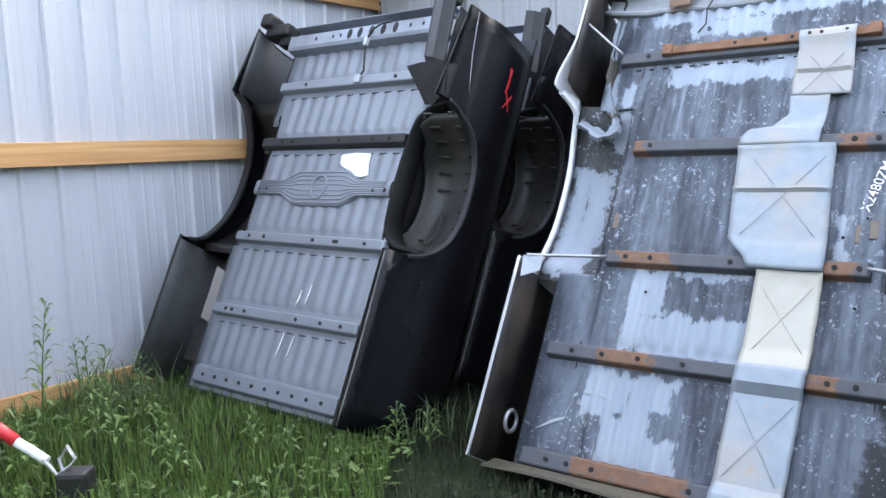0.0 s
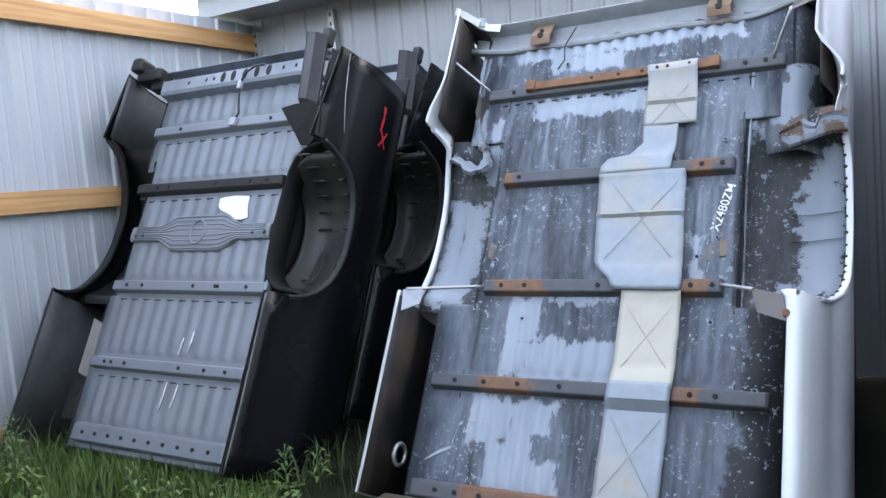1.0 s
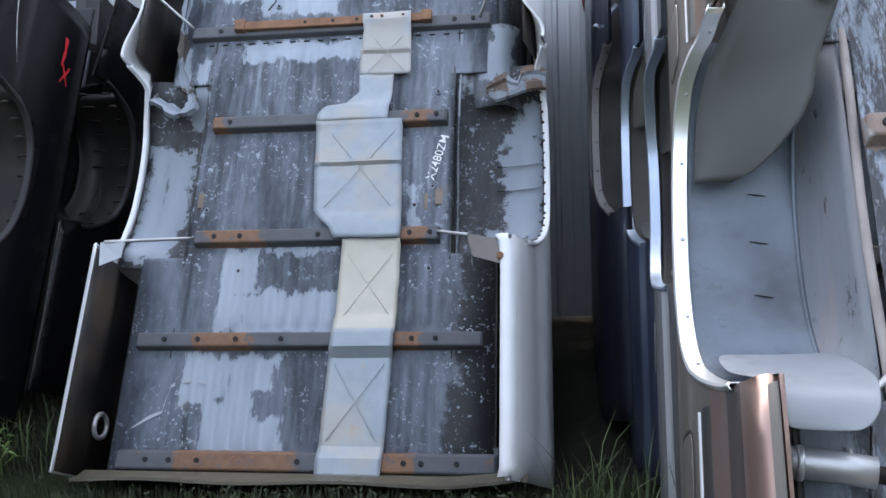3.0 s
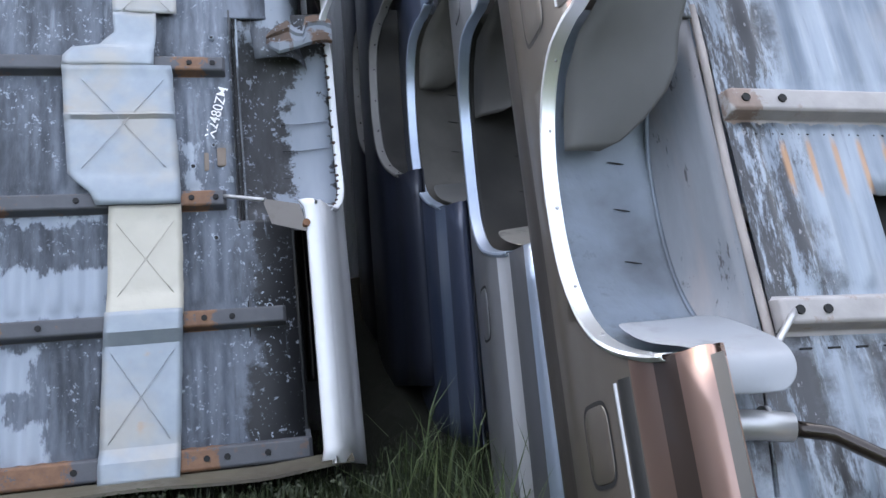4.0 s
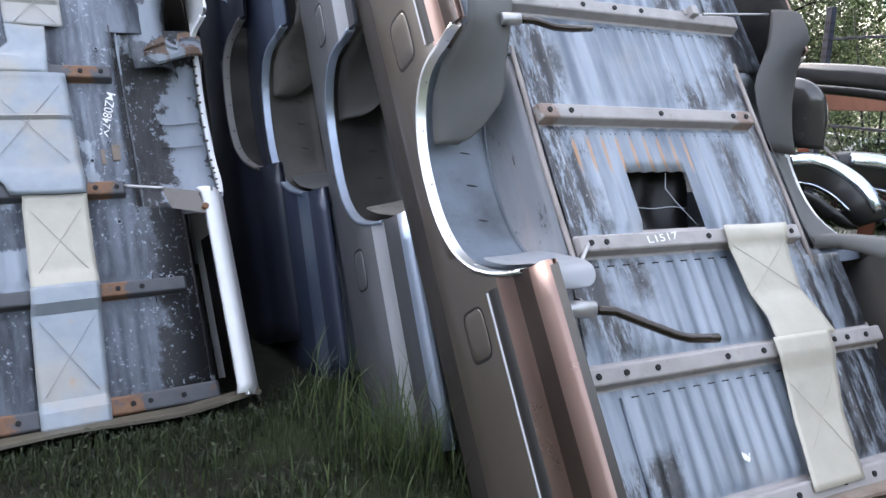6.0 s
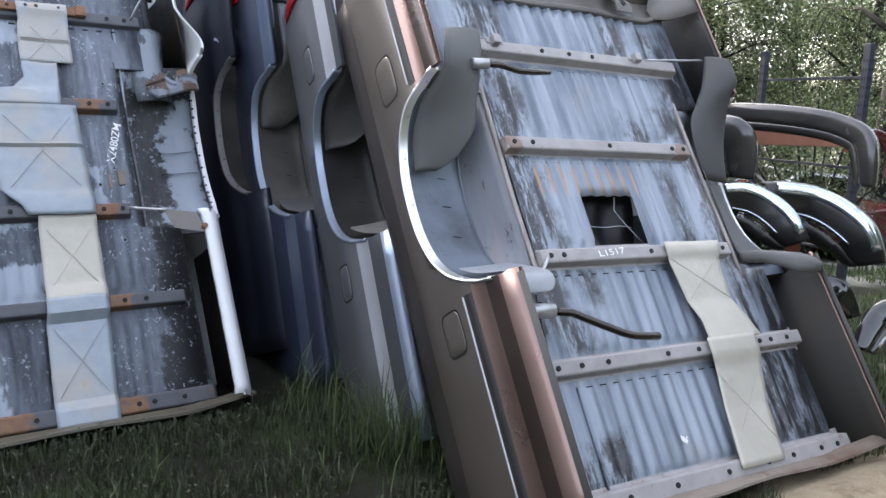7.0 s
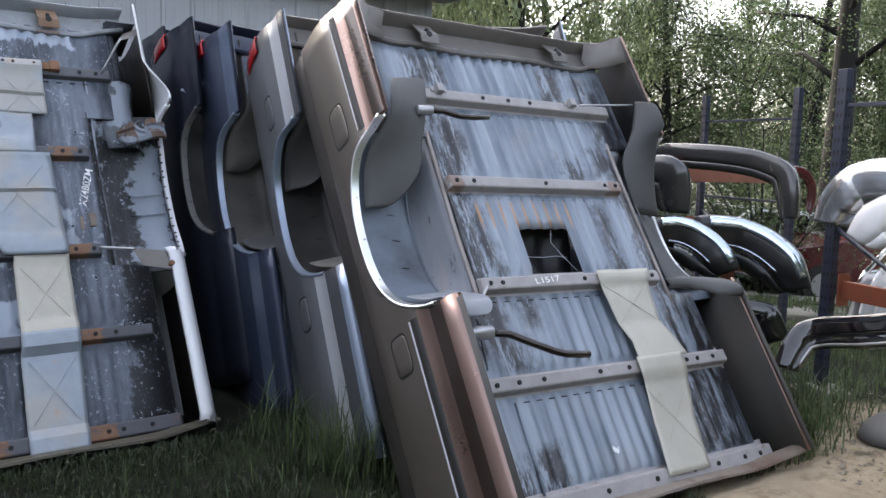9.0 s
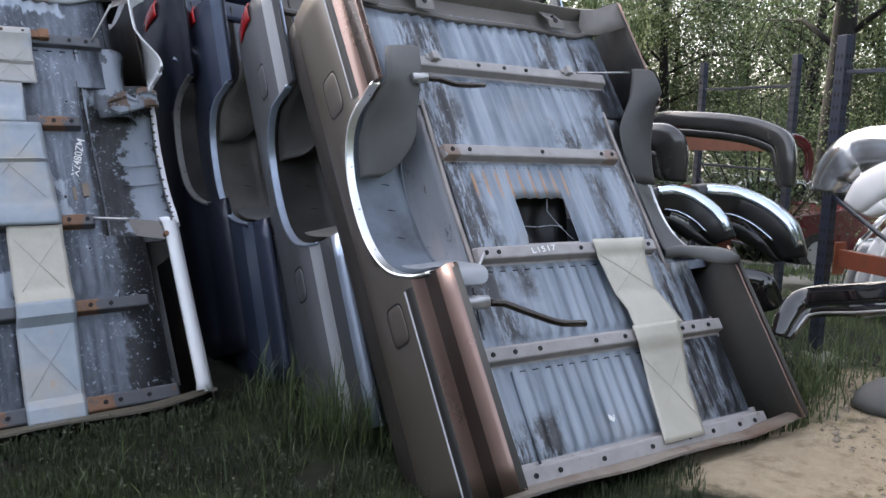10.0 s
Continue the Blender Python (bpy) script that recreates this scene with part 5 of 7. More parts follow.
ARCH.update(v=1.413, r=0.478, b=0.385, lip=0.14, top=0.135, e=1.0)
bronze = thing("truck_bed", bed_frame((1.584, 0.184, -0.042), -39.89, 34.35, -1.69),
               "taupe and bronze pickup bed on end, blue-grey underside, square hole", "truck bed", "stood-up truck beds")
common_bed(bronze, M["primer"], [M["n_tub"], M["tub_side"], M["tan_edge"]], M["n_member"], [M["taupe"], M["bronze"], M["brown_stripe"], M["rail_brown"]], [(0.115, 1), (0.045, 2), (-0.025, 1), (-0.37, 0), (-9, 3)], M["inner_grey"], (-0.253, 0.078, 1.083, 1.355), M["chrome"], M["n_sill"], profile=[(0.185, 0.880), (0.180, 0.896), (0.165, 0.914)] + PROFILE[3:12] + [(-0.355, 1.006), (-0.368, 0.999), (-0.385, 1.003), (-0.46, 0.998), (-0.50, 0.990), (-0.52, 0.975), (-0.53, 0.945)])
for s in (-1, 1):
    screws(bronze, s, 7)
skin_linings(bronze, M["inner_grey"], label="dusty grey inside of the side skin", upper=M["cavity"])
crossmember(bronze, M["n_member"], 2.12, -0.60, 0.70, (-0.22, -0.05, 0.10))
for x in (-0.50, 0.40):
    bm = bmesh.new()
    add_box(bm, x - 0.020, x + 0.020, 2.112, 2.160, 0.0, 0.040, 0.005)
    add_box(bm, x - 0.042, x + 0.052, 2.128, 2.156, -0.004, 0.010, 0.003)
    part("bolt_block", bm, M["n_member"], bronze)
rod(bronze, M["dull_steel"], (0.45, 2.12, 0.03), (0.86, 2.14, 0.06), 0.006)
crossmember(bronze, M["n_member"], 1.60, -0.60, 0.55, (-0.56, -0.46, 0.0, 0.42, 0.50))
crossmember(bronze, M["n_member"], 1.05, -0.60, 0.56, (-0.56, -0.49, 0.02, 0.43, 0.50))
crossmember(bronze, M["n_member"], 0.575, -0.775, 0.815, (-0.70, -0.58, -0.44, -0.10, 0.09, 0.50, 0.58, 0.70))
front_sill(bronze, M["n_member"], -0.76, 0.85, (-0.68, -0.55, -0.30, 0.0, 0.25, 0.42, 0.62, 0.74), v=0.055)
shield(bronze, M["cream"], [(1.085, 0.10, 0.465, 0.006), (1.04, 0.10, 0.46, 0.006), (1.0, 0.11, 0.45, -0.01), (0.80, 0.14, 0.43, -0.015), (0.70, 0.17, 0.47, 0.0), (0.60, 0.16, 0.50, 0.012)], cross=((1.01, 0.80, 0.12, 0.15, 0.44, 0.42, -0.012),), label="cream-stained folded sheet shield")
shield(bronze, M["cream"], [(0.615, 0.14, 0.455, 0.016), (0.54, 0.14, 0.455, 0.014), (0.48, 0.15, 0.45, -0.005), (0.30, 0.12, 0.40, -0.015), (0.10, 0.08, 0.36, 0.004), (0.05, 0.07, 0.35, 0.010)], cross=((0.46, 0.14, 0.15, 0.10, 0.43, 0.36, -0.010),), label="cream-stained folded sheet shield")
fuel_door(bronze, -1, M["taupe"], 0.805, -0.17, 0.085, 0.058)
fuel_door(bronze, -1, M["taupe"], 2.0, -0.180, 0.105, 0.062)
strip(bronze, -1, M["black_rubber"], 0.0, 0.925, -0.045, 0.036, name="side_moulding", label="black rubber side moulding")
strip(bronze, -1, M["dull_steel"], 0.0, 0.92, -0.070, 0.006, 0.008, name="moulding_bead")
strip(bronze, -1, M["black_rubber"], 1.89, 2.56, -0.035, 0.036, name="side_moulding", label="black rubber side moulding")
strip(bronze, -1, M["dull_steel"], 1.90, 2.55, -0.058, 0.004, 0.007, name="moulding_bead")
bm = bmesh.new()
add_tube(bm, [(-0.972, v, -0.526) for v in np.linspace(0.01, 2.56, 24)], 0.004, 6)
part("rail_bead", bm, M["dull_steel"], bronze)
for s in (-1, 1):
    bm = bmesh.new()
    add_sheet(bm, [[Vector((s * u, v, w)) for u, v, w in row] for row in (
        ((0.70, 2.46, -0.02), (0.80, 2.455, 0.0), (0.87, 2.45, 0.05), (0.925, 2.43, 0.135)),
        ((0.70, 2.53, -0.03), (0.80, 2.53, 0.0), (0.87, 2.53, 0.06), (0.928, 2.52, 0.140)),
        ((0.70, 2.60, 0.03), (0.80, 2.605, 0.05), (0.87, 2.61, 0.10), (0.930, 2.605, 0.145)))])
    thicken(part("corner_gusset", bm, M["n_sill"], bronze, "bent grey corner gusset", smooth=True), 0.004)
# torn black plastic behind the hole
bm = bmesh.new()
add_sheet(bm, [[Vector((x, y, -0.17 + 0.025 * math.sin(9 * x + 14 * y) + 0.018 * math.sin(31 * x - 11 * y))) for y in np.linspace(1.0, 1.42, 14)] for x in np.linspace(-0.33, 0.16, 14)])
part("plastic_sheet", bm, M["black_bag"], bronze, "torn shiny black plastic behind the hole", smooth=True)
for pts in (((-0.03, 1.355, -0.05), (-0.05, 1.29, -0.06), (-0.02, 1.22, -0.055), (0.03, 1.16, -0.06), (0.06, 1.12, -0.06)), ((-0.24, 1.21, -0.06), (-0.15, 1.20, -0.055), (-0.06, 1.205, -0.05), (0.02, 1.20, -0.06))):
    bm = bmesh.new()
    add_tube(bm, pts, 0.0016, 6)
    part("loose_wire", bm, M["plastic_white"], bronze)
bm = bmesh.new()
for k, (x, y, q) in enumerate(((-0.143, 0.222, 0.011), (-0.131, 0.214, 0.010), (-0.150, 0.236, 0.004), (-0.118, 0.228, 0.005))):
    c = Vector((x, y, -0.034))
    bm.faces.new([bm.verts.new(c + Vector((q * math.cos(a) * (1 + 0.3 * math.sin(3 * a + k)), q * 1.2 * math.sin(a), 0))) for a in np.linspace(0, 2 * math.pi, 11)[:-1]])
part("paint_splash", bm, M["chalk"], bronze, "white paint splash")
for v in (2.12, 1.60, 1.05, 0.575):
    bm = bmesh.new()
    for k in range(15):
        x = -0.54 + 0.072 * k
        add_box(bm, x - 0.015, x + 0.015, v - 0.081, v - 0.077, -0.050, -0.0350)
    tagged(part("rib_gap", bm, M["hole"], bronze), kind="stuff")
# grey rubber splash flaps over the upper half of the tubs, plastic gussets at the lower arch ends
splash_flap(bronze, -1, M["rubber"])
rows = []
for a, b, rise in (((0.872, 2.155, 0.075), (0.922, 2.075, 0.165), 0.010), ((0.865, 2.135, 0.072), (0.926, 2.055, 0.167), 0.018), ((0.835, 2.06, 0.055), (0.930, 2.00, 0.165), 0.030),
                   ((0.790, 1.965, 0.035), (0.930, 1.935, 0.155), 0.034), ((0.735, 1.89, 0.015), (0.922, 1.90, 0.105), 0.018), ((0.690, 1.83, 0.000), (0.918, 1.86, 0.065), 0.004),
                   ((0.655, 1.77, -0.010), (0.920, 1.79, 0.005), 0.010), ((0.648, 1.70, -0.025), (0.926, 1.71, -0.055), 0.016), ((0.660, 1.61, -0.050), (0.932, 1.61, -0.105), 0.014),
                   ((0.685, 1.53, -0.080), (0.936, 1.53, -0.135), 0.008), ((0.705, 1.485, -0.100), (0.938, 1.49, -0.145), 0.0)):
    a, b = Vector(a), Vector(b)
    rows.append([a.lerp(b, k) + Vector((0, 0, rise * math.sin(math.pi * k) ** 0.7)) for k in (0, 0.06, 0.2, 0.4, 0.6, 0.8, 0.94, 1.0)])
bm = bmesh.new()
add_sheet(bm, rows)
thicken(part("splash_flap", bm, M["dark_rubber"], bronze, "dented dark grey rubber splash flap", smooth=True), 0.005)
# plastic liner from the flap down to the lower end of the arch
bm = bmesh.new()
rows = []
for v in (1.52, 1.44, 1.36, 1.28, 1.20, 1.12, 1.05, 0.99):
    wo = min(0.10, arch_depth(v) + 0.018)
    a, b = Vector((0.645, v, -0.040 + 0.12 * max(0.0, 1.12 - v))), Vector((skin(wo) - 0.030, v, wo))
    rows.append([a.lerp(b, k) - Vector((0, 0, 0.020 * math.sin(math.pi * k))) for k in (0, 0.1, 0.3, 0.5, 0.7, 0.9, 1.0)])
add_sheet(bm, rows)
thicken(part("arch_liner", bm, M["dark_rubber"], bronze, "scuffed dark grey arch liner", smooth=True), 0.004)
corner_tongue(bronze, -1, M["pale_plastic"], "smooth pale plastic corner gusset")
bm = bmesh.new()
rows = [[Vector(a).lerp(Vector(b), k) + Vector((0, 0, 0.02 * math.sin(math.pi * k))) for k in (0, 0.25, 0.5, 0.75, 1)] for a, b in (
    ((0.52, 1.00, 0.06), (0.53, 0.95, 0.05)), ((0.62, 0.995, 0.09), (0.62, 0.93, 0.09)), ((0.74, 0.965, 0.13), (0.68, 0.885, 0.14)),
    ((0.82, 0.935, 0.17), (0.72, 0.84, 0.18)), ((0.872, 0.90, 0.195), (0.78, 0.825, 0.195)), ((0.885, 0.87, 0.20), (0.865, 0.825, 0.20)))]
add_sheet(bm, rows)
thicken(part("corner_flap", bm, M["rubber"], bronze, "folded grey rubber corner flap", smooth=True), 0.004)
front_lip(bronze, M["brace_brown"], "rust-brown bent lower lip", 0.5)
# filler necks
bm = bmesh.new()
add_tube(bm, [(-0.87, 0.805, 0.05), (-0.83, 0.800, 0.06), (-0.77, 0.795, 0.07), (-0.70, 0.785, 0.08)], 0.030, 14)
neck = part("filler_neck", bm, M["dull_steel"], bronze, "bare metal filler neck")
bm = bmesh.new()
for y in (-0.835, -0.75):
    add_tube(bm, [(y, 0.80, 0.06), (y + 0.012, 0.799, 0.061)], 0.034, 14)
part("hose_clamp", bm, M["dull_steel"], neck)
bm = bmesh.new()
add_tube(bm, [(-0.71, 0.785, 0.08), (-0.63, 0.765, 0.10), (-0.53, 0.70, 0.125), (-0.45, 0.65, 0.145), (-0.40, 0.632, 0.15), (-0.33, 0.622, 0.153), (-0.276, 0.618, 0.153)], 0.0165, 12)
part("filler_pipe", bm, M["pipe"], neck, "bent dark brown filler pipe")
bm = bmesh.new()
add_tube(bm, [(-0.70, 1.965, 0.05), (-0.62, 1.962, 0.06)], 0.024, 12)
neck = part("filler_neck", bm, M["dull_steel"], bronze, "bare metal filler neck")
bm = bmesh.new()
add_tube(bm, [(-0.63, 1.962, 0.06), (-0.56, 1.955, 0.07), (-0.48, 1.925, 0.08), (-0.40, 1.918, 0.09), (-0.315, 1.922, 0.10)], 0.0145, 12)
part("filler_pipe", bm, M["pipe"], neck, "bent dark brown filler pipe")
rod(bronze, M["dull_steel"], (-0.57, 1.05, 0.0), (-0.70, 0.93, 0.06), 0.008)
writing(bronze, "L1517", -0.22, 1.052, 0.0055, 0.042, 4, M["chalk"], 1.5, label="white chalk stock mark")
bm = bmesh.new()
add_tube(bm, [(-0.60, 0.10, -0.04), (-0.60, 0.50, -0.04)], 0.006, 6)
part("floor_bead", bm, M["primer"], bronze)
bm = bmesh.new()
add_tube(bm, [(-0.69, 0.66, -0.04), (-0.66, 0.90, -0.04)], 0.006, 6)
part("floor_bead", bm, M["primer"], bronze)

DEEP = [(-0.1 + (w + 0.1) * 1.28 if w < -0.1 else w, u) for w, u in PROFILE]
charcoal = thing("truck_bed", bed_frame((2.187, 0.92, -0.039), -49.0, 25.4, 3.8),
                 "charcoal pickup bed with silver band, on end in a stack", "truck bed", "stood-up truck beds")
ARCH.update(v=1.40, r=0.44, b=0.44, e=0.9)
common_bed(charcoal, M["primer_b"], [M["dark_tub"], M["dark_tub"], M["dark_tub"]], M["n_member"], [M["charcoal"], M["silver"], M["dark_stripe"], M["blue_trim"]], [(0.160, 3), (0.075, 2), (-0.03, 1), (-9, 0)], M["inner_grey"], None, M["blue_trim"], M["n_sill"], False, 2.46, DEEP)
fuel_door(charcoal, -1, M["charcoal"], 0.81, -0.18, 0.085, 0.058)
fuel_door(charcoal, -1, M["charcoal"], 1.98, -0.165, 0.09, 0.05)
splash_flap(charcoal, -1, M["dark_tub"], 0.9, "black rubber splash flap")
corner_tongue(charcoal, -1, M["dusty"], "dusty plastic corner gusset")
tail_lamp(charcoal, -1, 2.37, 2.455, -0.16, -0.47)
for v in MEMBERS:
    crossmember(charcoal, M["n_member"], v, -0.6, 0.6)

navy = thing("truck_bed", bed_frame((2.871, 1.765, -0.126), -41.8, 19.9, 0.9),
             "navy blue pickup bed on end in a stack", "truck bed", "stood-up truck beds")
ARCH.update(v=1.41, r=0.445, b=0.325, lip=0.12, e=1.0)
common_bed(navy, M["primer_b"], [M["brown_tub"], M["brown_tub"], M["brown_tub"]], M["n_member"], [M["navy"], M["blue"]], [(0.115, 0), (0.0, 1), (-9, 0)], M["inner_grey"], None, M["blue_trim"], M["navy"], False, 2.44, DEEP)
splash_flap(navy, -1, M["brown_tub"], 0.9)
corner_tongue(navy, -1, M["rubber"], "grey rubber corner gusset")
tail_lamp(navy, -1, 2.35, 2.435, -0.16, -0.47)
for v in MEMBERS:
    crossmember(navy, M["n_member"], v, -0.6, 0.6)

darkblue = thing("truck_bed", bed_frame((2.515, 3.028, 0.884), -38.0, 20.0, 0, (-0.953, 0.975, -0.013)),
                 "dark blue pickup bed with a dull screwed arch trim", "truck bed", "stood-up truck beds")
ARCH.update(v=1.36, r=0.42, b=0.265)
common_bed(darkblue, M["primer_b"], [M["dark_tub"], M["dark_tub"], M["dark_tub"]], M["n_member"], [M["shaded_navy"]], [(-9, 0)], M["inner_grey"], None, M["old_trim"], M["navy"], False, 2.38, DEEP)
screws(darkblue, -1, 9, M["hole"], 4, 36, 0.005)
tail_lamp(darkblue, -1, 2.29, 2.375, -0.16, -0.47)
for a, b in (((-0.86, 2.12, -0.19), (-0.985, 1.92, -0.02)), ((-0.955, 1.05, -0.20), (-0.86, 0.89, -0.14))):
    bm = bmesh.new()
    a, b = Vector(a), Vector(b)
    e = (b - a).cross(Vector((0, 0.3, 1))).normalized() * 0.017
    add_sheet(bm, [[p - e, p - e * 0.3 + Vector((0, 0, 0.006)), p + e * 0.3 + Vector((0, 0, 0.006)), p + e] for p in (a, a.lerp(b, 0.5), b)])
    thicken(part("brace", bm, M["blue_trim"], darkblue, "flat grey steel brace"), 0.004)

# a further bed in the shade behind it
copy_thing(darkblue, Matrix.Translation((0.36, 0.46, 0.0)) @ darkblue.matrix_world)


# ---------------------------------------------------------------- black beds
def black_bed(origin):
    bed = thing("truck_bed", bed_frame(origin, -37.6, 26.5, -1.0), "glossy black pickup bed on end with a satin grey floor", "truck bed", "stood-up truck beds")
    members = (0.10, 0.52, 1.0, 1.65, 2.06)
    floor_pan(bed, M["bed_grey"], members, 0.105, 0.012, 0.66, 0.59, length=2.55)
    for s in (-1, 1):
        kept = dict(ARCH)
        if s < 0:
            ARCH.update(v=1.435, r=0.525, b=0.38, lip=0.19, top=0.19)
        side_panel(bed, s, [M["black_paint"], M["black_satin"]], [(0.205, 1), (-9, 0)], length=2.47 if s < 0 else 2.39)
        wheel_tub(bed, s, M["liner"], 0.60, ribs=s > 0, deep=0.13, label="black ribbed plastic wheel liner", wall_material=M["tub_wall"], soft=0.22)
        if s > 0:
            # rounded edge of the liner, lying over the side of the floor
            bm = bmesh.new()
            edge = smooth_line([(0.90, 0.965), (0.80, 0.985), (0.715, 0.995), (0.645, 1.04), (0.60, 1.12), (0.583, 1.25), (0.578, 1.40), (0.582, 1.56), (0.592, 1.70), (0.625, 1.80), (0.70, 1.865), (0.80, 1.88)], 3)
            rows = []
            for p in edge:
                d = Vector((0.84 - p.x, 1.42 - p.y, 0)).normalized()
                rows.append([p + d * q + Vector((0, 0, w)) for q, w in ((-0.004, -0.050), (0.0, -0.026), (0.008, -0.020), (0.020, -0.028), (0.034, -0.07), (0.040, -0.15))])
            add_sheet(bm, rows)
            thicken(part("liner_edge", bm, M["tub_wall"], bed, "rounded black edge of the wheel liner", smooth=True), 0.003)
        arch_trim(bed, s, M["black_satin"], width=0.016, flange=0.045 if s < 0 else 0.012)
        skin_linings(bed, M["k_lining"], 2.46 if s < 0 else 2.38, label="dusty dark inside of the side skin", sides=(s,))
        ARCH.update(kept)
    inner_shell(bed, M["cavity"], 2.55, 0.68)
    crossmember(bed, M["bed_grey"], 2.06, -0.66, 0.60, (-0.40, 0.05, 0.38))
    crossmember(bed, M["black_satin"], 1.65, -0.66, 0.585, (-0.46, -0.36, 0.06, 0.34, 0.47))
    crossmember(bed, M["bed_grey"], 1.0, -0.62, 0.66, (-0.48, -0.34, 0.10, 0.28, 0.30, 0.52))
    crossmember(bed, M["bed_grey"], 0.52, -0.62, 0.64, (-0.48, -0.42, -0.30, 0.16, 0.36, 0.52))
    # grey line laid along each lower lip in place of its highlight
    for s in (-1, 1):
        bm = bmesh.new()
        add_tube(bm, [(s * (0.886 + 0.004 * math.sin(5 * v)), v, 0.214) for v in np.linspace(0.01, ARCH["v"] - ARCH["r"] - 0.01, 14)], 0.0045, 6)
        part("lip_glint", bm, M["old_trim"], bed, "dull grey line standing for the lip's highlight")
    sill = crossmember(bed, M["bed_grey"], 0.10, -0.60, 0.64, [-0.5 + 0.115 * i for i in range(10)], 0.045, 0.10, name="front_sill")
    for v in members[1:]:
        bm = bmesh.new()
        for k in range(11):
            x = -0.525 + 0.105 * k
            add_box(bm, x - 0.028, x + 0.028, v - 0.083, v - 0.077, -0.050, -0.0350)
        tagged(part("rib_gap", bm, M["hole"], bed), kind="stuff")
    # pressed spare-wheel plate
    bm = bmesh.new()
    rows = []
    plate_line = ((-0.60, 0.050), (-0.34, 0.052), (-0.30, 0.070), (-0.22, 0.118), (-0.18, 0.123), (0.17, 0.123), (0.22, 0.116), (0.29, 0.070), (0.33, 0.052), (0.575, 0.050))
    for x, h in plate_line:
        rows.append([Vector((x, 1.342 + h * t, z)) for t, z in ((-1, -0.046), (-0.92, -0.018), (-0.6, -0.012), (0, -0.010), (0.6, -0.012), (0.92, -0.018), (1, -0.046))])
    add_sheet(bm, rows)
    pl = part("spare_wheel_plate", bm, M["bed_grey"], bed)
    bm = bmesh.new()
    for k in (0.16, 0.40, 0.62, 0.82):
        for sgn in (-1, 1):
            bm = bmesh.new()
            add_tube(bm, [(x * (0.93 if abs(x) > 0.5 else 0.80 + 0.24 * k), 1.342 + sgn * h * k, -0.010 - 0.004 * k) for x, h in plate_line], 0.005, 6)
            part("pressed_bead", bm, M["bed_grey"], pl)
    bm = bmesh.new()
    add_tube(bm, [(0.06 * math.cos(2 * math.pi * k / 20), 1.342 + 0.075 * math.sin(2 * math.pi * k / 20), -0.008) for k in range(21)], 0.007, 6, caps=False)
    part("pressed_bead", bm, M["bed_grey"], pl)
    for x in (-0.55, -0.48, 0.45, 0.54):
        hb = bmesh.new()
        add_cyl(hb, (x, 1.33, -0.014), (x, 1.33, -0.007), 0.012, seg=12)
        part("bolt_hole", hb, M["hole"], pl)
    # tail channel with oval holes
    bm = bmesh.new()
    rows = [[Vector((x, 2.37 + y, z)) for y, z in ((-0.06, -0.045), (-0.05, 0.03), (-0.03, 0.04), (0.05, 0.04), (0.065, 0.02), (0.07, -0.04), (0.115, -0.045), (0.122, 0.035))] for x in np.linspace(-0.66, 0.70, 12)]
    add_sheet(bm, rows)
    ch = part("tail_channel", bm, M["tail_grey"], bed, "blue-grey tail channel with oval holes")
    thicken(ch, 0.004)
    for i, x in enumerate((-0.40, -0.24, -0.17, -0.09, 0.0, 0.10, 0.20, 0.30, 0.42, 0.52)):
        hb = bmesh.new()
        big = 3 <= i <= 7
        add_cyl(hb, (0, 0, 0), (0, 0, 0.006), 0.03 if big else 0.014, seg=16)
        bmesh.ops.scale(hb, vec=(0.7, 1.25 if big else 1.0, 1), verts=hb.verts)
        part("oval_hole", hb, M["hole"], ch, matrix=Matrix.Translation((x, 2.38, 0.037)))
    return bed


ARCH.update(v=1.365, r=0.445, b=0.34, lip=0.16, top=0.16, e=1.0)
black = black_bed((-1.151, 4.467, 0.012))
plate(black, [(0.095, 1.565, -0.028), (0.215, 1.575, -0.027), (0.336, 1.568, -0.028), (0.34, 1.50, -0.028), (0.363, 1.43, -0.026), (0.31, 1.418, -0.026), (0.254, 1.424, -0.026), (0.21, 1.455, -0.027), (0.126, 1.487, -0.028), (0.10, 1.51, -0.028)], M["white_paper"], 0.001, "paper_label", "torn white paper sticker")
bm = bmesh.new()
add_tube(bm, [(0.26, 2.42, 0.05), (0.20, 2.40, 0.07), (0.12, 2.37, 0.06), (0.09, 2.30, 0.05), (0.09, 2.18, 0.02), (0.10, 2.12, 0.01), (0.08, 2.07, 0.015)], 0.007, 8)
hs = part("wiring_harness", bm, M["black_rubber"], black, "black wiring lead with a pale plug")
for box in ((0.055, 0.105, 2.03, 2.085, 0.005, 0.03), (0.075, 0.105, 2.27, 2.33, 0.035, 0.06)):
    bm = bmesh.new()
    add_box(bm, *box, 0.006)
    part("plug", bm, M["plastic_white"], hs)
# vent and pale strip beside the floor
bm = bmesh.new()
add_box(bm, -0.80, -0.67, 0.16, 0.42, -0.10, -0.045, 0.012)
vent = part("cab_vent", bm, M["black_satin"], black, "black plastic vent")
for v in (0.235, 0.345):
    bm = bmesh.new()
    add_cyl(bm, (-0.735, v, -0.05), (-0.735, v, -0.040), 0.042, seg=18)
    part("vent_flap", bm, M["black_rubber"], vent)
plate(black, [(-0.665, 0.42, -0.05), (-0.70, 0.44, 0.0), (-0.70, 0.78, 0.0), (-0.665, 0.76, -0.05)], M["n_sill"], 0.004, "side_brace", "pale grey pressed brace")
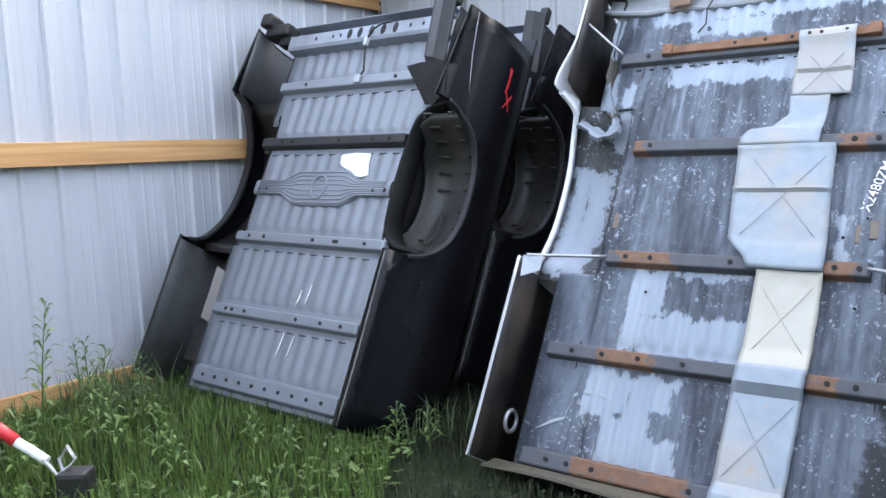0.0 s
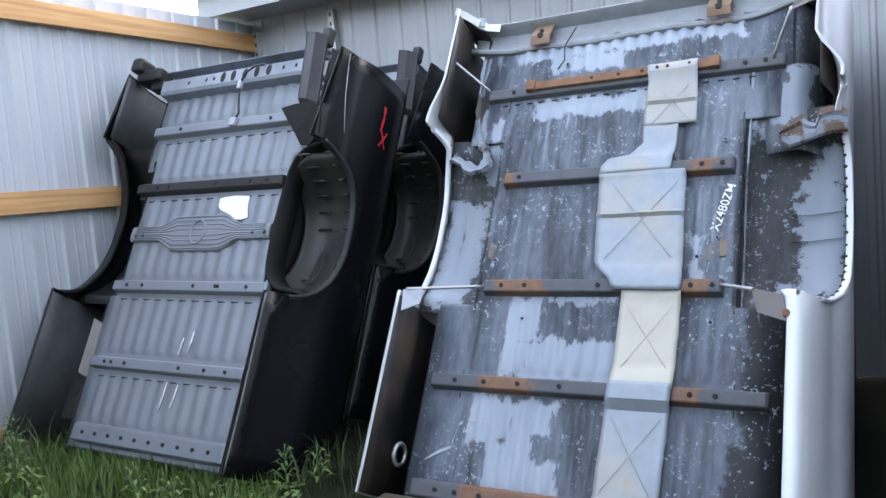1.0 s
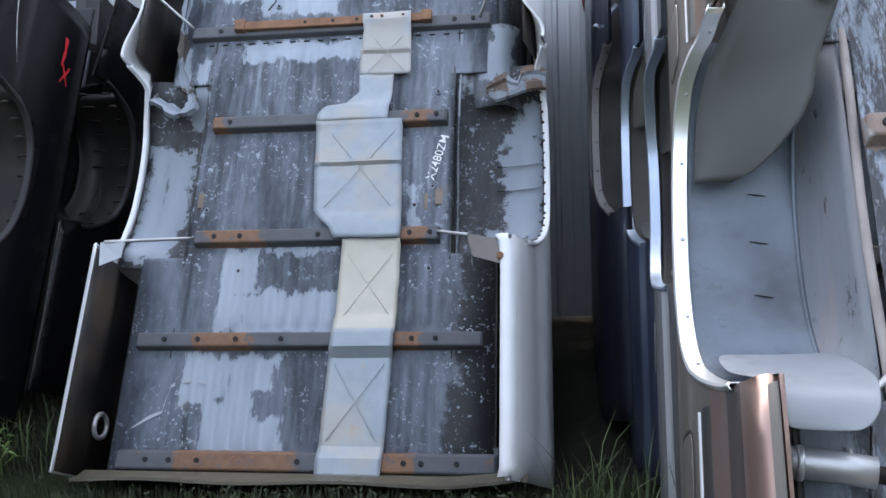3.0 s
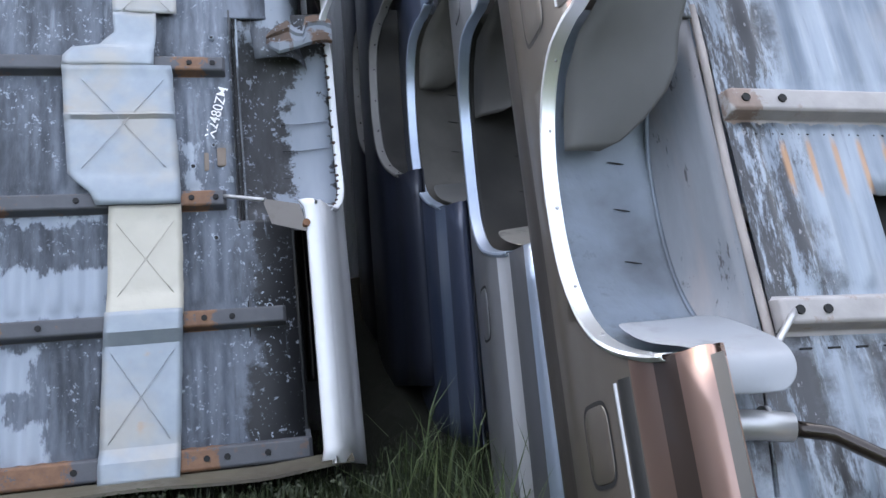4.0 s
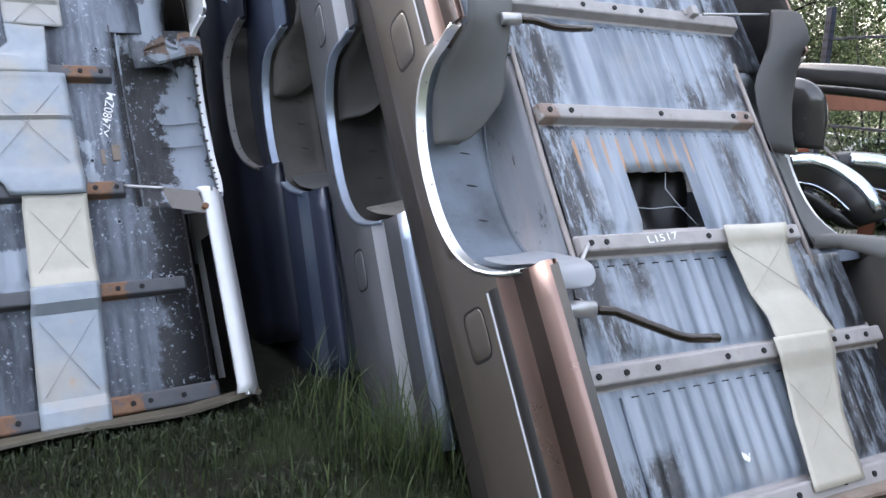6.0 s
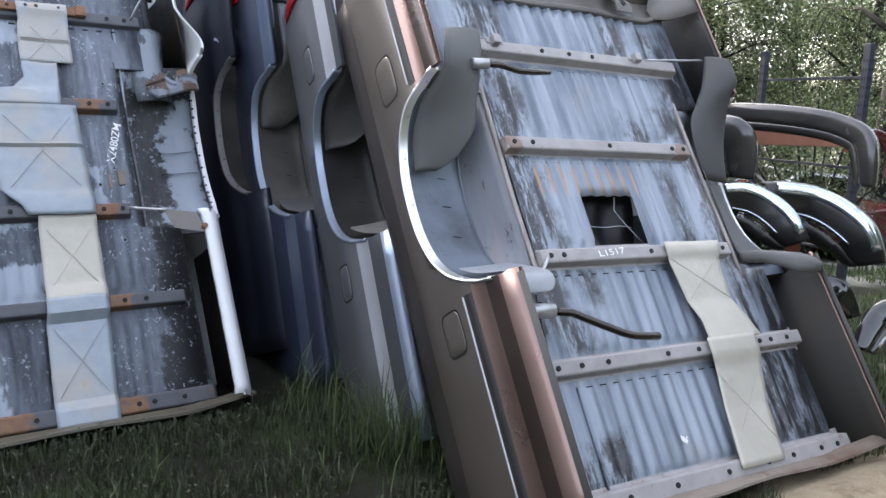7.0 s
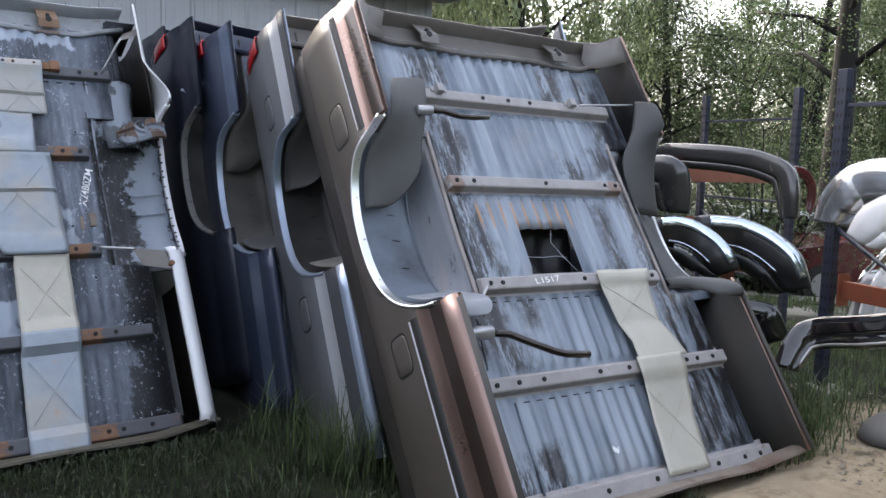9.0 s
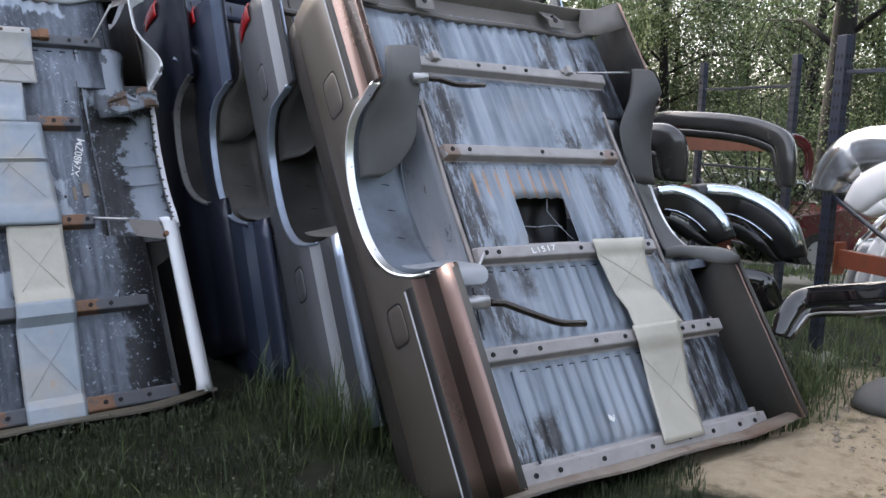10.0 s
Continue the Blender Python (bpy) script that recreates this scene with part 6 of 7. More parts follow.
# mud flap point at the top of the arch, and the rear corner seam
plate(black, [(0.548, 2.055, 0.10), (0.66, 2.065, 0.11), (0.76, 2.05, 0.13), (0.87, 2.02, 0.17), (0.925, 1.96, 0.17), (0.93, 1.84, 0.15), (0.84, 1.78, 0.12), (0.765, 1.80, 0.10), (0.70, 1.88, 0.10), (0.62, 1.97, 0.10)], M["tub_wall"], 0.006, "mud_flap", "black pointed mud flap")
black_two = black_bed((-1.151 + 0.60, 4.467 + 0.80, 0.0))
# unseen bed added behind the white one, to prop it and shade the gap
unseen_prop = copy_thing(black_two, bed_frame((0.874 + 0.47, 3.037 + 0.63, -0.05), -36.8, 27.5, 0.0))
# faded red marks along the rear quarter
for (va, wa), (vb, wb), q in (((2.20, -0.258), (2.12, -0.272), 0.014), ((2.12, -0.262), (2.04, -0.258), 0.011), ((2.055, -0.262), (1.955, -0.325), 0.008), ((2.06, -0.325), (1.95, -0.262), 0.008)):
    bm = bmesh.new()
    rows = []
    for k in (0, 0.25, 0.5, 0.75, 1):
        v, w = va + (vb - va) * k, wa + (wb - wa) * k
        rows.append([Vector((skin(w + e) + 0.0045, v, w + e)) for e in (-q * (0.7 + 0.5 * math.sin(5 * k + 9 * va)), q)])
    add_sheet(bm, rows)
    part("red_paint_mark", bm, M["red_decal"], black, "sprayed red paint mark")
for b in (black, black_two):
    bm = bmesh.new()
    rows = [[Vector((0.70 - 0.12 * (v - 2.05) + (0.155 + 0.02 * (v - 2.05)) * k, v - 0.05 * k, 0.135 + (0.014 if 0.1 < k < 0.9 else 0.0) - 0.03 * (v < 2.07))) for k in (0, 0.08, 0.5, 0.92, 1)] for v in (2.05, 2.09, 2.11, 2.25, 2.42, 2.53)]
    add_sheet(bm, rows)
    thicken(part("rear_corner_post", bm, M["black_satin"], b, "satin dark grey corner post"), 0.012)
    bm = bmesh.new()
    add_box(bm, 0.74, 0.80, 2.44, 2.55, 0.06, 0.12, 0.012)
    part("latch_bracket", bm, M["black_rubber"], b)
    # folded rear corner on the far side: a block, a hook and a cap over the skin's end
    bm = bmesh.new()
    add_box(bm, -0.93, -0.70, 2.44, 2.53, -0.06, 0.07, 0.02)
    add_box(bm, -0.955, -0.86, 2.50, 2.60, -0.02, 0.12, 0.022)
    add_box(bm, -0.80, -0.66, 2.38, 2.45, -0.05, 0.03, 0.014)
    part("rear_corner_cap", bm, M["black_satin"], b, "folded black corner cap")
bm = bmesh.new()
add_tube(bm, [(skin(w) + 0.006, v, w) for v, w in ((2.37, 0.075), (2.30, 0.068), (2.13, 0.046), (2.0, 0.018), (1.91, -0.003))], 0.0022, 6)
part("hanging_cord", bm, M["dull_steel"], black, "thin pale cord")
for v0, v1, u0 in ((0.60, 0.70, 0.10), (0.62, 0.74, 0.17), (0.28, 0.44, 0.06), (0.30, 0.43, 0.15)):
    bm = bmesh.new()
    add_tube(bm, [(u0, v1, -0.030), (u0 - 0.005, (v0 + v1) / 2, -0.030), (u0 - 0.014, v0, -0.030)], [0.002, 0.004, 0.005], 5)
    part("sealer_drip", bm, M["chalk"], black, "white sealer drip")


# ---------------------------------------------------------------- pallet rack and what lies on it
M["rack_blue"] = painted("rack_blue", (0.012, 0.017, 0.036), 0.5, 0, 0, (0.04, 0.038, 0.036), 0.3, 8)
M["rack_orange"] = painted("rack_orange", (0.21, 0.052, 0.024), 0.5, 0, 0, (0.12, 0.06, 0.04), 0.5, 8)
M["gloss_black"] = painted("gloss_black", (0.006, 0.006, 0.008), 0.07, 0, 0.8, (0.03, 0.03, 0.03), 0.12)
M["satin_cover"] = painted("satin_black_cover", (0.010, 0.010, 0.012), 0.30, 0, 0.15, (0.035, 0.034, 0.033), 0.4)
M["gloss_grey"] = painted("gloss_grey", (0.050, 0.049, 0.050), 0.2, 0.3, 0.5, (0.12, 0.11, 0.10), 0.25)
M["gloss_silver"] = painted("gloss_silver", (0.60, 0.61, 0.63), 0.12, 0.9, 0.5, (0.35, 0.33, 0.30), 0.25)
M["gloss_white"] = painted("gloss_white", (0.66, 0.67, 0.69), 0.14, 0, 0.4, (0.4, 0.38, 0.35), 0.2)
M["car_red"] = painted("car_red", (0.085, 0.012, 0.016), 0.25, 0, 0.3, (0.05, 0.03, 0.03), 0.3)
# for the reflected-sky strips on the covers, and for the grille rims
M["glint_and_rim"] = plain("bright_glint_and_rim", (0.62, 0.70, 0.80), 0.14, 0.9, vary=0.06)
M["concrete"] = plain("concrete", (0.20, 0.185, 0.16), 0.9, vary=0.25)


rack_dir = Vector((0.80, 0.60, 0.0)).normalized()


def rack_upright(x, y, height, depth, struts=(0.35, 1.1, 1.85)):
    """One rack frame: two punched posts, struts and a diagonal, on foot plates."""
    z0 = ground_z(x, y)
    fr = thing("pallet_rack_frame", Matrix.Translation((x, y, z0)) @ Matrix.Rotation(math.atan2(rack_dir.y, rack_dir.x), 4, "Z"), "dark blue punched steel pallet rack frame", "rack", "pallet rack frames")
    for px in (0.0, depth):
        bm = bmesh.new()
        add_box(bm, px - 0.036, px + 0.036, -0.028, 0.028, 0.0, height, 0.006)
        post = part("post", bm, M["rack_blue"], fr)
        n = int((height - 0.1) / 0.075)
        hb = bmesh.new()
        for k in range(n):
            for dy in (-0.014, 0.014):
                add_box(hb, px - 0.0375, px - 0.030, dy - 0.006, dy + 0.006, 0.08 + k * 0.075, 0.105 + k * 0.075)
                add_box(hb, px + dy - 0.006, px + dy + 0.006, -0.0295, -0.022, 0.08 + k * 0.075, 0.105 + k * 0.075)
                add_box(hb, px + dy - 0.006, px + dy + 0.006, 0.022, 0.0295, 0.08 + k * 0.075, 0.105 + k * 0.075)
        tagged(part("post_slot", hb, M["hole"], post), kind="stuff")
        bm = bmesh.new()
        add_box(bm, px - 0.07, px + 0.07, -0.06, 0.06, 0.0, 0.008, 0.002)
        part("foot_plate", bm, M["rack_blue"], fr)
    for z in struts:
        if z < height:
            bm = bmesh.new()
            add_box(bm, 0.04, depth - 0.04, -0.012, 0.012, z - 0.012, z + 0.012, 0.003)
            part("strut", bm, M["rack_blue"], fr)
    bm = bmesh.new()
    add_tube(bm, [(0.03, 0, 0.40), (depth - 0.03, 0, 1.05)], 0.014, 6)
    part("diagonal", bm, M["rack_blue"], fr)
    return fr


def rack_beam(a, b, label="orange steel rack beam"):
    a, b = Vector(a), Vector(b)
    d = b - a
    ob = thing("rack_beam", Matrix.Translation(a) @ d.to_track_quat("X", "Z").to_matrix().to_4x4(), label, "rack beam", "rack beams")
    bm = bmesh.new()
    add_box(bm, 0.0, d.length, -0.022, 0.022, -0.055, 0.055, 0.006)
    part("beam", bm, M["rack_orange"], ob)
    for x in (0.0, d.length):
        bm = bmesh.new()
        add_box(bm, x - 0.004, x + 0.004, -0.05, 0.04, -0.10, 0.10, 0.002)
        part("end_plate", bm, M["rack_orange"], ob)
    return ob


near_frame = rack_upright(2.42, -1.54, 2.02, 1.30, (0.45, 1.25, 1.80))
far_frame = rack_upright(6.14, -0.86, 2.26, 1.28, (0.45, 1.2, 1.98))
rack_beam((3.385, -0.835, 0.66), (2.35, -1.62, 0.66))
rack_beam((4.0, -0.2, 0.66), (6.9, 0.02, 0.74))
rack_beam((6.05, -0.78, 1.29), (3.9, 0.55, 1.32))
bm = bmesh.new()
add_box(bm, -0.13, 0.12, -0.09, 0.09, -0.03, 0.035, 0.012)
pad = tagged(part("concrete_pad", bm, M["concrete"]), "worn concrete paver under the rack post", "paver")
pad.matrix_world = Matrix.Translation((3.40, -0.80, 0.0)) @ Matrix.Rotation(0.3, 4, "Z")


def lay(p, heading, pitch=0.0, roll=0.0):
    return Matrix.Translation(p) @ Matrix.Rotation(radians(heading), 4, "Z") @ Matrix.Rotation(radians(pitch), 4, "X") @ Matrix.Rotation(radians(roll), 4, "Y")


def smooth_path(pts, n=5):
    pts = [Vector(p) for p in pts]
    out = []
    for i in range(len(pts) - 1):
        p0, p1, p2, p3 = pts[max(i - 1, 0)], pts[i], pts[i + 1], pts[min(i + 2, len(pts) - 1)]
        for k in range(n):
            t = k / n
            out.append(0.5 * ((2 * p1) + (p2 - p0) * t + (2 * p0 - 5 * p1 + 4 * p2 - p3) * t * t + (3 * p1 - p0 - 3 * p2 + p3) * t ** 3))
    out.append(pts[-1])
    return out


COVER = [(-0.45, 0.08), (-0.22, 0.015), (-0.03, 0.0), (0.035, 0.05), (0.07, 0.25), (0.10, 0.47), (0.085, 0.54), (0.05, 0.70), (0.0, 0.87), (-0.09, 1.0)]


def bumper(path, paint, label, height, face=(-0.9, 0.1, 0.0), drop=(0, 0, -1), opening=None, strip_material=None, taper=0.35, band=False):
    """A moulded bumper cover swept along its crown line, with a stepped face, an open grille and a lip."""
    pts = smooth_path(path)
    base = pts[len(pts) // 2]
    b = thing("bumper_cover", Matrix.Translation(base), label, "bumper cover", "bumper covers")
    f0, d0 = Vector(face).normalized(), Vector(drop).normalized()
    bm = bmesh.new()
    n = len(pts)
    rows = [None] * n
    for order in (range(n // 2, n), range(n // 2, -1, -1)):
        f, d = f0, d0
        for i in order:
            t = (pts[min(i + 1, n - 1)] - pts[max(i - 1, 0)]).normalized()
            d = (d - t * d.dot(t)).normalized()
            f = (f - t * f.dot(t) - d * f.dot(d)).normalized()
            k = height * (1 - taper * (2 * i / (n - 1) - 1) ** 4)
            rows[i] = [pts[i] - base + f * (o * k) + d * (q * k) for o, q in COVER]
    lo, hi = (int(n * opening[0]), int(n * opening[1])) if opening else (0, 0)
    add_sheet(bm, rows, 0, lambda i, j: j > 6 or (j == 6 and lo <= i < hi))
    bmesh.ops.delete(bm, geom=[q for q in bm.verts if not q.link_faces], context="VERTS")
    shell = part("shell", bm, paint, b, smooth=True)
    shell.data.set_sharp_from_angle(angle=radians(50))
    thicken(shell, 0.006)
    bm = bmesh.new()
    add_sheet(bm, [[r[7], r[8], r[9]] for r in rows])
    thicken(part("lower_valance", bm, paint, b, smooth=True), 0.006)
    if opening:
        bm = bmesh.new()
        for q in (0.3, 0.6):
            line = [rows[i][6].lerp(rows[i][7], q) - f0 * 0.015 for i in range(lo, hi + 1)]
            add_tube(bm, line, 0.005, 5)
        part("grille", bm, M["black_rubber"], b, "black plastic grille bars")
    if strip_material:
        bm = bmesh.new()
        add_tube(bm, [r[8] + f0 * 0.006 for r in rows[2:-1]], 0.008, 6)
        part("trim_strip", bm, strip_material, b)
    # a bright strip along the crown takes the place of the sky's reflection
    if band:
        bm = bmesh.new()
        add_sheet(bm, [[r[2] - d0 * 0.006 + f0 * 0.004, r[3] - d0 * 0.008 + f0 * 0.008, r[3].lerp(r[4], 0.35) + f0 * 0.012, r[3].lerp(r[4], 0.7) + f0 * 0.012] for r in rows[3:-2]])
        thicken(part("sky_glint", bm, M["glint_and_rim"], b, "blue-white strip standing for reflected sky", smooth=True), 0.003)
        bm = bmesh.new()
        add_tube(bm, [r[6] + f0 * 0.006 for r in rows[4:-4]], 0.007, 6)
        part("grille_rim", bm, M["glint_and_rim"], b)
    return b


bumper([(4.59, 0.5, 1.43), (4.39, 0.31, 1.53), (4.19, 0.09, 1.54), (3.98, -0.2, 1.52), (3.86, -0.39, 1.48), (3.75, -0.52, 1.4), (3.69, -0.56, 1.24), (3.69, -0.57, 1.06)], M["gloss_grey"], "dark grey bumper cover draped over a rack beam", 0.18)
bumper([(3.78, -0.50, 1.36), (3.92, -0.58, 1.40), (4.02, -0.68, 1.37), (4.06, -0.74, 1.27), (4.06, -0.74, 1.15), (4.02, -0.72, 1.08)], M["car_red"], "red bumper end cap hooked over a grey cover", 0.07)
bumper([(4.05, 0.45, 1.44), (3.94, 0.25, 1.45), (3.89, 0.14, 1.38), (3.89, 0.09, 1.25), (3.89, 0.09, 1.05)], M["gloss_grey"], "grey bumper cover hung on the rack end", 0.30)
bumper([(3.49, 0.33, 1.0), (3.59, 0.22, 1.04), (3.64, 0.09, 1.03), (3.64, -0.06, 0.96), (3.58, -0.17, 0.86), (3.57, -0.24, 0.73)], M["satin_cover"], "satin black bumper cover lying on the rack", 0.30, opening=(0.3, 0.8), band=True)
bumper([(3.79, 0.02, 1.03), (3.83, -0.11, 1.04), (3.87, -0.3, 1.02), (3.8, -0.48, 0.94), (3.73, -0.62, 0.81), (3.72, -0.7, 0.61)], M["satin_cover"], "satin black bumper cover beside another on the rack", 0.34, opening=(0.25, 0.75), band=True)
bumper([(3.13, -0.59, 1.09), (3.12, -0.61, 1.23), (3.06, -0.67, 1.35), (3.0, -0.76, 1.43), (2.87, -0.88, 1.46), (2.74, -1.0, 1.45), (2.55, -1.2, 1.40)], M["gloss_silver"], "bright silver bumper cover on the rack", 0.34)
bumper([(2.9, -0.73, 1.05), (2.84, -0.76, 1.16), (2.78, -0.83, 1.24), (2.65, -0.94, 1.29), (2.45, -1.15, 1.28)], M["gloss_white"], "white bumper cover in front of a silver one", 0.26)
bumper([(2.7, -0.39, 0.31), (2.75, -0.42, 0.42), (2.79, -0.48, 0.52), (2.77, -0.59, 0.58), (2.59, -0.75, 0.64), (2.45, -0.9, 0.69), (2.21, -1.03, 0.70), (2.0, -1.2, 0.62)], M["gloss_black"], "long black bumper cover on the grass", 0.17, opening=(0.35, 0.9), strip_material=M["dull_steel"])
bumper([(3.56, -0.28, 0.52), (3.56, -0.42, 0.51), (3.55, -0.5, 0.46), (3.54, -0.57, 0.30)], M["gloss_black"], "black bumper cover low behind a bed", 0.28)
bm = bmesh.new()
bmesh.ops.create_uvsphere(bm, u_segments=20, v_segments=12, radius=0.22)
bmesh.ops.delete(bm, geom=[v for v in bm.verts if v.co.z < -0.02], context="VERTS")
bmesh.ops.scale(bm, vec=(1.0, 1.5, 0.75), verts=bm.verts)
dome = tagged(part("fender_liner", bm, M["rubber"], smooth=True), "grey plastic fender liner lying on the dirt", "fender liner")
dome.matrix_world = lay((2.62, -1.12, 0.0), 20)
thicken(dome, 0.005)


def door_shell(matrix, paint, label):
    """A bare car door with its window frame."""
    d = thing("car_door", matrix, label, "car door", "stacked car doors")
    bm = bmesh.new()
    rows = []
    for x in np.linspace(0, 1.05, 8):
        rows.append([Vector((x, 0.05 * math.sin(math.pi * z / 0.65), z)) for z in np.linspace(0.0, 0.65, 7)])
    add_sheet(bm, rows)
    thicken(part("door_skin", bm, paint, d, smooth=True), 0.03)
    bm = bmesh.new()
    add_tube(bm, [(0.02, 0, 0.64), (0.30, 0, 0.98), (0.55, 0, 1.08), (1.0, 0, 1.08), (1.04, 0, 0.64)], 0.024, 8)
    part("window_frame", bm, paint, d)
    bm = bmesh.new()
    add_box(bm, 0.78, 0.92, 0.05, 0.085, 0.50, 0.53, 0.006)
    part("door_handle", bm, M["black_rubber"], d)
    return d


for i, (x, y, h, p) in enumerate(((4.9, -1.35, -50, M["gloss_white"]), (5.15, -1.30, -48, M["gloss_white"]), (5.4, -1.25, -50, M["gloss_silver"]))):
    door_shell(lay((x, y, ground_z(x, y) + 0.02), h, 14), p, "white car door shell leaning in a row" if i < 2 else "silver car door shell leaning in a row")


def car(x, y, heading, paint, label, scale=1.0):
    c = thing("parked_car", Matrix.Translation((x, y, ground_z(x, y))) @ Matrix.Rotation(radians(heading), 4, "Z") @ Matrix.Diagonal((scale, scale, scale, 1)), label, "car", "parked cars")
    prof = [(-2.2, 0.35), (-2.15, 0.75), (-1.9, 0.88), (-1.35, 0.93), (-0.75, 1.38), (0.35, 1.42), (1.0, 0.98), (1.9, 0.86), (2.2, 0.68), (2.25, 0.35)]
    bm = bmesh.new()
    rows = []
    for k in (-0.86, -0.84, -0.6, 0, 0.6, 0.84, 0.86):
        rows.append([Vector((px, k * (1 - 0.16 * max(0, pz - 0.9) / 0.5), 0.35 + (pz - 0.35) * (0.97 if abs(k) > 0.85 else 1.0))) for px, pz in prof])
    add_sheet(bm, rows)
    for row in (rows[0], rows[-1]):
        bm.faces.new([bm.verts.new(p) for p in row])
    bmesh.ops.recalc_face_normals(bm, faces=bm.faces)
    part("body", bm, paint, c)
    for s in (-1, 1):
        for pts in (((-0.70, 0.97), (-0.60, 1.32), (-0.12, 1.36), (-0.12, 0.97)), ((-0.04, 0.97), (-0.04, 1.36), (0.30, 1.36), (0.82, 0.98))):
            bm = bmesh.new()
            bm.faces.new([bm.verts.new((px, s * (0.872 - 0.14 * (pz - 0.9) / 0.5), pz)) for px, pz in pts])
            thicken(part("side_window", bm, M["gloss_black"], c), 0.012)
        for wx in (-1.4, 1.4):
            bm = bmesh.new()
            add_cyl(bm, (wx, s * 0.68, 0.31), (wx, s * 0.88, 0.31), 0.31, seg=20)
            tyre = part("wheel", bm, M["black_rubber"], c)
            bm = bmesh.new()
            add_cyl(bm, (wx, s * 0.87, 0.31), (wx, s * 0.895, 0.31), 0.18, seg=16)
            part("rim", bm, M["dull_steel"], tyre)
    for a, b2 in (((0.38, 1.40), (0.98, 1.0)), ((-0.78, 1.36), (-1.33, 0.96))):
        bm = bmesh.new()
        nx, nz = (b2[1] - a[1]), -(b2[0] - a[0])
        d = math.hypot(nx, nz)
        o = 0.008 if nz < 0 else -0.008
        bm.faces.new([bm.verts.new((px - nx / d * o * 1.5, sy, pz - nz / d * o * 1.5)) for px, pz, sy in ((a[0], a[1], -0.62), (a[0], a[1], 0.62), (b2[0], b2[1], 0.66), (b2[0], b2[1], -0.66))])
        thicken(part("windscreen", bm, M["gloss_black"], c), 0.01)
    return c


car(12.8, -2.9, 118, M["car_red"], "dark red car parked in the yard")
car(13.4, -1.2, 112, M["gloss_white"], "white car parked among others")
car(15.0, -2.4, 105, M["gloss_silver"], "silver car parked among others")
car(15.8, 0.4, 115, M["gloss_grey"], "grey car parked among others")
car(16.8, -1.6, 110, M["gloss_white"], "white car parked among others")


# ---------------------------------------------------------------- trees
def leaf_material(name, dark, light):
    mat = bpy.data.materials.new(name)
    mat.use_nodes = True
    t = mat.node_tree
    t.nodes.clear()
    out = t.nodes.new("ShaderNodeOutputMaterial")
    geo = t.nodes.new("ShaderNodeNewGeometry")
    ramp = t.nodes.new("ShaderNodeMix")
    ramp.data_type = "RGBA"
    t.links.new(geo.outputs["Random Per Island"], ramp.inputs["Factor"])
    ramp.inputs[6].default_value = (*dark, 1)
    ramp.inputs[7].default_value = (*light, 1)
    dif = t.nodes.new("ShaderNodeBsdfPrincipled")
    dif.inputs["Roughness"].default_value = 0.5
    trn = t.nodes.new("ShaderNodeBsdfTranslucent")
    for n in (dif.inputs["Base Color"], trn.inputs["Color"]):
        t.links.new(ramp.outputs[2], n)
    mix = t.nodes.new("ShaderNodeMixShader")
    mix.inputs[0].default_value = 0.40
    t.links.new(dif.outputs[0], mix.inputs[1])
    t.links.new(trn.outputs[0], mix.inputs[2])
    t.links.new(mix.outputs[0], out.inputs[0])
    return mat


M["leaf_a"] = leaf_material("leaves_dark", (0.026, 0.042, 0.019), (0.105, 0.145, 0.062))
M["leaf_b"] = leaf_material("leaves_light", (0.070, 0.095, 0.040), (0.22, 0.26, 0.125))
# dark and light copies of the grass put shade and sun into its colour
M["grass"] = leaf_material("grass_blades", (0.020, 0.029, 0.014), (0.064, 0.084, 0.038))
M["tall_and_lit_grass"] = leaf_material("tall_and_lit_blades", (0.045, 0.070, 0.028), (0.14, 0.18, 0.085))
# lighter than the yard grass, for the open light along the fence
M["lit_grass"] = leaf_material("lit_grass_blades", (0.040, 0.085, 0.016), (0.15, 0.23, 0.055))
# weeds by the fence are lightened the same way
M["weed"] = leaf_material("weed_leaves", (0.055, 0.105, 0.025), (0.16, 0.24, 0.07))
M["dry"] = leaf_material("dry_blades", (0.20, 0.16, 0.08), (0.34, 0.28, 0.15))
M["bark"] = plain("bark", (0.011, 0.0095, 0.0085), 0.95, vary=0.45, scale=9)


def mesh_object(name, verts, faces, material, parent=None):
    me = bpy.data.meshes.new(name)
    if faces is None:
        n = len(verts)
        me.vertices.add(n)
        me.vertices.foreach_set("co", np.asarray(verts, dtype=np.float32).ravel())
        me.loops.add(n)
        me.loops.foreach_set("vertex_index", np.arange(n, dtype=np.int32))
        me.polygons.add(n // 4)
        me.polygons.foreach_set("loop_start", np.arange(0, n, 4, dtype=np.int32))
        me.update(calc_edges=True)
    else:
        me.from_pydata([tuple(v) for v in verts], [], faces)
    me.materials.append(material)
    ob = new(name, me)
    if parent is not None:
        ob.parent = parent
    return ob


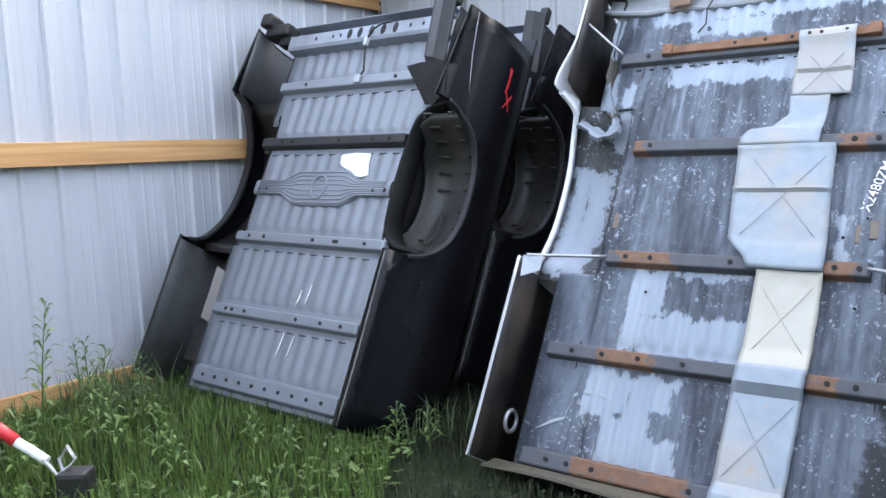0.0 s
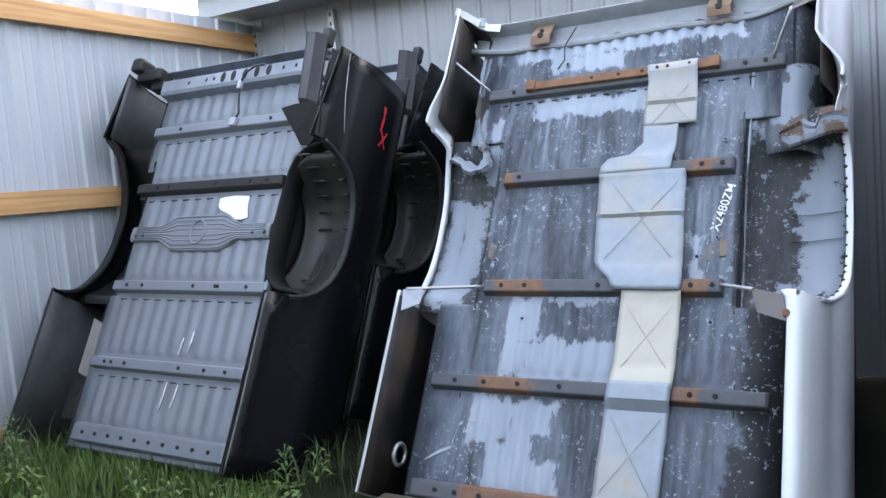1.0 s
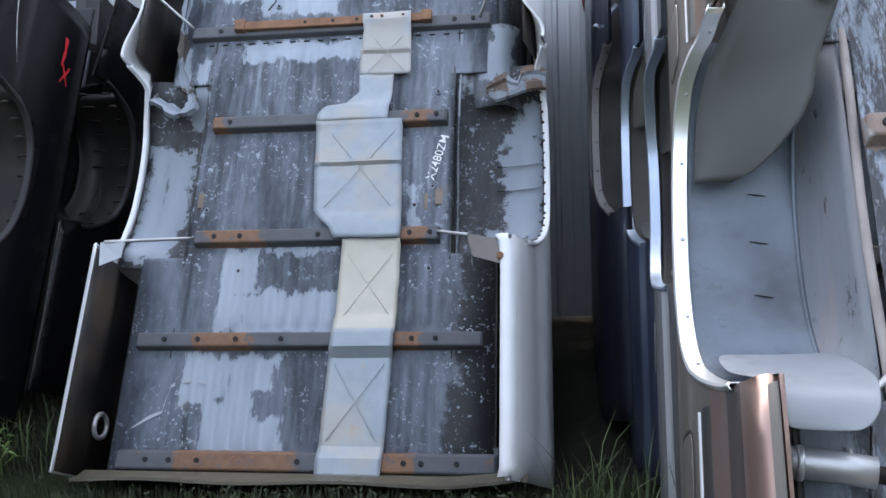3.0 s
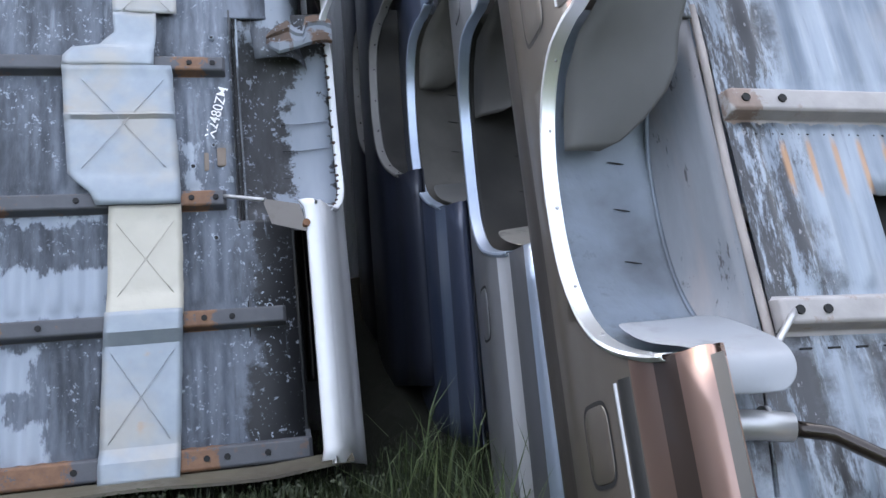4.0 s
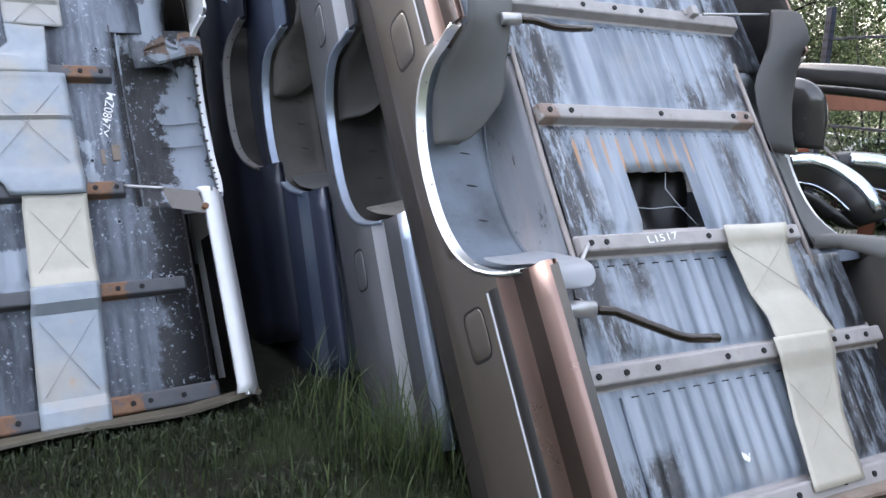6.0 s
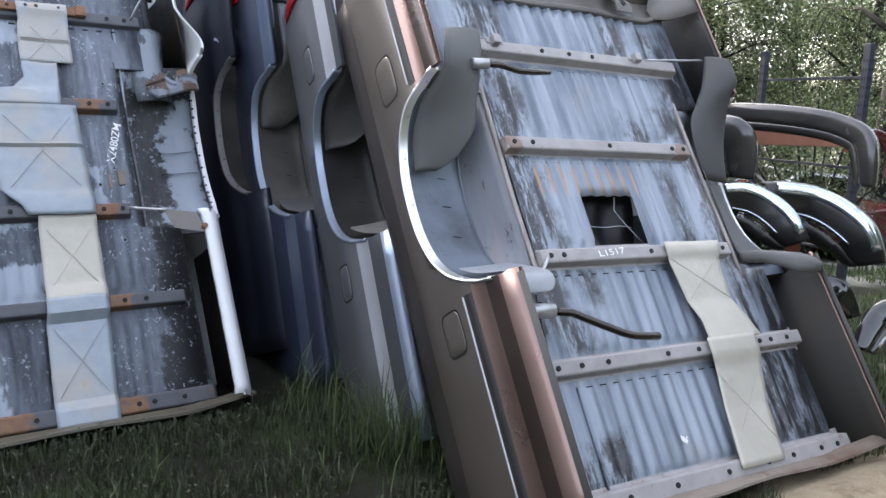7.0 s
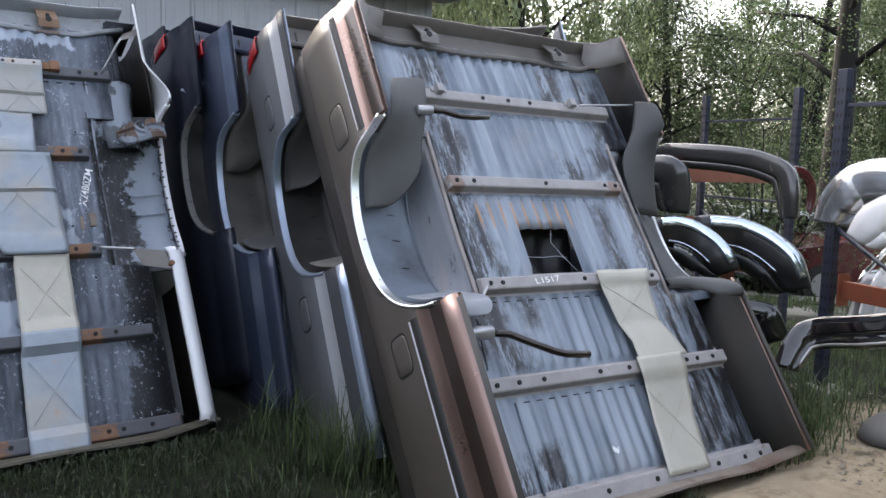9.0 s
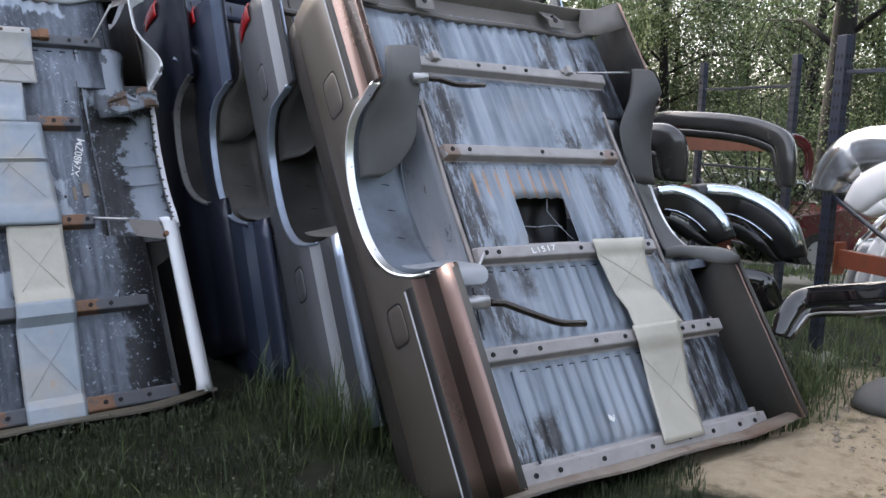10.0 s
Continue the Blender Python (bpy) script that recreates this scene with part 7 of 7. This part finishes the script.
def leaf_cloud(centres, per, spread, size, rng, droop=0.0):
    """Small pointed leaves round each centre."""
    c = np.repeat(centres, per, axis=0)
    n = len(c)
    p = c + rng.normal(0, 1, (n, 3)) * np.array([spread, spread, spread * 0.8])
    if droop:
        p[:, 2] -= np.abs(rng.normal(0, droop, n))
    d = rng.normal(0, 1, (n, 3))
    if droop:
        d[:, 2] = -np.abs(d[:, 2]) - 1.6
    d /= np.linalg.norm(d, axis=1, keepdims=True)
    e = np.cross(d, rng.normal(0, 1, (n, 3)))
    e /= np.linalg.norm(e, axis=1, keepdims=True) + 1e-9
    s = size * rng.uniform(0.6, 1.35, (n, 1))
    wid = 0.22 if droop else 0.36
    v = np.stack([p - d * s * 0.5, p + e * s * wid, p + d * s * 0.6, p - e * s * wid], 1).reshape(-1, 3)
    return v, None


def tree(x, y, height, radius, seed, leaf, willow=False, low=0.25, dens=1.0, label="broad leafy tree at the yard's edge", size=0.058, thick=1.0):
    rng = np.random.default_rng(seed)
    z0 = ground_z(x, y)
    tr = thing("tree", Matrix.Translation((x, y, z0)), label, "tree", "trees at the yard's edge")
    bm = bmesh.new()
    r0 = (0.017 * height + 0.02) * thick
    lean = rng.normal(0, 0.035, 2)
    trunk = [Vector((lean[0] * h * height + 0.05 * math.sin(4 * h + seed), lean[1] * h * height, h * height * 0.85)) for h in np.linspace(0, 1, 8)]
    add_tube(bm, trunk, [r0 * (1.25 - h) for h in np.linspace(0.0, 1.1, 8)], 9)
    tips = []
    for k in range(16):
        h = low + (0.92 - low) * (k + rng.uniform(0, 0.8)) / 16
        base = trunk[0].lerp(trunk[-1], h)
        a = rng.uniform(0, 2 * math.pi)
        ln = radius * (0.55 + 0.6 * rng.uniform()) * (1.1 - 0.45 * h)
        end = base + Vector((math.cos(a) * ln, math.sin(a) * ln, ln * rng.uniform(0.15, 0.7)))
        mid = base.lerp(end, 0.5) + Vector((0, 0, 0.12 * ln))
        add_tube(bm, [base, mid, end], [r0 * 0.36 * (1.1 - h), r0 * 0.22 * (1.1 - h), r0 * 0.08], 6)
        for q in (mid, end, base.lerp(end, 0.75), base.lerp(end, 0.9)):
            tips.append(q)
            for j in range(2):
                tw = q + Vector(rng.normal(0, 1, 3)) * radius * 0.18
                add_tube(bm, [q, q.lerp(tw, 0.5) + Vector((0, 0, 0.05)), tw], [r0 * 0.07, r0 * 0.05, r0 * 0.02], 4, caps=False)
                tips.append(tw)
    part("trunk", bm, M["bark"], tr)
    tips = np.array([tuple(t) for t in tips])
    tips = tips[rng.uniform(0, 1, len(tips)) < 0.56]
    if willow:
        strands = np.repeat(tips, 3, axis=0) + rng.normal(0, radius * 0.12, (len(tips) * 3, 3))
        steps = np.concatenate([strands - np.array([0, 0, 0.14 * i]) for i in range(13)])
        v, f = leaf_cloud(steps, int(3 * dens) or 1, 0.07, 0.085, rng, 0.10)
    else:
        v, f = leaf_cloud(tips, int(250 * dens), radius * 0.10, size, rng)
    mesh_object("crown", v, f, leaf, tr)
    return tr


tree(9.2, 4.6, 8.5, 2.6, 1, M["leaf_b"], True, 0.4, 2.4, "drooping willow tree beside the building")
tree(11.5, 2.9, 9.5, 2.9, 2, M["leaf_b"], True, 0.4, 2.4, "drooping willow tree beside the building")
tree(13.0, 5.6, 10.0, 3.0, 3, M["leaf_b"], True, 0.35, 2.4, "drooping willow tree beside the building")
tree(12.55, -2.32, 10.5, 2.4, 4, M["leaf_a"], False, 0.35, 0.9, "tall dark-trunked tree with sparse crown", 0.045, 1.15)
# two trees added out of view, to keep sun off the bronze bed's corner
tree(8.1, 7.8, 12.5, 2.8, 5, M["leaf_a"], False, 0.30, 2.0, "unseen tree added behind the building to block sun", 0.085)
tree(9.4, 9.3, 13.0, 2.8, 6, M["leaf_a"], False, 0.35, 2.0, "unseen tree added behind the building to block sun", 0.085)
spots = ((17.5, 3.0, 9.5, 3.0), (19.0, 0.2, 9.0, 3.2), (18.2, -2.6, 9.2, 3.0), (20.5, -5.0, 10, 3.2), (16.5, -5.6, 8.0, 2.6), (22.0, 6.0, 11, 3.5), (23.5, 2.0, 11, 3.4), (24.0, -2.0, 11, 3.4), (21.5, -7.5, 10, 3.0), (15.5, 6.8, 9, 2.8), (18.0, 9.5, 10, 3.2))
for i, (x, y, h, r) in enumerate(spots):
    tree(x, y, h, r, 20 + i, M["leaf_a"] if i % 3 else M["leaf_b"], False, 0.16, 1.25)


for i in range(15):
    a = radians(-26 + 4.2 * i)
    d = 25.5 + 2.0 * math.sin(i * 1.9)
    tree(-2 + d * math.cos(a), 0.5 + d * math.sin(a), 7.6 + 1.4 * math.sin(i * 2.7), 2.8, 140 + i, M["leaf_a"], False, 0.10, 0.60, "dense dark tree in the wood behind", 0.072)


def bush(x, y, h, r, seed, leaf=None):
    rng = np.random.default_rng(seed)
    b = thing("bush", Matrix.Translation((x, y, ground_z(x, y))), "dense green undergrowth bush below the trees", "bush", "bushes below the trees")
    bm = bmesh.new()
    tips = []
    for k in range(14):
        a = rng.uniform(0, 2 * math.pi)
        e = Vector((math.cos(a) * r * rng.uniform(0.2, 1), math.sin(a) * r * rng.uniform(0.2, 1), h * rng.uniform(0.3, 1)))
        add_tube(bm, [(0, 0, 0), e * 0.5 + Vector((0, 0, 0.1)), e], [0.03, 0.018, 0.006], 5)
        tips += [tuple(e), tuple(e * 0.7), tuple(e * 0.45)]
    part("stem", bm, M["bark"], b)
    v, f = leaf_cloud(np.array(tips), 210, r * 0.20, 0.040, rng)
    mesh_object("crown", v, f, leaf or M["leaf_a"], b)


for i in range(16):
    a = radians(-24 + 3.6 * i)
    d = 15.5 + 2.5 * math.sin(i * 2.3)
    bush(-2 + d * math.cos(a), 0.2 + d * math.sin(a), 2.6 + 0.7 * math.sin(i * 1.7), 1.7, 60 + i, M["leaf_a"] if i % 2 else M["leaf_b"])


# unseen ring of leaves, added behind the camera to cut light from the horizon
rng = np.random.default_rng(77)
ang = rng.uniform(radians(175), radians(322), 26000)
dist = rng.uniform(10.5, 13.0, 26000)
top = 5.2 + 1.0 * np.sin(ang * 9.0) + 0.8 * np.sin(ang * 23.0)
pts = np.stack([-1.0 + dist * np.cos(ang), 1.0 + dist * np.sin(ang), rng.uniform(0.0, 1.0, 26000) ** 0.8 * top], 1)
v, f = leaf_cloud(pts, 1, 0.15, 0.42, rng)
tagged(mesh_object("shade_woods", v, f, M["leaf_a"]), "unseen leaf ring added to block low light on the yard", "trees", kind="stuff")


# ---------------------------------------------------------------- grass and weeds
def blades(name, pts, hmin, hmax, width, material, rng, label, lean=0.5):
    n = len(pts)
    h = rng.uniform(hmin, hmax, n)
    a = rng.uniform(0, 2 * math.pi, n)
    side = np.stack([np.cos(a), np.sin(a), np.zeros(n)], 1)
    tilt = np.stack([-np.sin(a), np.cos(a), np.zeros(n)], 1) * (rng.uniform(0.1, 1, n) * lean * h)[:, None]
    base = np.array([(x, y, ground_z(x, y) - 0.005) for x, y in pts])
    up = np.zeros((n, 3))
    up[:, 2] = h
    w = (width * rng.uniform(0.6, 1.3, n))[:, None]
    mid = base + up * 0.6 + tilt * 0.35
    tip = base + up * 0.95 + tilt
    v = np.stack([base - side * w, base + side * w, mid + side * w * 0.8, mid - side * w * 0.8, tip], 1).reshape(-1, 3)
    f = []
    for i in range(n):
        k = 5 * i
        f.append((k, k + 1, k + 2, k + 3))
        f.append((k + 3, k + 2, k + 4))
    ob = mesh_object(name, v, f, material)
    return tagged(ob, label, "grass", kind="stuff")


def scatter(n, x0, x1, y0, y1, rng, keep):
    p = np.stack([rng.uniform(x0, x1, n), rng.uniform(y0, y1, n)], 1)
    return p[[keep(x, y) for x, y in p]]


def in_yard(x, y):
    u, m = x * 0.8 - y * 0.6, x * 0.6 + y * 0.8
    if u < FENCE_U + 0.08 or m > WALL_M - 0.1:
        return False
    if m > 3.1 and u > -0.2:
        return False
    dirt = noise.noise(Vector((x * 1.1, y * 1.1, 7)))
    if y < (0.0 if x < 2.3 else -0.62) + 0.22 * dirt and 0.8 < x < 3.25 + 0.4 * dirt:
        return dirt > 0.34
    return noise.noise(Vector((x * 1.7, y * 1.7, 1))) > -0.60


rng = np.random.default_rng(5)
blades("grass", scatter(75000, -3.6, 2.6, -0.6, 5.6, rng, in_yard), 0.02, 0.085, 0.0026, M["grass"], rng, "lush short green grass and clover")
blades("grass", scatter(34000, -3.6, 0.4, 1.8, 5.6, rng, lambda x, y: in_yard(x, y) and x < -0.3), 0.06, 0.17, 0.0034, M["lit_grass"], rng, "lush grass by the fence, coloured lighter for open light")
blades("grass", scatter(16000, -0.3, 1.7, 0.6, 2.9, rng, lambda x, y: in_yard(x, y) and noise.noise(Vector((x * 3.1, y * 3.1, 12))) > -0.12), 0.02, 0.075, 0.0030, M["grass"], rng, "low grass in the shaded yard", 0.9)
# the lighter blades stand for sun on the ground by the rack
blades("grass", scatter(24000, 2.2, 9.5, -4.5, 3.0, rng, in_yard), 0.03, 0.11, 0.0040, M["tall_and_lit_grass"], rng, "patchy green grass by the rack")
blades("far_grass", scatter(14000, 7.0, 16.0, -6.0, 6.0, rng, lambda x, y: noise.noise(Vector((x * 0.5, y * 0.5, 4))) > -0.15), 0.05, 0.16, 0.010, M["tall_and_lit_grass"], rng, "rough grass beyond the rack")


def clump(cx, cy, n, spread, hmin, hmax, rng, label):
    p = np.stack([rng.normal(cx, spread, n), rng.normal(cy, spread, n)], 1)
    return blades("grass_clump", p, hmin, hmax, 0.0036, M["tall_and_lit_grass"], rng, label, 0.85)


for cx, cy, n, sp, h0, h1, what in (
        (1.42, 1.62, 190, 0.12, 0.18, 0.46, "tall green grass clump at the foot of a bed"), (1.70, 2.02, 60, 0.12, 0.15, 0.40, "tall green grass clump at the foot of a bed"),
        (1.50, 1.36, 70, 0.10, 0.12, 0.34, "tall green grass clump at the foot of a bed"), (0.95, 1.75, 26, 0.22, 0.08, 0.20, "loose grass tuft in the shaded yard"),
        (0.55, 2.05, 26, 0.25, 0.06, 0.16, "loose grass tuft in the shaded yard"), (2.42, -0.52, 110, 0.07, 0.05, 0.17, "green grass tuft at the edge of the dirt"),
        (2.66, -0.62, 150, 0.09, 0.06, 0.20, "green grass tuft at the edge of the dirt"), (2.95, -0.70, 150, 0.10, 0.06, 0.22, "green grass tuft at the edge of the dirt"),
        (3.22, -0.76, 110, 0.10, 0.06, 0.24, "tuft of grass round the rack post"), (2.62, -0.92, 50, 0.06, 0.03, 0.11, "small grass tuft on the dirt"),
        (3.55, -1.0, 120, 0.20, 0.05, 0.16, "tuft of grass round the rack post"), (-1.95, 4.55, 220, 0.20, 0.12, 0.36, "tall grass along the fence foot"),
        (-0.15, 4.05, 120, 0.14, 0.10, 0.26, "tall grass beside a black bed")):
    clump(cx, cy, n, sp, h0, h1, rng, what)


def low_leaves(n, keep, size, label, area=(-2.6, 2.4, 0.8, 5.4), material=None):
    p = scatter(n, *area, rng, keep)
    m = len(p)
    c = np.array([(x, y, ground_z(x, y) + rng.uniform(0.02, 0.09)) for x, y in p])
    a = rng.uniform(0, 2 * math.pi, m)
    d = np.stack([np.cos(a), np.sin(a), rng.uniform(-0.35, 0.35, m)], 1)
    e = np.stack([-np.sin(a), np.cos(a), rng.uniform(-0.3, 0.3, m)], 1)
    s = (size * rng.uniform(0.6, 1.4, m))[:, None]
    v = np.stack([c - d * s * 0.5, c + e * s * 0.26, c + d * s * 0.6, c - e * s * 0.26], 1).reshape(-1, 3)
    ob = mesh_object("ground_leaves", v, None, material or M["grass"])
    return tagged(ob, label, "weeds", kind="stuff")


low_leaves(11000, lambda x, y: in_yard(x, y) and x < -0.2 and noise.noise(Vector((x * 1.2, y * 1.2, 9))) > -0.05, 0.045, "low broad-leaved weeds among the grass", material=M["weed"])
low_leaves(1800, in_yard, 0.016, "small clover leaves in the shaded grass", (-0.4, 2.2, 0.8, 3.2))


def on_dirt(x, y):
    """Where stones and leaves lie on the dirt."""
    return noise.noise(Vector((x * 2.0, y * 2.0, 5))) > -0.25


p = scatter(5200, 1.0, 3.6, -3.2, -0.6, rng, on_dirt)
k = len(p)
base = np.array([(x, y, ground_z(x, y)) for x, y in p])
sz = 0.003 + 0.013 * rng.uniform(0, 1, k) ** 2.2 * rng.uniform(0.5, 1.5, k)
corner = np.array([(1, 0, 0.2), (0, 1, 0.15), (-1, 0, 0.25), (0, -1, 0.1), (0.1, 0.1, 0.9)])
jit = rng.uniform(0.6, 1.4, (k, 5, 3))
v = (base[:, None, :] + corner[None] * jit * sz[:, None, None]).reshape(-1, 3)
f = []
for i in range(k):
    q = 5 * i
    f += [(q, q + 1, q + 4), (q + 1, q + 2, q + 4), (q + 2, q + 3, q + 4), (q + 3, q, q + 4)]
tagged(mesh_object("gravel", v, f, plain("pale_stone", (0.19, 0.16, 0.12), 0.9, vary=0.45, scale=30)), "small pale stones scattered on the dirt", "gravel", kind="stuff")
p = scatter(500, 1.0, 3.6, -3.0, -0.5, rng, on_dirt)
c = np.array([(x, y, ground_z(x, y) + 0.012) for x, y in p])
a = rng.uniform(0, 2 * math.pi, len(p))
d = np.stack([np.cos(a), np.sin(a), rng.uniform(-0.2, 0.4, len(p))], 1)
e = np.stack([-np.sin(a), np.cos(a), rng.uniform(-0.2, 0.3, len(p))], 1)
sz = (rng.uniform(0.015, 0.045, len(p)))[:, None]
v = np.stack([c - d * sz * 0.5, c + e * sz * 0.3, c + d * sz * 0.6, c - e * sz * 0.3], 1).reshape(-1, 3)
tagged(mesh_object("fallen_leaves", v, None, M["dry"]), "dry brown leaves fallen on the dirt", "leaves", kind="stuff")


def weed(x, y, h, seed, leaves=26, size=0.10):
    """A single upright weed: a stem with narrow leaves all round."""
    r = random.Random(seed)
    w = thing("weed", Matrix.Translation((x, y, ground_z(x, y))), "upright green weed with narrow leaves", "weed", "weeds in the grass")
    bx, by = r.uniform(-0.1, 0.1) * h, r.uniform(-0.1, 0.1) * h
    stem = [Vector((bx * t * t, by * t * t, h * t)) for t in np.linspace(0, 1, 7)]
    bm = bmesh.new()
    add_tube(bm, stem, [0.005 * (1.1 - t) + 0.0012 for t in np.linspace(0, 1, 7)], 6)
    part("stem", bm, M["weed"], w)
    bm = bmesh.new()
    for i in range(leaves):
        t = 0.25 + 0.75 * i / leaves
        p = Vector((bx * t * t, by * t * t, h * t))
        a = i * 2.4 + r.uniform(-0.3, 0.3)
        d = Vector((math.cos(a), math.sin(a), 0.35 + 0.5 * t))
        d.normalize()
        e = Vector((-math.sin(a), math.cos(a), 0))
        ln = size * (1.15 - 0.55 * t) * r.uniform(0.8, 1.2)
        mid = p + d * ln * 0.55 + Vector((0, 0, 0.01))
        tip = p + d * ln - Vector((0, 0, ln * 0.28))
        wd = ln * 0.085
        q = [bm.verts.new(c) for c in (p, mid + e * wd, tip, mid - e * wd)]
        bm.faces.new(q)
    part("leaves", bm, M["weed"], w)


for i, (x, y, h) in enumerate(((-1.95, 3.72, 0.78), (-2.05, 4.35, 0.45), (-1.78, 3.95, 0.50), (-1.70, 3.75, 0.42), (-1.55, 3.60, 0.46), (-1.62, 4.10, 0.34), (-1.35, 3.55, 0.30), (-1.20, 3.35, 0.26), (-2.12, 4.6, 0.38), (-1.85, 4.7, 0.30), (-0.28, 3.80, 0.22), (-0.12, 3.72, 0.20), (-1.9, 3.4, 0.35), (-0.75, 3.55, 0.18), (-0.95, 3.75, 0.2))):
    weed(x, y, h, i, int(14 + 30 * h), 0.10 + 0.05 * h)


# ---------------------------------------------------------------- ratchet tackle in the grass
tackle = thing("ratchet_tackle", Matrix.Translation((-1.62, 3.22, 0.0)), "steel shackle with red and white sleeve on a black block", "tackle")
bm = bmesh.new()
add_tube(bm, [(-0.42, 0.10, 0.40), (-0.30, 0.06, 0.33), (-0.20, 0.03, 0.27)], 0.026, 10)
part("red_sleeve", bm, M["red_decal"], tackle, "red plastic sleeve")
bm = bmesh.new()
add_tube(bm, [(-0.20, 0.03, 0.27), (-0.12, 0.02, 0.22), (-0.07, 0.01, 0.19)], 0.020, 10)
part("white_sleeve", bm, M["white_paper"], tackle, "white plastic sleeve")
bm = bmesh.new()
add_tube(bm, [(-0.08, 0, 0.20), (-0.03, 0, 0.13), (0.02, 0, 0.16), (0.05, 0, 0.20), (0.01, 0.03, 0.24), (-0.03, 0.03, 0.19), (0.0, 0.0, 0.13), (0.02, 0.0, 0.05)], 0.009, 8)
part("shackle", bm, M["dull_steel"], tackle, "bright steel shackle")
bm = bmesh.new()
add_box(bm, -0.02, 0.11, -0.05, 0.06, 0.0, 0.15, 0.02)
part("block", bm, M["black_rubber"], tackle, "black rubber block")
